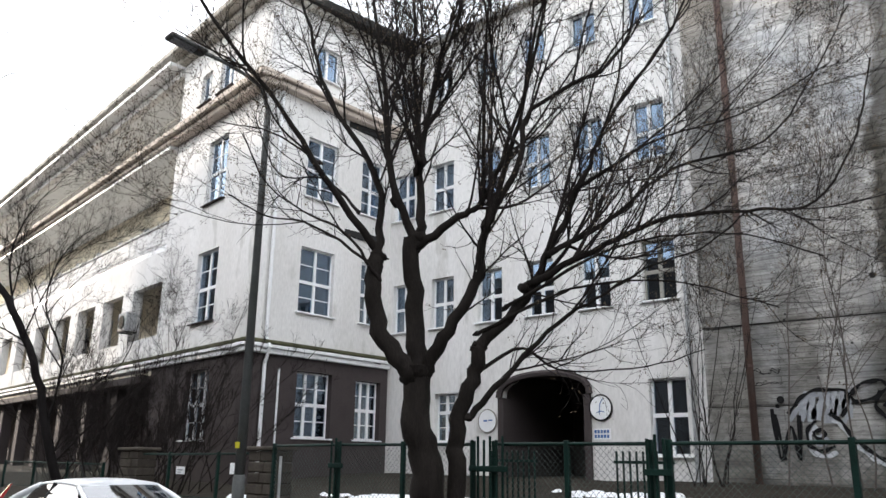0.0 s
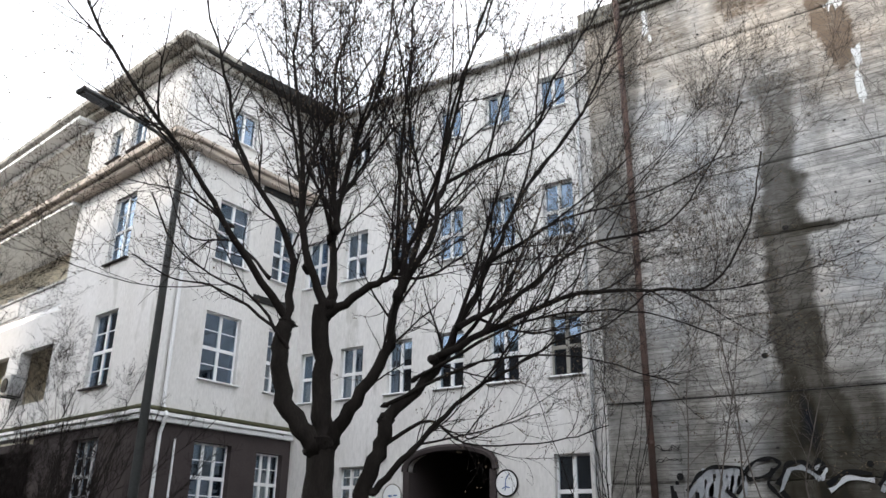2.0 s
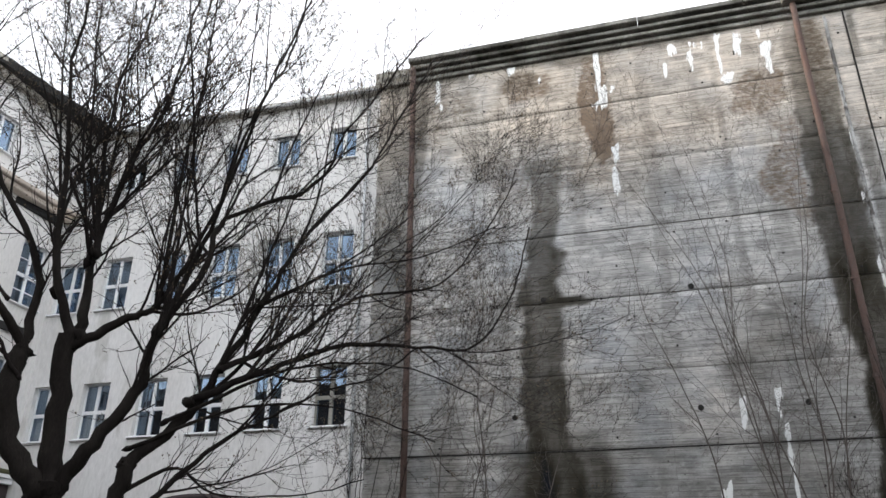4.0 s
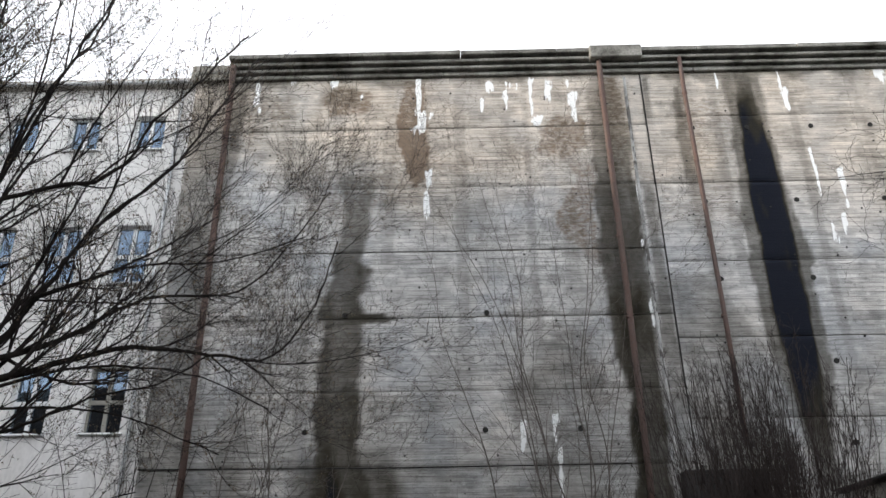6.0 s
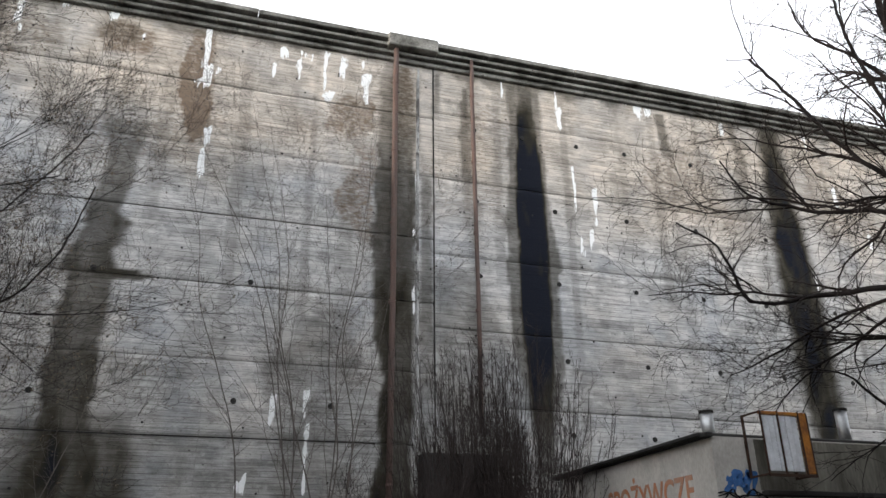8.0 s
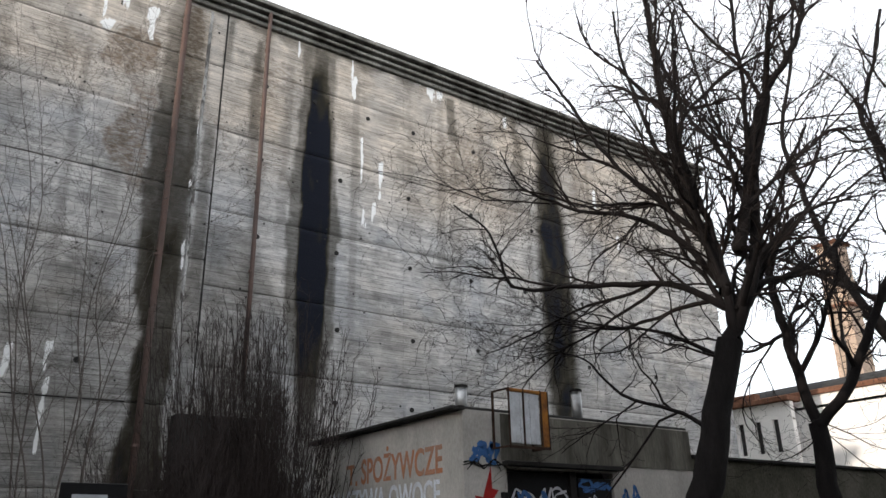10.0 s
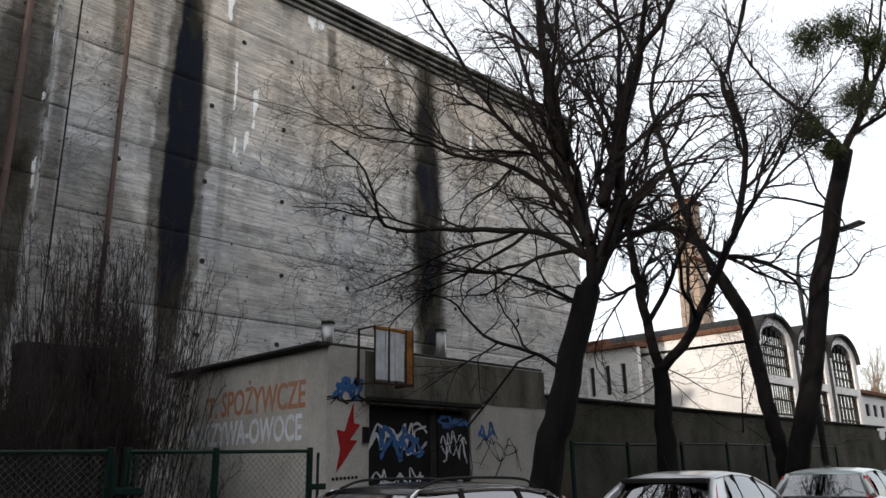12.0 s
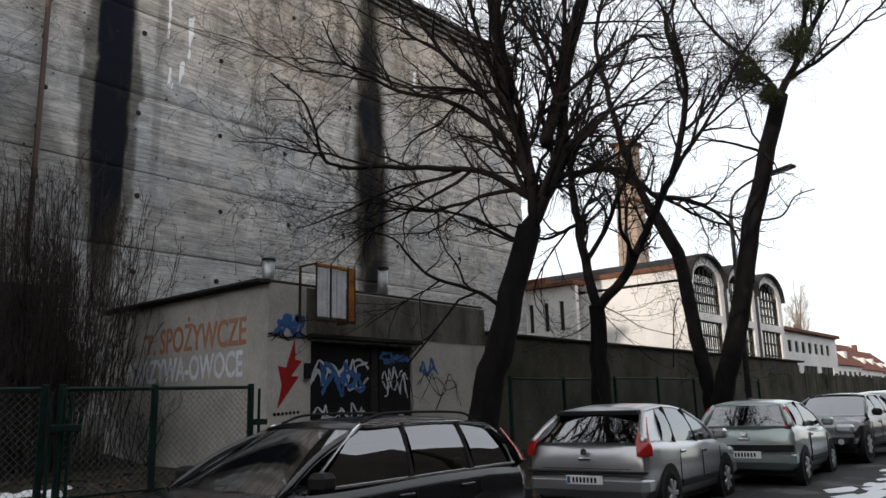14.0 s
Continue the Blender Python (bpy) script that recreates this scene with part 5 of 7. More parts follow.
class Wood:
    """Collects the tubes of a tree, thick wood and twigs apart."""

    def __init__(self, seed, density=1.0, rise=0.35, reach=1.0, crook=1.0, stout=1.0, taper=1.35):
        self.rng, self.stems, self.twigs, self.tips = random.Random(seed), [], [], []
        self.density, self.rise, self.reach, self.crook, self.stout, self.taper = density, rise, reach, crook, stout, taper

    def shoot(self, start, direction, length, r, level):
        """A side branch that wavers, bends upwards and bears its own."""
        rng = self.rng
        n = 10 if level == 1 else 8 if level < 3 else (5 if level == 3 else 3)
        pts, d, p = [start], direction.normalized(), Vector(start)
        for i in range(n):
            d = (d + Vector((rng.gauss(0, 1), rng.gauss(0, 1), rng.gauss(0, 1))) * (0.07 if level == 1 else 0.1 if level == 2 else 0.16) * self.crook + Vector((0, 0, self.rise * 0.22))).normalized()
            p = p + d * (length / n)
            pts.append(p.copy())
        radii = [max(0.0024, r * (1 - 0.75 * i / n)) for i in range(n + 1)]
        (self.stems if r > 0.02 else self.twigs).append((pts, radii, 6 if r > 0.02 else (4 if r > 0.008 else 3)))
        if level >= 4:
            self.tips.append((pts[-1], d))
            return
        count = {1: 2.4 * length, 2: 2.0 + 5.0 * length, 3: 3.2 / self.stout ** 3}[level] * self.density / (self.stout if level == 2 else 1.0)
        for _ in range(int(count + rng.random())):
            self.fork(pts, radii, length, level + 1)

    def fork(self, pts, radii, length, level, lo=0.15):
        rng = self.rng
        t = lo + (1 - lo) * rng.random()
        i = min(len(pts) - 2, int(t * (len(pts) - 1)))
        f = t * (len(pts) - 1) - i
        p = pts[i].lerp(pts[i + 1], f)
        d = (pts[i + 1] - pts[i]).normalized()
        side = d.orthogonal().normalized()
        side.rotate(Matrix.Rotation(rng.random() * 6.283, 3, d))
        a = radians(rng.uniform(20, 52) if level < 3 else rng.uniform(28, 60))
        q = d * math.cos(a) + side * math.sin(a)
        q.z += 0.12 * self.rise
        r = radii[i]
        size = {1: rng.uniform(2.0, 4.4) * (1.2 - 0.6 * t), 2: rng.uniform(0.8, 2.0) * (1.25 - 0.6 * t), 3: rng.uniform(0.3, 0.85), 4: rng.uniform(0.1, 0.32)}[level] * self.reach
        if level > 2:
            size = min(size, length * 0.7)
        self.shoot(p, q, size, min(r * 0.6, {1: 0.042, 2: 0.019, 3: 0.008, 4: 0.0042}[level] * self.stout), level)

    def limb(self, r0, r1, points, bear=True):
        first, second_ = Vector(points[0]), Vector(points[1])
        pts = spline([first - (second_ - first).normalized() * min(0.12, r0 * 0.8), *points] if len(self.stems) else points)
        n = len(pts)
        rng = self.rng
        k = min(0.03, r0 * 0.22)
        pts = [p + Vector((rng.uniform(-k, k), rng.uniform(-k, k), rng.uniform(-k, k))) * (0 if i in (0, n - 1) else 1) for i, p in enumerate(pts)]
        k0 = 0.92 if r0 > 0.2 else 0.8
        r0, r1 = k0 * r0 * self.stout ** 0.6, self.stout * (0.72 if r1 > 0.1 else 0.8) * r1
        radii = [r1 + (r0 - r1) * (1 - i / (n - 1)) ** (1.0 if r1 > 0.08 else self.taper) + 0.05 * r0 * noise.noise(Vector((i * 0.7, r0 * 90, 0))) for i in range(n)]
        self.stems.append((pts, radii, 12 if r0 > 0.12 else 8))
        if bear:
            length = sum((b - a).length for a, b in zip(pts, pts[1:]))
            for _ in range(int(length * 0.75 * self.density)):
                self.fork(pts, radii, length, 1, 0.2)
            for _ in range(int(length * 1.3 * self.density)):
                self.fork(pts, radii, length, 2, 0.22)
            for _ in range(int(length * 1.6 * self.density / self.stout)):
                self.fork(pts, radii, 1.2, 3, 0.25)


def bundle(items):
    vs, fs = [], []
    for pts, radii, sides in items:
        v, f = tube(pts, radii, sides, False)
        o = len(vs)
        vs += v
        fs += [tuple(i + o for i in q) for q in f]
    return vs, fs


def flakes(tips, rng, share, size, count):
    """Small dry seeds and buds that hang in loose bunches at the twig ends."""
    vs, fs = [], []
    for p, d in tips:
        if rng.random() > share:
            continue
        for _ in range(rng.randint(1, count)):
            c = p + Vector((rng.gauss(0, 0.03), rng.gauss(0, 0.03), rng.gauss(-0.03, 0.03)))
            a = Vector((rng.gauss(0, 1), rng.gauss(0, 1), rng.gauss(-0.8, 0.6))).normalized() * size * rng.uniform(0.6, 1.3)
            b = a.orthogonal().normalized() * size * 0.35
            o = len(vs)
            vs += [tuple(c), tuple(c + a * 0.5 + b), tuple(c + a), tuple(c + a * 0.5 - b)]
            fs.append((o, o + 1, o + 2, o + 3))
    return vs, fs


def tree(name, label, limbs, seed, trunks=1, density=1.0, rise=0.35, reach=1.0, crook=1.0, seeds=0.0, bark=BARK, twig=TWIG, seed_size=0.035, stout=1.0, taper=1.35):
    w = Wood(seed, density, rise, reach, crook, stout, taper)
    for i, (r0, r1, pts) in enumerate(limbs):
        w.limb(r0, r1, pts, r1 < 0.1)
    th = thing(name, label, "tree")
    thick = [s for s in w.stems if s[1][0] > 0.045]
    thin = [s for s in w.stems if s[1][0] <= 0.045]
    for s in thick:
        part("trunk" if s[1][0] > 0.15 else "limb", bundle([s]), bark, th, smooth=True)
    crown = part("crown", bundle(thin + w.twigs), twig, th, "crown of fine bare twigs", smooth=True)
    tagged(crown, kind="stuff")
    if seeds:
        sd = part("dry_seed", flakes(w.tips, w.rng, seeds, seed_size, 4), SEED, th, "dry brown seeds")
        tagged(sd, kind="stuff")
    return th, w


BIG = [
    (0.300, 0.240, [(-7.45, 8.42, 0.2), (-7.47, 8.42, 0.8), (-7.5, 8.4, 1.4), (-7.6, 8.3, 2.1), (-7.6, 8.3, 2.9)]),
    (0.190, 0.150, [(-7.7, 8.2, 2.8), (-8.1, 8.0, 3.4), (-8.2, 7.9, 4.2), (-8.2, 8.0, 4.6)]),
    (0.110, 0.025, [(-8.2, 8.0, 4.6), (-8.6, 7.3, 5.6), (-9.0, 6.6, 6.7), (-9.5, 5.7, 7.9), (-9.9, 5.0, 9.1), (-10.0, 4.6, 10.2)]),
    (0.120, 0.020, [(-8.2, 8.0, 4.6), (-8.4, 8.1, 5.9), (-9.2, 7.7, 7.4), (-9.7, 7.5, 9.1), (-10.2, 7.3, 10.7), (-10.8, 7.0, 12.8)]),
    (0.200, 0.160, [(-7.6, 8.3, 2.9), (-7.7, 8.3, 3.8), (-7.7, 8.2, 4.8)]),
    (0.120, 0.020, [(-7.7, 8.2, 4.9), (-7.9, 7.9, 5.9), (-7.9, 7.7, 7.3), (-8.0, 7.5, 8.7), (-7.9, 7.4, 9.8), (-7.9, 7.2, 11.8)]),
    (0.130, 0.020, [(-7.6, 8.3, 4.9), (-7.7, 8.4, 5.5), (-7.8, 8.5, 6.3), (-7.7, 8.8, 7.9), (-7.5, 9.1, 9.1), (-7.5, 9.3, 10.8), (-7.4, 9.5, 12.9)]),
    (0.120, 0.020, [(-7.6, 8.3, 4.7), (-7.1, 8.6, 5.1), (-6.8, 8.8, 5.4), (-6.4, 9.1, 6.6), (-5.9, 9.4, 9.0), (-5.6, 9.5, 10.1), (-5.3, 9.7, 11.5)]),
    (0.090, 0.020, [(-7.6, 8.3, 6.1), (-8.0, 8.5, 7.6), (-8.2, 8.7, 9.5), (-8.3, 9.2, 11.1), (-8.5, 9.5, 13.5)]),
    (0.170, 0.020, [(-7.5, 8.4, 2.9), (-7.2, 8.5, 3.4), (-6.8, 8.7, 4.2), (-6.7, 8.7, 4.8), (-6.2, 8.9, 5.9), (-6.0, 9.0, 6.7), (-5.0, 9.7, 7.5), (-4.5, 10.0, 8.8), (-4.0, 10.4, 9.9), (-3.5, 10.6, 10.8)]),
    (0.100, 0.020, [(-6.6, 8.6, 4.9), (-6.6, 9.0, 5.7), (-6.4, 9.3, 7.0), (-6.3, 9.7, 8.8), (-6.0, 10.3, 10.7), (-5.9, 10.6, 12.5)]),
    (0.180, 0.140, [(-7.15, 8.72, 0.2), (-7.2, 8.7, 1.4), (-7.2, 8.7, 2.0), (-7.0, 8.8, 2.7), (-6.9, 8.9, 3.2)]),
    (0.140, 0.020, [(-6.9, 8.9, 3.2), (-6.5, 9.4, 3.9), (-6.2, 9.7, 4.7), (-5.8, 10.1, 5.9), (-5.5, 10.5, 7.0), (-4.7, 11.3, 8.7), (-4.2, 11.8, 10.3), (-3.8, 12.3, 11.7)]),
    (0.100, 0.015, [(-6.4, 9.4, 4.1), (-5.6, 9.9, 4.6), (-4.6, 10.5, 5.1), (-3.7, 11.2, 5.2), (-2.9, 11.7, 5.3), (-2.3, 12.0, 6.3), (-2.0, 12.1, 7.5)]),
    (0.080, 0.015, [(-6.1, 9.6, 4.6), (-5.5, 10.5, 5.3), (-4.9, 11.4, 6.2), (-3.8, 12.6, 6.8), (-3.1, 13.6, 8.3), (-2.6, 14.4, 9.8)]),
    (0.090, 0.015, [(-7.0, 8.8, 2.2), (-6.6, 9.0, 2.7), (-5.9, 9.4, 3.5), (-5.4, 9.6, 3.8), (-4.8, 9.9, 4.2), (-4.1, 10.3, 4.5), (-3.5, 10.6, 5.0)]),
    (0.060, 0.012, [(-7.0, 8.9, 2.8), (-6.6, 9.5, 3.2), (-6.3, 10.0, 2.9), (-5.4, 11.1, 3.0), (-4.8, 11.9, 3.3)]),
    (0.050, 0.012, [(-8.1, 7.9, 4.2), (-8.3, 7.4, 4.8), (-8.7, 6.9, 5.1), (-9.0, 6.4, 5.5), (-9.2, 6.1, 6.2)]),
    (0.050, 0.012, [(-8.5, 7.8, 5.3), (-9.1, 7.6, 5.9), (-9.9, 7.3, 6.1), (-10.4, 7.1, 7.2)]),
    (0.075, 0.015, [(-7.7, 8.3, 6.0), (-7.5, 8.6, 8.0), (-7.0, 8.9, 10.0), (-6.8, 9.1, 12.8)]),
    (0.075, 0.015, [(-8.0, 8.1, 5.5), (-8.5, 8.2, 7.5), (-9.1, 8.3, 9.8), (-9.6, 8.4, 12.4)]),
    (0.065, 0.015, [(-6.8, 8.8, 5.6), (-6.6, 8.6, 7.5), (-6.4, 8.5, 9.5), (-6.3, 8.3, 12.0)]),
    (0.065, 0.015, [(-7.8, 8.4, 6.6), (-8.3, 9.0, 8.5), (-8.9, 9.5, 10.5), (-9.4, 9.9, 13.0)]),
    (0.060, 0.012, [(-6.9, 8.9, 3.4), (-5.8, 9.6, 4.0), (-4.6, 10.4, 4.1), (-3.4, 11.2, 3.7)]),
    (0.060, 0.012, [(-6.6, 9.2, 3.8), (-5.2, 9.9, 4.6), (-3.8, 10.5, 4.7), (-2.7, 11.0, 4.3)]),
    (0.060, 0.012, [(-5.9, 9.9, 5.6), (-4.8, 10.4, 6.3), (-3.6, 10.9, 6.6), (-2.4, 11.3, 7.2)]),
    (0.050, 0.012, [(-8.2, 7.9, 4.4), (-8.9, 7.3, 5.0), (-9.6, 6.9, 5.2), (-10.2, 6.6, 5.6)]),
    (0.050, 0.012, [(-8.8, 7.2, 6.0), (-9.6, 6.9, 6.6), (-10.5, 6.5, 6.9)]),
]
TA = [
    (0.260, 0.200, [(10.1, 8.2, 0.2), (10.2, 8.1, 1.4), (10.4, 7.8, 2.7), (10.8, 7.4, 4.6)]),
    (0.170, 0.030, [(10.8, 7.4, 4.6), (11.2, 7.0, 5.8), (11.4, 6.9, 7.3), (11.8, 6.6, 9.0), (12.1, 6.4, 10.8), (12.4, 6.1, 12.7)]),
    (0.120, 0.020, [(10.8, 7.3, 4.7), (10.7, 7.3, 6.1), (10.4, 7.4, 7.4), (10.2, 7.5, 8.7), (10.0, 7.6, 10.3)]),
    (0.090, 0.012, [(10.9, 7.3, 5.3), (10.3, 7.7, 6.3), (9.7, 8.2, 6.8), (9.0, 8.8, 7.0), (8.3, 9.4, 7.5), (8.0, 9.6, 8.2)]),
    (0.090, 0.012, [(10.8, 7.3, 5.1), (10.2, 8.0, 5.6), (9.1, 9.1, 5.7), (8.4, 9.9, 5.8), (8.1, 10.1, 6.8), (7.6, 10.5, 7.4)]),
    (0.070, 0.012, [(11.1, 7.0, 5.8), (11.9, 6.5, 6.7), (12.6, 6.1, 7.0), (13.2, 5.7, 7.2)]),
    (0.060, 0.012, [(10.5, 7.7, 3.1), (10.4, 8.2, 3.5), (9.9, 9.0, 3.9), (9.7, 9.6, 4.6), (9.4, 10.2, 4.8)]),
    (0.060, 0.012, [(10.7, 7.5, 4.3), (10.3, 8.2, 4.8), (9.8, 9.1, 5.1), (9.3, 9.9, 5.4)]),
    (0.130, 0.045, [(10.7, 7.3, 5.5), (10.6, 7.4, 6.2), (10.4, 7.5, 7.0), (10.3, 7.6, 8.2), (10.3, 7.7, 9.4), (10.4, 7.8, 10.3), (10.4, 7.9, 11.9)]),
    (0.065, 0.030, [(11.0, 7.0, 6.5), (11.2, 6.85, 7.2), (11.3, 6.8, 8.2), (11.5, 6.8, 9.4), (11.5, 6.8, 10.3), (11.7, 6.8, 12.0)]),
    (0.055, 0.015, [(10.9, 7.1, 6.6), (11.4, 6.4, 7.3), (12.0, 5.7, 8.0), (12.3, 5.5, 7.8), (12.5, 5.3, 7.8)]),
    (0.070, 0.020, [(10.7, 7.4, 6.2), (10.0, 7.8, 7.0), (9.4, 8.3, 7.9), (8.8, 8.7, 9.2), (8.4, 8.9, 9.9)]),
    (0.060, 0.020, [(10.4, 7.6, 7.0), (10.1, 7.9, 8.4), (9.7, 8.0, 9.8), (9.6, 8.0, 10.9)]),
    (0.130, 0.040, [(10.9, 7.0, 6.2), (11.2, 6.9, 7.1), (11.4, 6.8, 8.1), (11.7, 6.5, 9.1), (12.0, 6.0, 9.9), (12.2, 5.7, 10.9)]),
    (0.070, 0.015, [(11.3, 6.8, 7.2), (11.2, 7.2, 8.3), (11.2, 7.5, 9.8), (11.2, 7.8, 11.7)]),
]
TB = [
    (0.210, 0.160, [(14.8, 8.5, 1.1), (14.8, 8.5, 1.9), (14.8, 8.5, 3.7)]),
    (0.130, 0.030, [(14.8, 8.5, 3.7), (14.7, 8.7, 5.0), (14.6, 8.8, 6.4), (14.6, 8.9, 7.5), (14.3, 9.2, 9.6), (14.0, 9.9, 11.2), (13.7, 10.3, 13.4)]),
    (0.130, 0.030, [(14.8, 8.4, 3.7), (15.2, 7.9, 4.4), (15.5, 7.4, 5.5), (15.9, 6.9, 6.8), (16.1, 6.6, 8.6), (16.0, 6.9, 10.0), (16.2, 6.7, 10.8), (16.6, 6.2, 12.8)]),
    (0.060, 0.012, [(14.6, 8.8, 5.5), (14.1, 9.3, 5.2), (13.5, 9.8, 5.5), (12.9, 10.5, 5.3)]),
    (0.070, 0.012, [(16.0, 6.9, 6.8), (16.3, 6.2, 7.8), (16.7, 5.4, 9.3), (17.0, 4.6, 10.3)]),
]
TC = [
    (0.200, 0.150, [(20.7, 8.6, 0.9), (20.7, 8.6, 1.9), (20.6, 8.8, 3.3), (20.5, 9.1, 5.7), (20.2, 9.7, 7.1)]),
    (0.130, 0.030, [(20.2, 9.7, 7.1), (20.0, 10.2, 8.8), (19.9, 10.6, 11.0), (19.8, 10.8, 12.7), (20.0, 10.2, 14.9), (20.2, 9.7, 17.6)]),
    (0.100, 0.015, [(20.3, 9.5, 7.4), (20.0, 10.5, 8.4), (19.6, 11.9, 8.3), (19.4, 12.8, 7.9)]),
    (0.110, 0.020, [(20.4, 9.4, 7.4), (20.6, 8.3, 7.0), (20.7, 7.6, 6.3), (20.7, 7.4, 5.8)]),
    (0.070, 0.012, [(20.0, 10.2, 8.8), (20.3, 9.5, 9.6), (20.6, 8.9, 10.3), (20.9, 8.1, 10.3)]),
]
TD = [
    (0.240, 0.180, [(20.1, 8.3, 0.9), (20.2, 8.0, 1.9), (20.4, 7.5, 3.8), (20.6, 7.0, 6.2), (21.0, 6.0, 9.7)]),
    (0.130, 0.030, [(21.0, 6.0, 9.7), (21.5, 5.2, 11.4), (21.8, 4.7, 12.7), (22.2, 4.2, 14.9)]),
    (0.100, 0.015, [(21.0, 6.0, 9.7), (20.7, 6.5, 10.6), (20.3, 7.3, 11.7), (19.9, 7.8, 12.8), (19.7, 8.2, 14.6)]),
    (0.090, 0.015, [(21.1, 5.8, 10.1), (21.6, 4.9, 10.7), (22.2, 3.8, 11.7), (22.7, 3.0, 12.7)]),
    (0.060, 0.012, [(20.8, 6.5, 8.1), (20.7, 7.2, 8.5), (20.4, 8.2, 8.8), (20.2, 9.0, 8.4)]),
    (0.040, 0.010, [(20.6, 7.0, 6.3), (20.8, 6.3, 6.3), (20.9, 5.9, 6.8), (20.9, 5.4, 6.9)]),
]
TL = [
    (0.160, 0.100, [(-21.8, 9.8, 0.5), (-22.0, 9.3, 2.2), (-22.2, 8.8, 4.0), (-22.6, 8.0, 5.7), (-23.0, 7.2, 6.7)]),
    (0.080, 0.012, [(-22.2, 8.8, 4.0), (-22.6, 8.3, 5.2), (-22.8, 8.0, 7.0), (-22.8, 8.4, 8.4), (-22.6, 9.1, 9.6)]),
    (0.070, 0.012, [(-22.0, 9.3, 2.5), (-21.9, 9.4, 4.1), (-22.0, 8.8, 5.6), (-21.8, 9.0, 7.0), (-21.4, 9.6, 7.9)]),
    (0.050, 0.012, [(-21.9, 9.5, 1.6), (-21.8, 10.1, 3.2), (-21.6, 11.0, 4.2), (-21.6, 11.4, 5.6)]),
    (0.050, 0.012, [(-21.9, 9.6, 1.4), (-21.5, 10.2, 2.3), (-21.0, 11.0, 3.2), (-20.5, 11.8, 4.2), (-20.2, 12.1, 5.5)]),
]
MISTLETOE = [((19.6, 6.0, 12.4), 0.62), ((20.1, 5.3, 12.7), 0.60), ((20.4, 4.8, 12.0), 0.60), ((20.3, 5.3, 10.7), 0.60), ((19.5, 6.3, 10.0), 0.55), ((19.7, 5.9, 9.3), 0.28)]
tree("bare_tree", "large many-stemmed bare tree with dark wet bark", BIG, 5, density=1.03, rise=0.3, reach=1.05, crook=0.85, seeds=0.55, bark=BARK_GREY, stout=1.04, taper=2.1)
tree("bare_tree", "bare leaning tree beside the kiosk", TA, 6, density=1.28, rise=-0.04, reach=1.0, crook=2.0, stout=1.4)
TB += [
    (0.020, 0.006, [(15.1, 8.5, 3.7), (15.3, 8.2, 3.5), (15.5, 7.8, 3.2), (15.9, 7.2, 3.0)]),
    (0.015, 0.006, [(15.1, 8.5, 3.5), (15.3, 8.1, 3.0), (15.6, 7.7, 2.5)]),
    (0.020, 0.006, [(15.1, 8.6, 3.5), (14.7, 9.1, 3.1), (14.4, 9.7, 3.0)]),
    (0.020, 0.006, [(15.8, 7.3, 2.4), (15.8, 7.2, 3.4), (15.9, 7.1, 3.8), (16.0, 7.0, 3.4)]),
]
tree("bare_tree", "forked bare tree behind the parked cars", TB, 7, density=1.3, rise=0.15, crook=2.0, stout=1.5, seeds=0.04, seed_size=0.07)
tree("bare_tree", "crooked bare tree behind the parked cars", TC, 8, density=1.3, rise=0.15, crook=2.1, stout=1.6)
td, _ = tree("bare_tree", "bare tree with clumps of mistletoe", TD, 9, density=0.95, rise=0.2, crook=2.1, stout=1.6)
tree("bare_tree", "small dark crooked bare tree before the loggias", TL, 10, density=1.3, rise=0.3, crook=1.4)
TE = [(r0, r1, [(0.8 * x, 0.8 * y, 1.57 + 0.8 * (z - 1.57)) for x, y, z in pts]) for r0, r1, pts in [
    (0.14, 0.11, [(-39.7, 9.0, 0.2), (-39.7, 9.0, 3.8), (-39.7, 9.0, 9.9), (-39.6, 9.3, 13.9)]),
    (0.050, 0.012, [(-39.6, 9.3, 13.9), (-39.5, 10.2, 18.4), (-39.2, 11.6, 21.6), (-38.8, 13.7, 22.9), (-38.4, 15.8, 24.0)]),
    (0.050, 0.012, [(-39.6, 9.3, 13.9), (-39.2, 10.8, 17.1), (-38.8, 12.3, 19.7), (-38.3, 13.8, 18.9), (-38.0, 15.1, 18.4)]),
    (0.040, 0.010, [(-39.6, 9.1, 11.2), (-39.3, 11.1, 15.5), (-39.0, 12.7, 17.3), (-38.6, 14.5, 16.8)])]]
tree("bare_tree", "slender bare street tree with overhanging twigs", TE, 13, density=0.3, rise=0.1)
rng = random.Random(21)
for c, r in MISTLETOE:
    w = Wood(rng.randint(0, 999), 1.3, 0.0, 1.0, 1.6)
    for _ in range(190):
        d = Vector((rng.gauss(0, 1), rng.gauss(0, 1), rng.gauss(0, 1))).normalized()
        w.twigs.append(([Vector(c), Vector(c) + d * r * 0.5, Vector(c) + (d + Vector((rng.gauss(0, 0.3), rng.gauss(0, 0.3), rng.gauss(0, 0.3)))) * r * rng.uniform(0.7, 1.0)], [0.007, 0.005, 0.003], 3))
        w.tips += [(Vector(c) + d * r * rng.uniform(0.3, 1.0), d) for _ in range(7)]
    mt = thing("mistletoe", "round green clump of mistletoe high in the tree", "mistletoe", "mistletoe clumps")
    tagged(part("tuft", join(bundle(w.twigs), flakes(w.tips, rng, 0.9, 0.07, 3)), MISTLE, mt), kind="stuff")


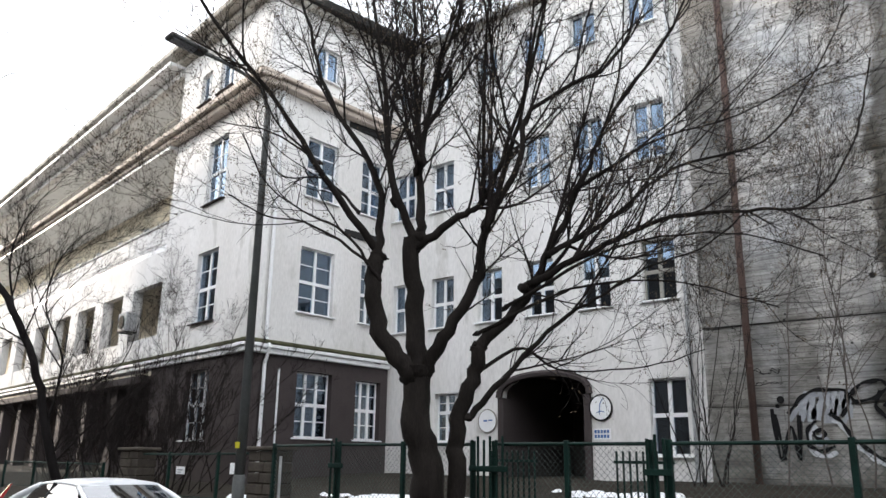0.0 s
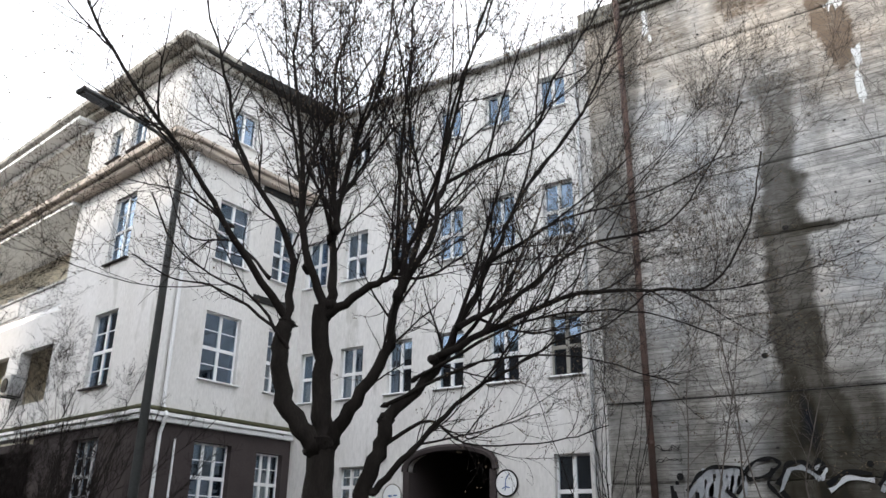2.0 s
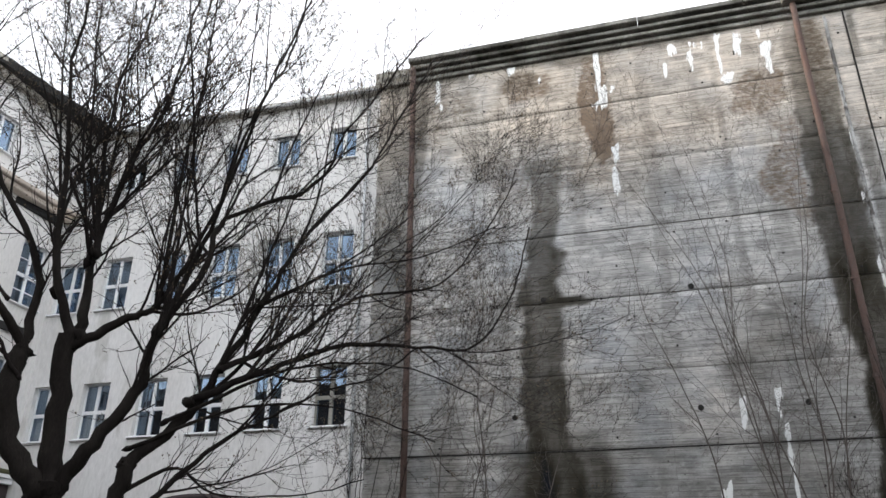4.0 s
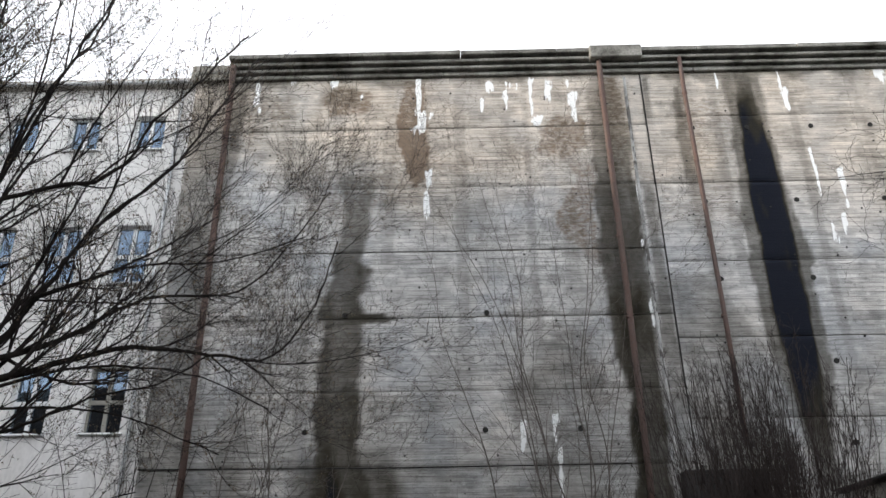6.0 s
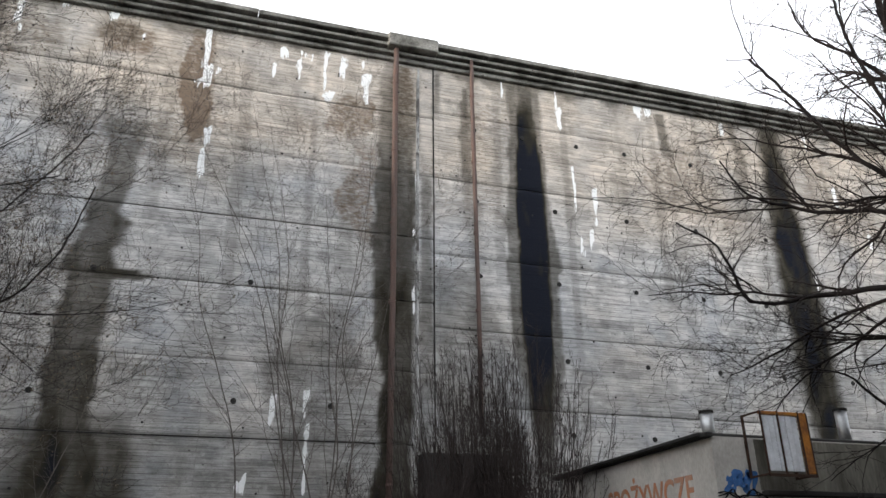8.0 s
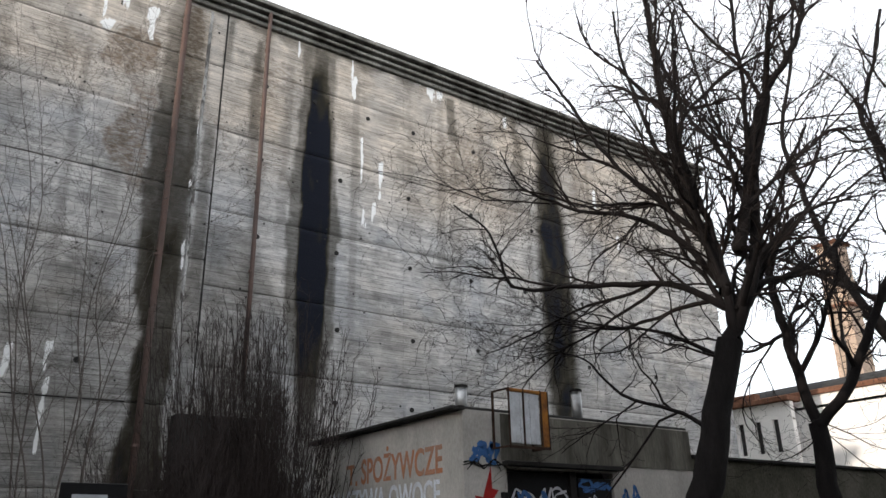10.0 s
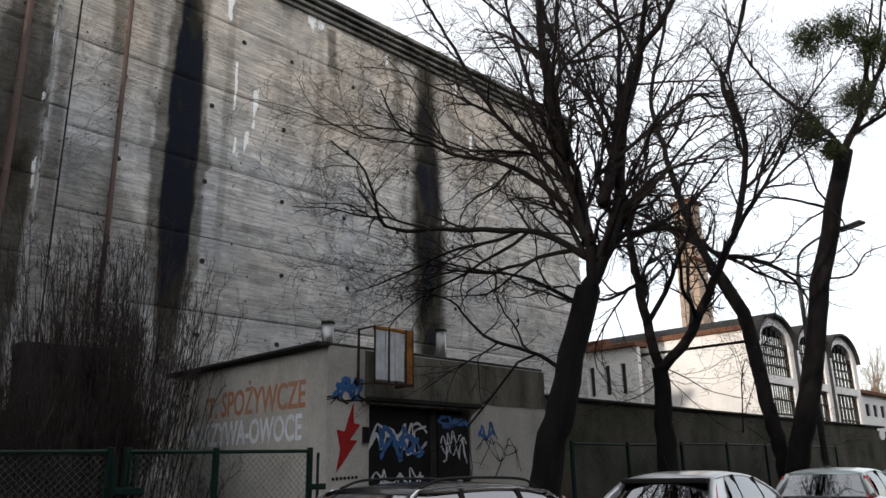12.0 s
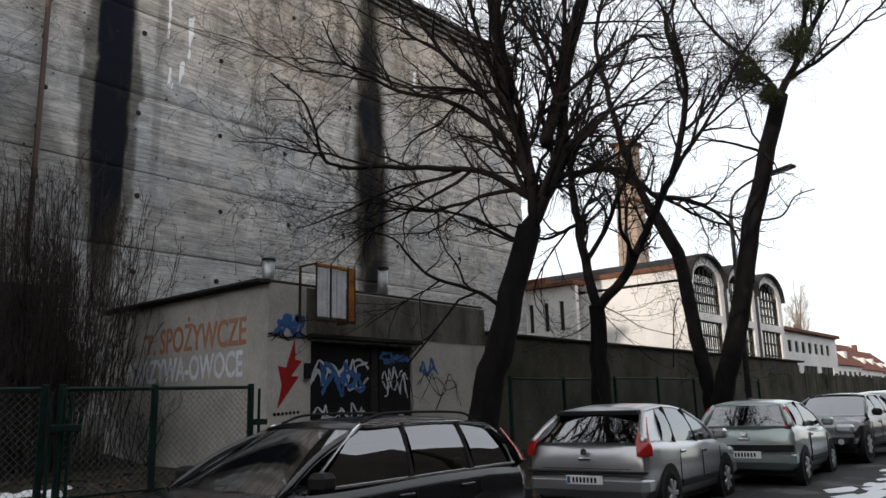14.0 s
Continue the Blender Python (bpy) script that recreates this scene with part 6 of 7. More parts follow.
def shrub(name, label, cx, cy, rx, height, stems, seed, lean=0.25, twigs=1.0, material=SHRUB, thick=0.016):
    """Many upright bare canes from one root."""
    rng = random.Random(seed)
    w = Wood(seed, twigs, 0.7, 0.75, 0.9)
    base = ground_z(cx, cy)
    th = thing(name, label, "shrub")
    for _ in range(stems):
        x, y = cx + rng.gauss(0, rx * 0.4), cy + rng.gauss(0, rx * 0.3)
        h = height * rng.uniform(0.55, 1.0)
        tx, ty = x + (x - cx) * lean + rng.gauss(0, lean * 0.8), y + rng.gauss(0, lean)
        pts = [Vector((x + (tx - x) * k / 7 + rng.gauss(0, 0.03), y + (ty - y) * k / 7 + rng.gauss(0, 0.03), base - 0.1 + h * k / 7)) for k in range(8)]
        radii = [thick * rng.uniform(0.6, 1.1) * (1 - 0.8 * k / 7) + 0.003 for k in range(8)]
        w.stems, w.twigs = [], [(pts, radii, 4)]
        for _ in range(int(9 * twigs)):
            w.fork(pts, radii, 1.0, 3, 0.25)
        part("cane", bundle(w.stems + w.twigs), material, th)
    return th


shrub("bare_shrub", "tall dense reddish bare shrub before the concrete wall", 5.3, 13.6, 1.6, 5.2, 260, 31, 0.4, 1.3, SHRUB, 0.009)
shrub("bare_shrub", "dark tangled bare shrub behind the fence", 3.6, 13.0, 1.2, 2.6, 90, 33, 0.6, 1.3, SHRUB, 0.009)
shrub("bare_shrub", "thicket of dark bare branches before the loggias", -19.5, 11.2, 2.4, 4.4, 40, 34, 1.3, 2.6, TWIG)
shrub("bare_shrub", "thicket of dark bare branches before the arcade", -23.8, 11.6, 2.6, 4.2, 40, 35, 1.3, 2.6, TWIG)
shrub("bare_shrub", "slender bare saplings at the corner of the concrete wall", -7.6, 18.4, 0.8, 5.5, 12, 36, 0.9, 1.0, TWIG, 0.016)
shrub("bare_shrub", "low bare brambles trailing on the kiosk wall", 6.9, 13.2, 0.5, 1.5, 14, 37, 0.5, 1.0, TWIG, 0.008)

# saplings and vines that fan out close before the concrete wall
VINE = mat("grey_vine", (0.12, 0.105, 0.095), 0.9, vary=0.3, scale=4, bump=0)
for k, (vx, h, lean, s) in enumerate(((2.6, 11.5, -0.9, 41), (3.1, 12.5, 0.3, 42), (2.2, 12.5, -0.3, 43), (3.4, 9.0, 0.4, 44), (-4.3, 7.0, -0.3, 45), (-5.2, 8.5, 0.5, 46), (-3.4, 6.0, 0.4, 47), (-6.0, 9.0, 0.3, 48), (2.9, 13.0, -1.3, 51), (2.4, 13.5, -0.6, 52), (3.3, 11.0, -0.2, 53), (1.2, 11.0, -0.8, 54), (-4.8, 11.0, 0.2, 55), (3.6, 13.0, 0.1, 56))):
    w = Wood(s, 0.54, 0.1, 1.6, 1.6)
    rng = random.Random(s)
    pts = [(vx + lean * 3.2 * (q / 6) ** 1.6 + rng.gauss(0, 0.12), 19.55 - 0.35 * rng.random(), 0.9 + h * q / 6) for q in range(7)]
    w.limb(0.03, 0.006, pts)
    vn = thing("climbing_vine", "leafless grey vine fanning out before the concrete wall", "vine", "vines on the wall")
    part("stem", bundle(w.stems[:1]), VINE, vn)
    tagged(part("side_shoot", bundle(w.stems[1:] + w.twigs), VINE, vn), kind="stuff")

FAR = [(0.3, 0.2, [(88.0, 26.0, 0.5), (88.2, 26.0, 4.0), (88.0, 26.2, 7.0)]), (0.2, 0.03, [(88.0, 26.2, 7.0), (87.2, 25.6, 10.0), (86.6, 25.0, 13.5)]),
       (0.2, 0.03, [(88.0, 26.2, 7.0), (88.8, 26.4, 10.5), (89.0, 26.4, 14.5)]), (0.14, 0.02, [(88.1, 26.1, 5.0), (86.0, 25.0, 7.5), (84.8, 24.6, 10.5)]), (0.14, 0.02, [(88.1, 26.1, 5.5), (90.2, 26.8, 8.0), (91.4, 27.0, 11.0)])]
PALEWOOD = mat("sunlit_pale_twig", (0.3, 0.22, 0.16), 0.9, vary=0.2, scale=1, bump=0)
tree("bare_tree", "distant pale birch lit by low sun", FAR, 12, density=0.9, rise=0.3, reach=1.3, bark=PALEWOOD, twig=PALEWOOD)

# ---------------------------------------------------------------- fences

def mesh_panel(x0, x1, z0, z1, y, pitch=0.085, r=0.0028):
    """Chain-link: two sets of slanting wires, cut to the panel."""
    g, h = [], z1 - z0
    u = x0 - h
    while u < x1:
        for s in (1, -1):
            a, b = (u, z0), (u + h, z1)
            if a[0] < x0:
                a = (x0, z0 + x0 - u)
            if b[0] > x1:
                b = (x1, z0 + x1 - u)
            if b[0] - a[0] > 0.02:
                zz = (lambda z: z) if s > 0 else (lambda z: z0 + z1 - z)
                g.append(tube([(a[0], y + 0.003 * s, zz(a[1])), (b[0], y + 0.003 * s, zz(b[1]))], r, 3, False))
        u += pitch
    return join(*g)


def fence_run(label, xs, y, tops, base=None, mesh_it=True, rail=True, pitch=0.085):
    th = thing("chain_link_fence", label, "fence")
    for x, z in zip(xs, tops):
        part("post", cbox(x - 0.035, x + 0.035, y - 0.035, y + 0.035, ground_z(x, y) - 0.1, z + 0.05, 0.008), GREEN, th)
    for (a, za), (b, zb) in zip(zip(xs, tops), zip(xs[1:], tops[1:])):
        g0 = ground_z((a + b) / 2, y) + 0.08
        if rail:
            part("rail", tube([(a, y, za), (b, y, zb)], 0.024, 8), GREEN, th)
            part("rail", tube([(a, y, g0), (b, y, g0)], 0.015, 6), GREEN, th)
        if mesh_it:
            tagged(part("wire_mesh", mesh_panel(a + 0.03, b - 0.03, g0, min(za, zb) - 0.02, y, pitch), WIRE, th), kind="stuff")
    return th


fence_run("green chain-link fence with steel posts along the plot", [-11.96, -10.2, -8.7, -7.3], 9.2, [1.78, 1.8, 1.8, 1.8])
fence_run("green chain-link fence with steel posts before the entrance", [-6.9, -5.7, -4.5], 9.2, [1.8, 1.8, 1.8])
fence_run("green chain-link fence with steel posts before the concrete wall", [-4.25, -2.2, 0.0, 1.9, 3.7], 9.2, [1.8, 1.81, 1.84, 1.87, 1.9])
fence_run("green chain-link fence panel beside the kiosk", [3.9, 5.03, 6.45], 9.2, [1.9, 1.91, 1.93])
fence_run("thin wire fence before the boundary wall", [12.9, 14.9, 17.2, 19.5, 21.8, 24.2, 27.0], 9.5, [2.15, 2.15, 2.2, 2.23, 2.24, 2.25, 2.25], pitch=0.12)
fence_run("low green fence with broad posts", [-26.2, -24.1, -22.0, -20.0], 10.0, [1.35, 1.36, 1.36, 1.36], mesh_it=True)
for gx, n in ((-10.3, 3), (-7.25, 6), (-4.5, 3), (3.75, 3), (6.42, 2)):
    gp = thing("gate_upright", "cluster of green steel gate uprights with a latch", "gate post", "gate uprights")
    for k in range(n):
        x = gx + 0.11 * k
        part("upright", cbox(x - 0.018, x + 0.018, 9.1, 9.13, ground_z(x, 9.1) - 0.05, 1.86 + 0.05 * (k % 2), 0.006), GREEN, gp)
    part("latch", cbox(gx - 0.02, gx + 0.11 * n, 9.06, 9.1, 1.42, 1.5, 0.006), GREEN, gp)
for gx in (-6.5, -9.1):
    gt = thing("garden_gate", "green steel gate of vertical bars standing behind the fence", "gate")
    for k in range(9):
        part("bar", cbox(gx + 0.12 * k, gx + 0.12 * k + 0.03, 12.0, 12.03, 0.7, 1.75 + (0.12 if k == 7 else 0), 0.004), GREEN, gt)
    part("frame", join(box(gx - 0.03, gx + 1.02, 11.99, 12.04, 0.8, 0.86), box(gx - 0.03, gx + 1.02, 11.99, 12.04, 1.55, 1.6)), GREEN, gt)
STONE = mat("dark_pillar_stone", (0.075, 0.065, 0.055), 0.9, vary=0.4, scale=3, bump=0.4, random=0.25)
for px, w in ((-12.9, 0.75), (-19.4, 0.9)):
    py = 9.3 if px > -15 else 10.1
    pl = thing("stone_pillar", "dark squat pillar of rough stone blocks", "pillar", "stone pillars")
    for r in range(6):
        for c in range(2):
            o = 0.0 if r % 2 else 0.12
            a = px + (0 if c == 0 else w / 2 + o)
            b = px + (w / 2 + o if c == 0 else w)
            part("stone", cbox(a + 0.006, b - 0.006, py, py + 0.5 + 0.015 * ((r + c) % 2), 0.5 + 0.2 * r, 0.69 + 0.2 * r, 0.02), STONE, pl)
    part("cap", cbox(px - 0.06, px + w + 0.06, py - 0.06, py + 0.58, 1.7, 1.78, 0.02), STONE, pl)
ns = solid("notice", cbox(-16.9, -16.55, 10.2, 10.22, 1.18, 1.35, 0.004), WHITE, "small white notice on the fence with grey writing", "sign")
part("writing", join(box(-16.82, -16.62, 10.19, 10.199, 1.26, 1.29), box(-16.82, -16.68, 10.19, 10.199, 1.21, 1.235)), SPRAY_G, ns)
fence_run("dark green wire fence before the brown plinth", [-19.3, -17.3, -15.3, -13.6], 10.25, [1.62, 1.62, 1.64, 1.66], mesh_it=False)

# ---------------------------------------------------------------- street lamps

def street_lamp(label, x, y, top, tip):
    g = ground_z(x, y)
    th = thing("street_lamp", label, "street lamp", "street lamps")
    part("base", tube([(x, y, g - 0.1), (x, y, g + 1.2), (x, y, g + 1.26)], [0.105, 0.105, 0.07], 14), STEEL, th, smooth=True)
    part("pole", tube([(x, y, g + 1.2), (x, y, top - 0.6), (x, y, top)], [0.085, 0.06, 0.055], 14), STEEL, th, smooth=True)
    t = Vector(tip)
    a = spline([(x, y, top - 0.05), (x + (t.x - x) * 0.12, y + (t.y - y) * 0.12, top + (t.z - top) * 0.6), (x + (t.x - x) * 0.55, y + (t.y - y) * 0.55, t.z - 0.06), tuple(t)], 6)
    part("arm", tube(a, 0.035, 10), STEEL, th, smooth=True)
    d = (t - Vector((x, y, t.z - 0.05))).normalized()
    head = cbox(-0.1, 0.62, -0.14, 0.14, -0.045, 0.045, 0.03)
    ang = math.degrees(math.atan2(d.y, d.x))
    hd = part("lamp_head", moved(head, Matrix.Translation(t) @ pose(0, 0, 0, 0, -5, ang)), STEEL, th, "flat grey luminaire")
    part("lens", moved(box(0.1, 0.55, -0.1, 0.1, -0.055, -0.046), Matrix.Translation(t) @ pose(0, 0, 0, 0, -5, ang)), SPRAY_G, hd)
    return th


l1 = street_lamp("tall grey street lamp with a curved arm", -11.3, 8.0, 7.9, (-11.42, 6.55, 8.55))
st = solid("sticker", cbox(-11.42, -11.3, 7.885, 7.892, 1.3, 1.48, 0.001), WHITE, "white paper notice taped to the lamp post", "sticker")
YEL = mat("yellow_label", (0.5, 0.45, 0.03), 0.6, vary=0.15, bump=0)
st2 = solid("sticker", cbox(-11.36, -11.24, 7.91, 7.917, 1.72, 1.82, 0.001), YEL, "yellow label on the lamp post", "sticker")
street_lamp("tall grey street lamp beyond the parked cars", 21.9, 8.0, 6.9, (21.6, 6.6, 7.75))
pipe_post = solid("white_pole", tube([(-11.0, 8.6, 0.3), (-11.0, 8.6, 1.6)], 0.025, 8), ZINC, "thin bent metal pole leaning by the lamp post", "pole")

# ---------------------------------------------------------------- graffiti on the concrete wall

W0 = BY - 0.035
gm = solid("mural_field", join(*[squiggle([(x, 2.6), (x + 0.12, 3.27)], 0.24, FRONT(W0 + 0.004), seed=int(x * 7 + 90)) for x in np.arange(-5.75, -4.8, 0.15)]), SPRAY_G, "pale grey-blue painted field on the concrete wall", "graffiti")
LETTERS = [
    [(-6.50, 2.88), (-6.38, 1.50), (-6.07, 2.60), (-5.92, 1.53), (-5.87, 2.72)],
    [(-6.43, 2.74), (-6.27, 1.67)],
    [(-6.13, 2.73), (-5.82, 3.12), (-5.48, 3.31), (-4.77, 3.28), (-4.76, 2.89), (-4.93, 2.66)],
    [(-5.50, 2.58), (-5.73, 2.39), (-5.72, 2.00), (-5.45, 1.87), (-5.13, 2.00)],
    [(-5.59, 2.32), (-5.39, 2.39), (-5.32, 2.26), (-5.48, 2.13), (-5.59, 2.28)],
    [(-5.17, 2.71), (-4.94, 2.57), (-4.75, 2.19), (-4.43, 1.88), (-4.11, 1.69), (-3.68, 1.61)],
    [(-4.70, 3.14), (-4.43, 3.41), (-4.01, 3.47), (-3.86, 3.30), (-4.18, 3.06), (-4.60, 2.98), (-4.70, 3.14)],
    [(-4.04, 3.24), (-4.20, 2.87), (-3.95, 2.55), (-3.70, 2.36)],
]
ARCHES = [
    [(-3.98, 2.83), (-3.73, 3.32), (-3.39, 3.36), (-3.09, 3.07)],
    [(-3.21, 3.20), (-3.05, 3.39), (-2.94, 3.26), (-3.09, 3.09)],
    [(-1.91, 2.78), (-1.61, 3.15), (-1.23, 3.24), (-0.83, 3.06), (-0.64, 2.75)],
    [(-0.52, 2.75), (-0.33, 3.23), (0.03, 3.34), (0.40, 3.11), (0.44, 2.73)],
    [(0.48, 2.96), (0.85, 3.13), (1.15, 3.00), (1.42, 2.71)],
    [(-2.92, 2.81), (-2.56, 3.11), (-2.00, 3.03)],
    [(-3.9, 2.7), (-3.2, 1.7), (-2.2, 1.5), (-1.2, 2.0), (-0.4, 1.5), (0.6, 1.8), (1.6, 1.5)],
]
for k, s in enumerate(LETTERS + ARCHES):
    solid("graffiti_stroke", squiggle(s, 0.11 if k < len(LETTERS) else 0.13, FRONT(W0 - 0.0015 * k), seed=k, wob=0.08), BLACK, "broad black spray-painted curve on concrete", "graffiti", "graffiti strokes")
for k, s in enumerate(LETTERS[2:6] + ARCHES[:-1]):
    solid("graffiti_stroke", squiggle([(x + 0.03, z - 0.13) for x, z in s], 0.13, FRONT(W0 + 0.003 - 0.0008 * k), seed=50 + k, wob=0.08), SPRAY_W if k % 2 else SPRAY_G, "pale inner line of a painted curve", "graffiti", "graffiti strokes")
for cx, cz, r in ((-6.26, 3.1, 0.09), (-6.35, 2.95, 0.05), (-2.0, 3.25, 0.07)):
    solid("paint_blot", disc((cx, W0, cz), r, 0.006), BLACK, "round black blot of paint", "graffiti", "paint blots")
for zz in (3.35, 3.05):
    tag("graffiti_tag", -6.55, zz + 0.45, 0.75, 0.2, 7, 0.025, TAR, W0, 60 + int(zz * 10), "faint grey scrawl on concrete", 2)
nb = thing("notice_board", "dark framed notice board with pale sheets", "notice board")
part("panel", cbox(1.9, 2.75, 11.6, 11.64, 1.75, 2.45, 0.01), BLACK, nb)
part("sheet", box(2.05, 2.5, 11.59, 11.597, 1.85, 2.3), SPRAY_G, nb)
part("leg", join(tube([(2.0, 11.62, 0.6), (2.0, 11.62, 1.8)], 0.03, 8)), BLACK, nb)
part("leg", join(tube([(2.65, 11.62, 0.6), (2.65, 11.62, 1.8)], 0.03, 8)), BLACK, nb)

# ---------------------------------------------------------------- snow and litter

def snow_patch(cx, cy, rx, ry, seed):
    rng = random.Random(seed)
    g = []
    for _ in range(int(70 * rx)):
        x, y = cx + rng.gauss(0, rx * 0.45), cy + rng.gauss(0, ry * 0.4)
        r = rng.uniform(0.03, 0.15)
        n = 9
        ring = [(x + r * rng.uniform(0.6, 1.2) * math.cos(2 * math.pi * k / n) * 1.5, y + r * rng.uniform(0.6, 1.2) * math.sin(2 * math.pi * k / n)) for k in range(n)]
        vs = [(a, b, plot_z(a, b) - 0.01) for a, b in ring] + [(x + (a - x) * 0.6, y + (b - y) * 0.6, plot_z(a, b) + 0.035) for a, b in ring] + [(x, y, plot_z(x, y) + 0.05)]
        g.append((vs, [(k, (k + 1) % n, n + (k + 1) % n, n + k) for k in range(n)] + [(n + k, n + (k + 1) % n, 2 * n) for k in range(n)]))
    ob = solid("snow_patch", join(*g), SNOW, "crumbling patch of old snow on the soil", "snow", "snow patches", kind="stuff", smooth=True)


for k, (cx, cy, rx, ry) in enumerate(((-9.4, 13.2, 2.2, 0.7), (-8.2, 15.5, 1.6, 0.6), (-3.0, 13.4, 1.8, 0.6), (-12.8, 13.0, 1.8, 0.5), (4.0, 10.8, 0.8, 0.4), (2.6, 10.2, 0.8, 0.4), (-16.0, 11.5, 0.7, 0.3))):
    snow_patch(cx, cy, rx, ry, 70 + k)
rng = random.Random(91)
g = []
for _ in range(260):
    x = rng.uniform(6.5, 30.0)
    y = 3.1 + 0.04 * (x - 12) + rng.gauss(0, 0.25)
    r, z = rng.uniform(0.05, 0.3), road_z(x) + 0.03 * (1 - abs(y - 1.4) / 5.4)
    ring = [(x + 2.2 * r * rng.uniform(0.6, 1.2) * math.cos(0.698 * k), y + r * rng.uniform(0.5, 1.1) * math.sin(0.698 * k), z - 0.004) for k in range(9)]
    g.append((ring + [(x, y, z + 0.012)], [(k, (k + 1) % 9, 9) for k in range(9)]))
solid("slush_strip", join(*g), SNOW, "grey trodden slush along the middle of the road", "slush", kind="stuff", smooth=True)
LEAF = mat("dead_leaf", (0.085, 0.06, 0.04), 0.9, vary=0.4, scale=5, bump=0)
rng = random.Random(77)
vs, fs = [], []
for _ in range(9000):
    x, y = rng.uniform(-14, 26), rng.uniform(7.05, 12.5)
    if KX0 - 0.1 < x < 34 and y > 9.8:
        continue
    z = plot_z(x, y) + rng.uniform(0.004, 0.03)
    a, r = rng.uniform(0, 6.28), rng.uniform(0.025, 0.06)
    o = len(vs)
    vs += [(x + r * math.cos(a + q) * (1.3 if i % 2 else 0.8), y + r * math.sin(a + q), z + rng.uniform(-0.015, 0.03)) for i, q in enumerate((0, 1.6, 3.1, 4.7))]
    fs.append((o, o + 1, o + 2, o + 3))
solid("leaf_litter", (vs, fs), LEAF, "scattered dead brown leaves on the soil", "leaves", kind="stuff")

# ---------------------------------------------------------------- parked cars

def paint(name, base, metal=0.5, rough=0.28):
    m = mat(name, base, rough, metal, vary=0.12, scale=2.5, fine=40, bump=0.0, spec=0.5, tint=tuple(c * 0.7 for c in base))
    b = m.node_tree.nodes["Principled BSDF"]
    b.inputs["Coat Weight"].default_value, b.inputs["Coat Roughness"].default_value = (0.7 if metal > 0.3 else 0.3), 0.05
    return m


SILVER = paint("silver_metallic_paint", (0.46, 0.465, 0.48), 0.75)
PALEG = paint("pale_green_metallic_paint", (0.31, 0.36, 0.355), 0.55)
BLACKP = paint("black_car_paint", (0.006, 0.006, 0.009), 0.0, 0.2)
WHITEP = paint("white_car_paint", (0.72, 0.74, 0.77), 0.0, 0.3)
TYRE = mat("tyre_rubber", (0.018, 0.018, 0.018), 0.85, vary=0.2, scale=6, bump=0.2)
PLAST = mat("black_plastic_trim", (0.02, 0.02, 0.021), 0.6, vary=0.15, scale=8, bump=0.1)
CHROME = mat("bright_trim", (0.75, 0.76, 0.78), 0.2, 1.0, vary=0.05, bump=0)
REDL = mat("red_tail_lamp", (0.38, 0.012, 0.012), 0.15, vary=0.15, scale=10, bump=0.0, spec=0.6)
CLEARL = mat("clear_headlamp", (0.55, 0.57, 0.6), 0.1, 0.4, vary=0.15, scale=12, bump=0)


def loft(rows, close_ends=True):
    n = len(rows[0])
    vs = [p for r in rows for p in r]
    fs = [(i * n + k, i * n + (k + 1) % n, (i + 1) * n + (k + 1) % n, (i + 1) * n + k) for i in range(len(rows) - 1) for k in range(n)]
    if close_ends:
        fs += [tuple(range(n))[::-1], tuple(range(len(vs) - n, len(vs)))]
    return vs, fs


def interp(table, x):
    for a, b in zip(table, table[1:]):
        if a[0] <= x <= b[0]:
            t = (x - a[0]) / (b[0] - a[0])
            t = t * t * (3 - 2 * t) * 0.5 + t * 0.5
            return [p + (q - p) * t for p, q in zip(a[1:], b[1:])]
    return table[-1][1:]


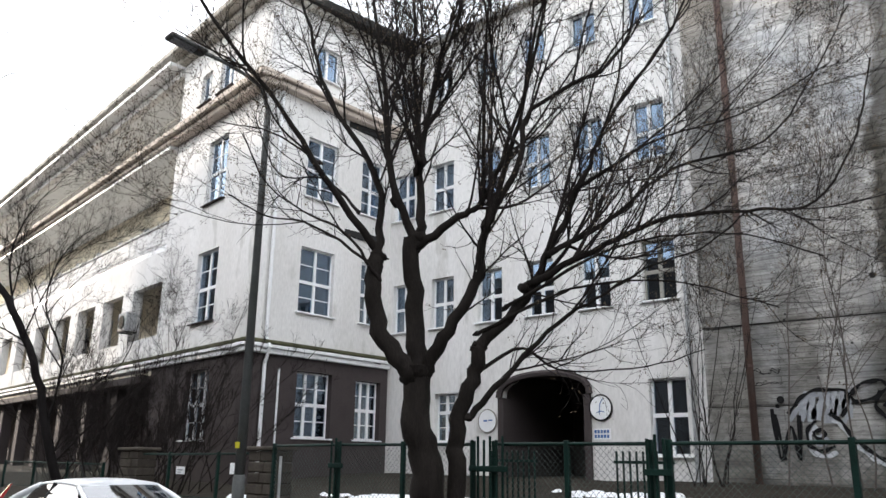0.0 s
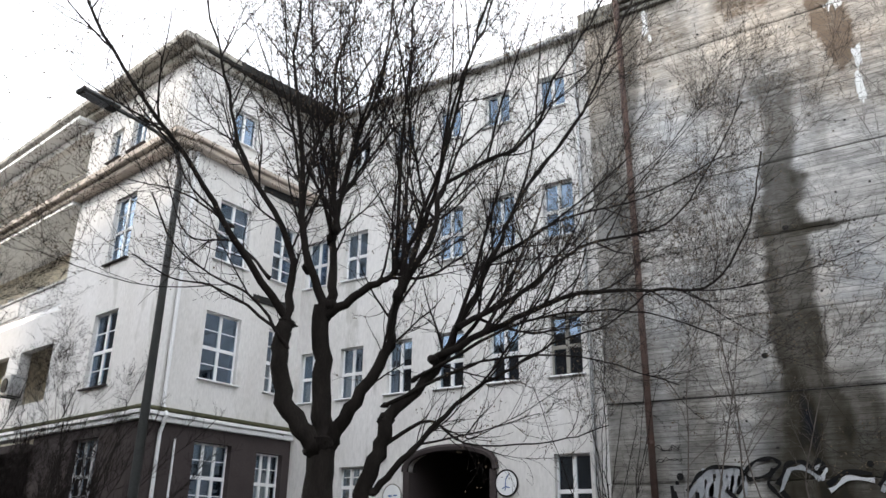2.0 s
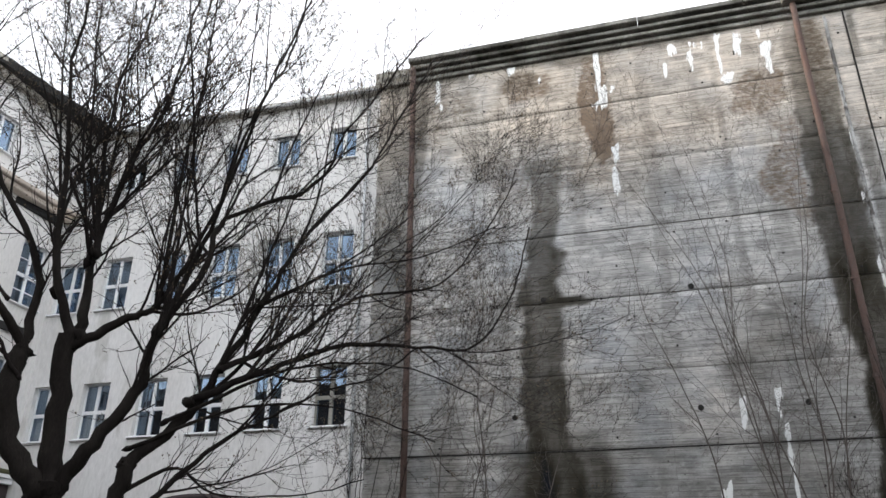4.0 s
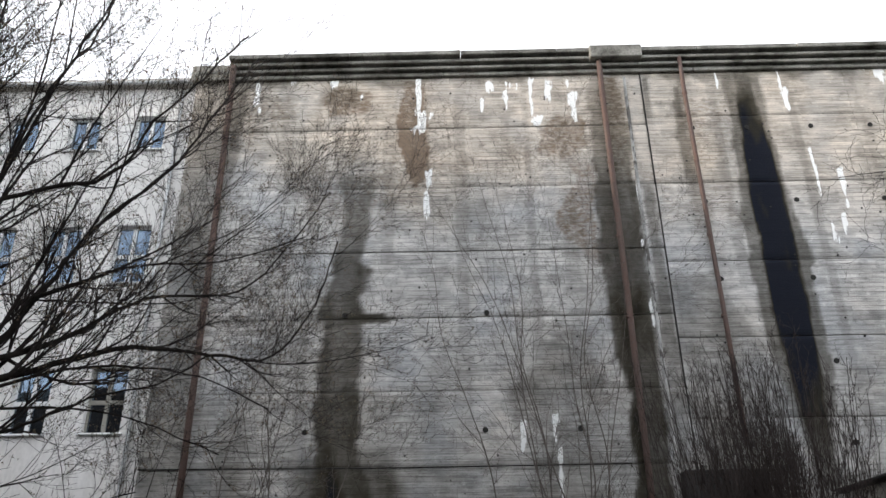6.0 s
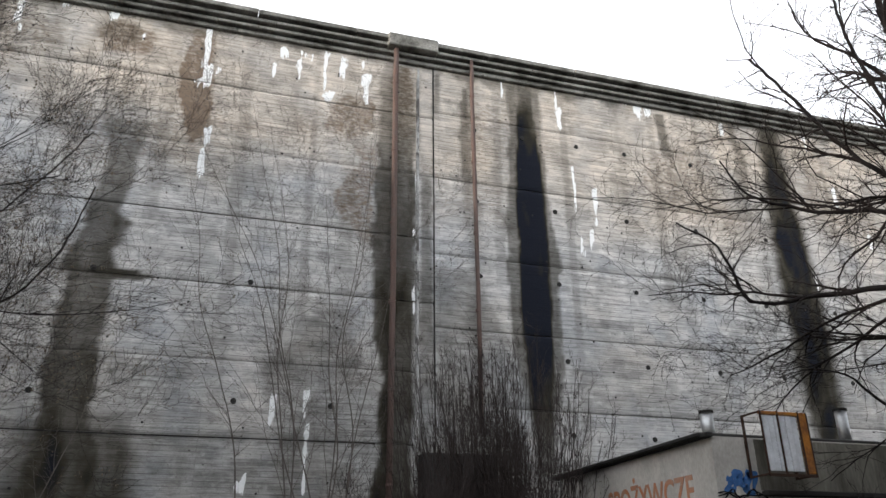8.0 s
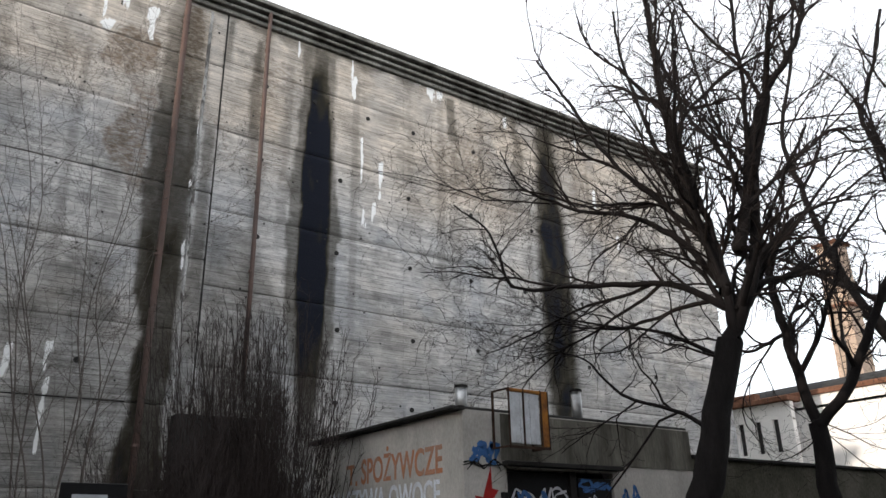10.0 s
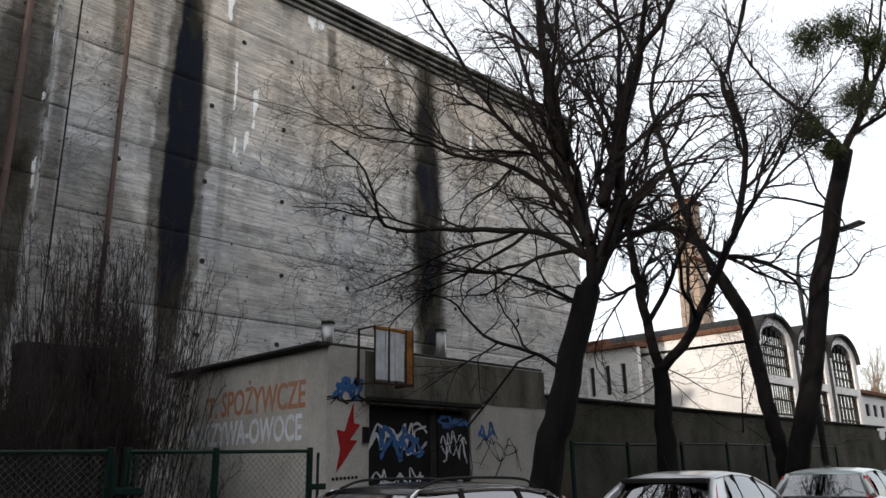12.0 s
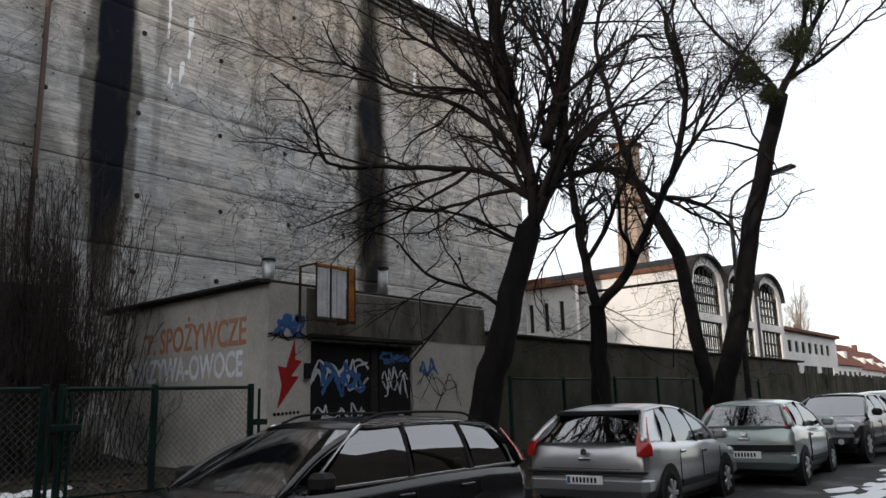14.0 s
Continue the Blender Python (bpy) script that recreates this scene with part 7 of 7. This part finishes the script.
def car(label, m, colour, L, W, H, body, green, wheels, r_wheel, glass_rows, rear_lamps="side", plate=True, strip=None, trim=None, rails=False, estate=False, front_near=False):
    """body: (x, top, half-width share, underside) from the tail to the nose; green: tail foot, tail top, brow, windscreen foot with heights."""
    th = thing("parked_car", label, "car", "parked cars", m=m)
    hw = W / 2
    BUMP = strip or PLAST
    rows = []
    xs = sorted({*np.linspace(0, L, 34), *[b[0] * L for b in body]})
    for x in xs:
        top, ws, low = interp(body, x / L)
        w = hw * ws
        half = [(0.0, low), (0.82 * w, low), (0.95 * w, low + 0.07), (0.985 * w, low + 0.22), (w, low + 0.42 * (top - low) + 0.08), (0.985 * w, top - 0.13), (0.95 * w, top - 0.04), (0.88 * w, top), (0.5 * w, top + 0.015), (0.0, top + 0.02)]
        half = [(y, min(z, top + 0.02)) for y, z in half]
        rows.append([(x, y, z) for y, z in half] + [(x, -y, z) for y, z in half[-2:0:-1]])
    body_ob = part("body", loft(rows), colour, th, smooth=True)
    (x0, z0), (x1, z1), (x2, z2), (x3, z3) = green
    belt = lambda x: interp(body, max(0.0, min(1.0, x / L)))[0]
    wb, wr = hw * 0.9, hw * 0.7
    roof_n = 12
    # roof skin with a crown
    rr = []
    for i in range(roof_n + 1):
        x = x1 + (x2 - x1) * i / roof_n
        arch = math.sin(math.pi * (0.12 + 0.8 * i / roof_n))
        z = z1 + (z2 - z1) * i / roof_n + (H - max(z1, z2)) * arch
        ring = [(-1, -0.035), (-0.93, 0.0), (-0.6, 0.028), (0, 0.04), (0.6, 0.028), (0.93, 0.0), (1, -0.035), (0.9, -0.06), (-0.9, -0.06)]
        rr.append([(x, wr * u * 1.02, z + dz - 0.04) for u, dz in ring])
    roof = part("roof", loft(rr), colour, th, smooth=True)
    zr = lambda x: z1 + (z2 - z1) * (x - x1) / (x2 - x1) + (H - max(z1, z2)) * math.sin(math.pi * (0.12 + 0.8 * (x - x1) / (x2 - x1))) - 0.07
    # end glass
    def screen(xa, za, xb, zb, name):
        g = []
        for i in range(7):
            t = i / 6
            x, z = xa + (xb - xa) * t, za + (zb - za) * t
            w = (wb + (wr - wb) * t) * 0.96
            g.append([(x + s * (0.0 - 0.1 * (1 - u * u)) * (-1), w * u, z + 0.015 * (1 - u * u)) for u in np.linspace(-1, 1, 9) for s in (1 if xa > L / 2 else -1,)])
        n = 9
        vs = [p for r in g for p in r]
        part(name, (vs, [(i * n + k, i * n + k + 1, (i + 1) * n + k + 1, (i + 1) * n + k) for i in range(6) for k in range(8)]), GLASS_CAR, th, smooth=True)
    screen(x3, belt(x3) - 0.02, x2, zr(x2), "windscreen")
    screen(x0, z0, x1, zr(x1), "rear_window")
    for s in (-1, 1):
        side = lambda x, t: (x, s * (wb + (wr - wb) * t) * 1.0, belt(x) - 0.03 + (zr(max(x1, min(x2, x))) - belt(x) + 0.03) * t)
        # one pane for each door: foot from a to b, head from c to d
        for a, b, c, d in glass_rows:
            vs = []
            for t in (0, 0.25, 0.5, 0.75, 1):
                for q in np.linspace(0, 1, 5):
                    x = (a + (b - a) * q) * (1 - t) + (c + (d - c) * q) * t
                    zt = belt(x) - 0.03
                    zz = zt + (zr(max(x1, min(x2, x))) - zt) * t
                    vs.append((x, s * (wb + (wr - wb) * t + 0.04 * math.sin(math.pi * t)), zz))
            part("side_window", (vs, [(j * 5 + k, j * 5 + k + 1, (j + 1) * 5 + k + 1, (j + 1) * 5 + k) for j in range(4) for k in range(4)]), GLASS_CAR, th, smooth=True)
        edge = [(x3, s * wb, belt(x3) - 0.02), ((x3 + x2) / 2, s * (wb + wr) / 2, (belt(x3) + zr(x2)) / 2 + 0.03), (x2 - 0.05, s * wr * 0.98, zr(x2) - 0.005)]
        part("front_pillar", tube(spline(edge, 4), 0.035, 8), colour, th, smooth=True)
        edge = [(x0, s * wb, z0), ((x0 + x1) / 2 - 0.02, s * (wb + wr) / 2, (z0 + zr(x1)) / 2), (x1 + 0.05, s * wr * 0.98, zr(x1) - 0.01)]
        part("rear_pillar", tube(spline(edge, 4), 0.055, 8), colour, th, smooth=True)
        for (a, b, c, d), (e, f, g_, h) in zip(glass_rows, glass_rows[1:]):
            part("door_pillar", tube([((b + e) / 2, s * wb, belt(b) - 0.03), ((d + g_) / 2, s * wr, zr((d + g_) / 2))], 0.035, 6), PLAST, th)
        a, b, c, d = glass_rows[0]
        if a - x0 > 0.12:
            vs = [(x0, s * wb * 0.99, belt(x0) - 0.02), (a, s * wb * 0.99, belt(a) - 0.02), (c, s * wr, zr(c)), (x1, s * wr, zr(x1))]
            part("rear_quarter", (vs, [(0, 1, 2, 3)]), colour, th)
        if trim:
            part("window_trim", tube(spline([(glass_rows[0][0] - 0.05, s * (wb + 0.012), belt(glass_rows[0][0])), (L * 0.5, s * (wb + 0.015), belt(L * 0.5) - 0.005), (glass_rows[-1][1], s * (wb + 0.012), belt(glass_rows[-1][1]))], 4), 0.017, 6), CHROME, th, "bright window trim")
            part("window_trim", tube(spline([(glass_rows[0][0] - 0.05, s * (wb + 0.012), belt(glass_rows[0][0])), (glass_rows[0][2] - 0.03, s * (wr + 0.02), zr(glass_rows[0][2])), (L * 0.45, s * (wr + 0.02), zr(L * 0.45)), (glass_rows[-1][3], s * (wr + 0.02), zr(x2) - 0.01), (glass_rows[-1][1] + 0.05, s * (wb + 0.012), belt(glass_rows[-1][1]))], 6), 0.017, 6), CHROME, th, "bright window trim")
        if rails:
            part("roof_rail", tube(spline([(x1 + 0.15, s * (wr - 0.05), zr(x1) + 0.06), (x1 + 0.4, s * (wr - 0.05), H - 0.005), (x2 - 0.5, s * (wr - 0.05), H + 0.005), (x2 - 0.15, s * (wr - 0.05), zr(x2) + 0.06)], 5), 0.013, 8), PLAST, th, "black roof rail")
        mx = x3 - 0.28
        mir = part("door_mirror", cbox(mx - 0.09, mx + 0.09, s * (hw + 0.0) - 0.1 + s * 0.08, s * (hw + 0.0) + 0.1 + s * 0.08, belt(mx) + 0.0, belt(mx) + 0.15, 0.04), colour if colour is not BLACKP else PLAST, th)
        for hx in (glass_rows[-1][0] + 0.1, glass_rows[-2][0] + 0.1)[:len(glass_rows) - 1] if len(glass_rows) > 1 else (glass_rows[0][0] + 0.2,):
            part("door_handle", cbox(hx - 0.1, hx + 0.1, s * hw * 0.985 - 0.02, s * hw * 0.985 + 0.02, belt(hx) - 0.17, belt(hx) - 0.13, 0.01), CHROME if colour is not BLACKP else colour, th)
        part("sill_strip", cbox(wheels[0] + 0.45, wheels[1] - 0.45, s * hw - 0.015, s * hw + 0.012, 0.36, 0.45, 0.008), PLAST, th)
        for jx in (glass_rows[0][1], glass_rows[-1][0] - 0.02, x3 - 0.1):
            part("door_gap", box(jx - 0.004, jx + 0.004, s * (hw * 1.001) - 0.006, s * (hw * 1.001) + 0.003, 0.35, belt(jx) - 0.12), PLAST, th)
        for wx in wheels:
            part("wheel_arch", disc((wx, s * (hw - 0.095), r_wheel + 0.01), r_wheel + 0.065, 0.2, "y", 28), PLAST, th)
            wy = s * (hw - 0.09)
            prof = [(r_wheel * 0.62, -0.1), (r_wheel * 0.9, -0.1), (r_wheel, -0.06), (r_wheel, 0.06), (r_wheel * 0.9, 0.1), (r_wheel * 0.62, 0.1)]
            n = 28
            vs = [(wx + r * math.cos(2 * math.pi * k / n), wy + yy, r_wheel + r * math.sin(2 * math.pi * k / n)) for k in range(n) for r, yy in prof]
            q = len(prof)
            fs = [(k * q + j, k * q + (j + 1) % q, ((k + 1) % n) * q + (j + 1) % q, ((k + 1) % n) * q + j) for k in range(n) for j in range(q)]
            wh = part("wheel", (vs, fs), TYRE, th, smooth=True)
            spokes = [disc((wx, wy + s * 0.06, r_wheel), r_wheel * 0.64, 0.03, "y", 24)]
            for k in range(7):
                a = 2 * math.pi * k / 7
                spokes.append(moved(cbox(0.03, r_wheel * 0.6, -0.03, 0.03, -0.03, 0.03, 0.008), Matrix.Translation((wx, wy + s * 0.085, r_wheel)) @ Matrix.Rotation(a, 4, "Y")))
            part("rim", join(spokes[0]), PLAST, wh)
            part("hubcap", join(*spokes[1:], disc((wx, wy + s * 0.09, r_wheel), 0.06, 0.05, "y", 12)), ZINC, wh, "grey spoked wheel cover")
    # tub that closes the cabin, and seat backs
    for g in (cbox(L * 0.42, L * 0.47, -hw * 0.7, -hw * 0.1, 0.6, 1.2, 0.04), cbox(L * 0.42, L * 0.47, hw * 0.1, hw * 0.7, 0.6, 1.2, 0.04), cbox(L * 0.22, L * 0.26, -hw * 0.75, hw * 0.75, 0.6, 1.1, 0.04)):
        part("seat", g, PLAST, th)
    part("dashboard", cbox(x3 - 0.5, x3 - 0.15, -wb * 0.95, wb * 0.95, 0.7, belt(x3) + 0.03, 0.04), PLAST, th)
    # tail and nose
    tail_w = hw * body[1][2]
    shapes = {"tall": [(0.82, (-0.02, 0.82), (0.0, 0.955), (0.16, 0.985)), (0.92, (-0.02, 0.82), (0.0, 0.96), (0.16, 0.985)), (1.0, (0.03, 0.8), (0.06, 0.93), (0.17, 0.95)), (1.15, (0.2, 0.77), (0.24, 0.85), (0.31, 0.87)), (1.3, (0.42, 0.71), (0.46, 0.765), (0.51, 0.78))],
              "side": [(0.97, (0.03, 0.8), (0.055, 0.93), (0.15, 0.95)), (1.1, (0.1, 0.78), (0.13, 0.88), (0.2, 0.9)), (1.3, (0.25, 0.73), (0.28, 0.785), (0.33, 0.8))]}[rear_lamps]
    for s in (-1, 1):
        vs = [(x - 0.012, s * y * hw * 1.012, z) for z, *pts in shapes for x, y in pts]
        n = len(shapes)
        part("tail_lamp", (vs, [(3 * i + k, 3 * i + k + 1, 3 * i + 4 + k, 3 * i + 3 + k) for i in range(n - 1) for k in range(2)]), REDL, th, "red tail lamp", smooth=True)
    part("rear_bumper", cbox(-0.05, 0.3, -hw * 0.97, hw * 0.97, 0.3, 0.6, 0.09), colour, th)
    part("bumper_strip", cbox(-0.056, 0.1, -hw * 0.95, hw * 0.95, 0.6 if rear_lamps == "tall" else 0.57, 0.635 if rear_lamps == "tall" else 0.68, 0.012), BUMP, th)
    if rear_lamps == "tall":
        part("spoiler", cbox(x1 - 0.16, x1 + 0.06, -wr * 0.97, wr * 0.97, zr(x1) - 0.035, zr(x1) + 0.035, 0.015), PLAST, th, "black roof spoiler")
    part("tailgate_gap", join(box(-0.008, 0.02, -hw * 0.72, hw * 0.72, 0.655, 0.662)), PLAST, th)
    if plate:
        pp = part("number_plate", cbox(-0.062, -0.046, -0.26, 0.26, 0.46, 0.575, 0.004), WHITE, th, "white number plate with dark bars")
        part("plate_mark", join(box(-0.0645, -0.0622, 0.2, 0.245, 0.475, 0.56)), SPRAY_B, pp)
        for k in range(7):
            part("plate_mark", box(-0.0645, -0.0622, 0.14 - 0.052 * k, 0.17 - 0.052 * k, 0.485, 0.55), BLACK, pp)
    part("badge", disc((-0.03, 0, 0.87), 0.045, 0.02, "x", 12), CHROME, th)
    part("tailgate_handle", cbox(-0.04, 0.02, -0.09, 0.09, 0.76, 0.8, 0.012), CHROME, th)
    part("wiper", tube([(x0 - 0.02, 0.0, z0 + 0.05), (x0 + 0.03, -0.3, z0 + 0.09)], 0.01, 5), PLAST, th)
    part("aerial", tube([(x1 + 0.12, 0, H - 0.01), (x1 - 0.02, 0, H + 0.2)], 0.006, 5), PLAST, th)
    part("front_bumper", cbox(L - 0.2, L + 0.05, -hw * 0.9, hw * 0.9, 0.3, 0.55, 0.06), colour, th)
    part("grille", cbox(L - 0.03, L + 0.03, -0.3, 0.3, 0.52, 0.66, 0.02), PLAST, th)
    part("front_plate", cbox(L + 0.05, L + 0.06, -0.26, 0.26, 0.4, 0.51, 0.003), WHITE, th, "white number plate")
    for s in (-1, 1):
        part("headlamp", cbox(L - 0.3, L - 0.03, s * hw * 0.7 - 0.17, s * hw * 0.7 + 0.17, 0.58, 0.75, 0.05), CLEARL, th, "clear headlamp")
        part("fog_lamp", disc((L + 0.045, s * hw * 0.65, 0.4), 0.06, 0.03, "x", 12), CLEARL, th)
    part("underbody", box(0.25, L - 0.25, -hw * 0.85, hw * 0.85, 0.16, 0.4), PLAST, th)
    return th


HATCH = [(0.0, 0.7, 0.92, 0.36), (0.008, 0.93, 0.945, 0.3), (0.03, 0.985, 0.965, 0.26), (0.12, 1.0, 0.99, 0.22), (0.3, 0.97, 1.0, 0.2), (0.6, 0.93, 1.0, 0.2), (0.72, 0.93, 1.0, 0.2), (0.85, 0.84, 0.98, 0.2), (0.95, 0.7, 0.93, 0.24), (1.0, 0.52, 0.82, 0.34)]
SALOON = [(0.0, 0.7, 0.92, 0.36), (0.008, 0.9, 0.945, 0.3), (0.03, 0.945, 0.965, 0.26), (0.14, 0.96, 0.99, 0.22), (0.3, 0.95, 1.0, 0.2), (0.6, 0.9, 1.0, 0.2), (0.7, 0.9, 1.0, 0.2), (0.86, 0.8, 0.98, 0.2), (0.96, 0.66, 0.93, 0.24), (1.0, 0.5, 0.82, 0.34)]


def at(x, y, turn=0.0):
    return pose(x, y, road_z(x) + 0.02, 0, 0, turn)


car("silver metallic hatchback parked at the kerb", at(9.2, 5.6, 5.5), SILVER, 4.1, 1.77, 1.5, HATCH, [(0.06, 0.98), (0.55, 1.4), (2.2, 1.41), (3.05, 0.95)], (0.72, 3.2), 0.31,
    [(0.75, 1.15, 0.95, 1.2), (1.2, 2.05, 1.25, 1.95), (2.12, 2.9, 2.02, 2.25)], "tall")
car("pale green hatchback parked at the kerb", at(13.6, 5.12, 5.5), PALEG, 3.6, 1.65, 1.45, HATCH, [(0.06, 0.98), (0.32, 1.36), (1.9, 1.38), (2.7, 0.95)], (0.6, 2.95), 0.29,
    [(0.55, 1.1, 0.6, 1.15), (1.17, 2.55, 1.22, 2.0)])
car("black hatchback parked facing the others", at(22.0, 5.25, 180), BLACKP, 4.24, 1.75, 1.42, SALOON, [(0.08, 0.96), (0.6, 1.33), (2.1, 1.36), (3.0, 0.93)], (0.75, 3.4), 0.32,
    [(0.75, 1.2, 1.0, 1.25), (1.25, 2.0, 1.3, 1.95), (2.07, 2.9, 2.0, 2.15)])
car("pale car parked far along the kerb", at(23.6, 5.3), WHITEP, 4.2, 1.75, 1.46, HATCH, [(0.06, 0.98), (0.45, 1.36), (2.2, 1.38), (3.1, 0.95)], (0.72, 3.3), 0.31, [(0.7, 1.2, 0.8, 1.2), (1.25, 2.9, 1.25, 2.25)])
car("silver car parked far along the kerb", at(29.0, 5.3), SILVER, 4.2, 1.75, 1.5, HATCH, [(0.06, 0.98), (0.45, 1.38), (2.2, 1.4), (3.1, 0.95)], (0.72, 3.3), 0.31, [(0.7, 1.2, 0.8, 1.2), (1.25, 2.9, 1.25, 2.25)])
car("black estate car with roof rails and bright window trim", at(6.95, 5.75, 180), BLACKP, 4.45, 1.75, 1.48, SALOON, [(0.08, 0.95), (0.42, 1.37), (2.3, 1.4), (3.2, 0.92)], (0.8, 3.4), 0.32,
    [(0.28, 0.85, 0.52, 0.88), (0.95, 1.7, 0.97, 1.67), (1.78, 2.9, 1.75, 2.3)], trim=True, rails=True)
car("white car parked at the kerb before the fence", at(-13.6, 5.9), WHITEP, 4.4, 1.75, 1.43, SALOON, [(0.35, 0.98), (1.1, 1.36), (2.4, 1.38), (3.25, 0.92)], (0.8, 3.4), 0.31,
    [(0.9, 1.6, 1.15, 1.65), (1.68, 3.0, 1.7, 2.4)])
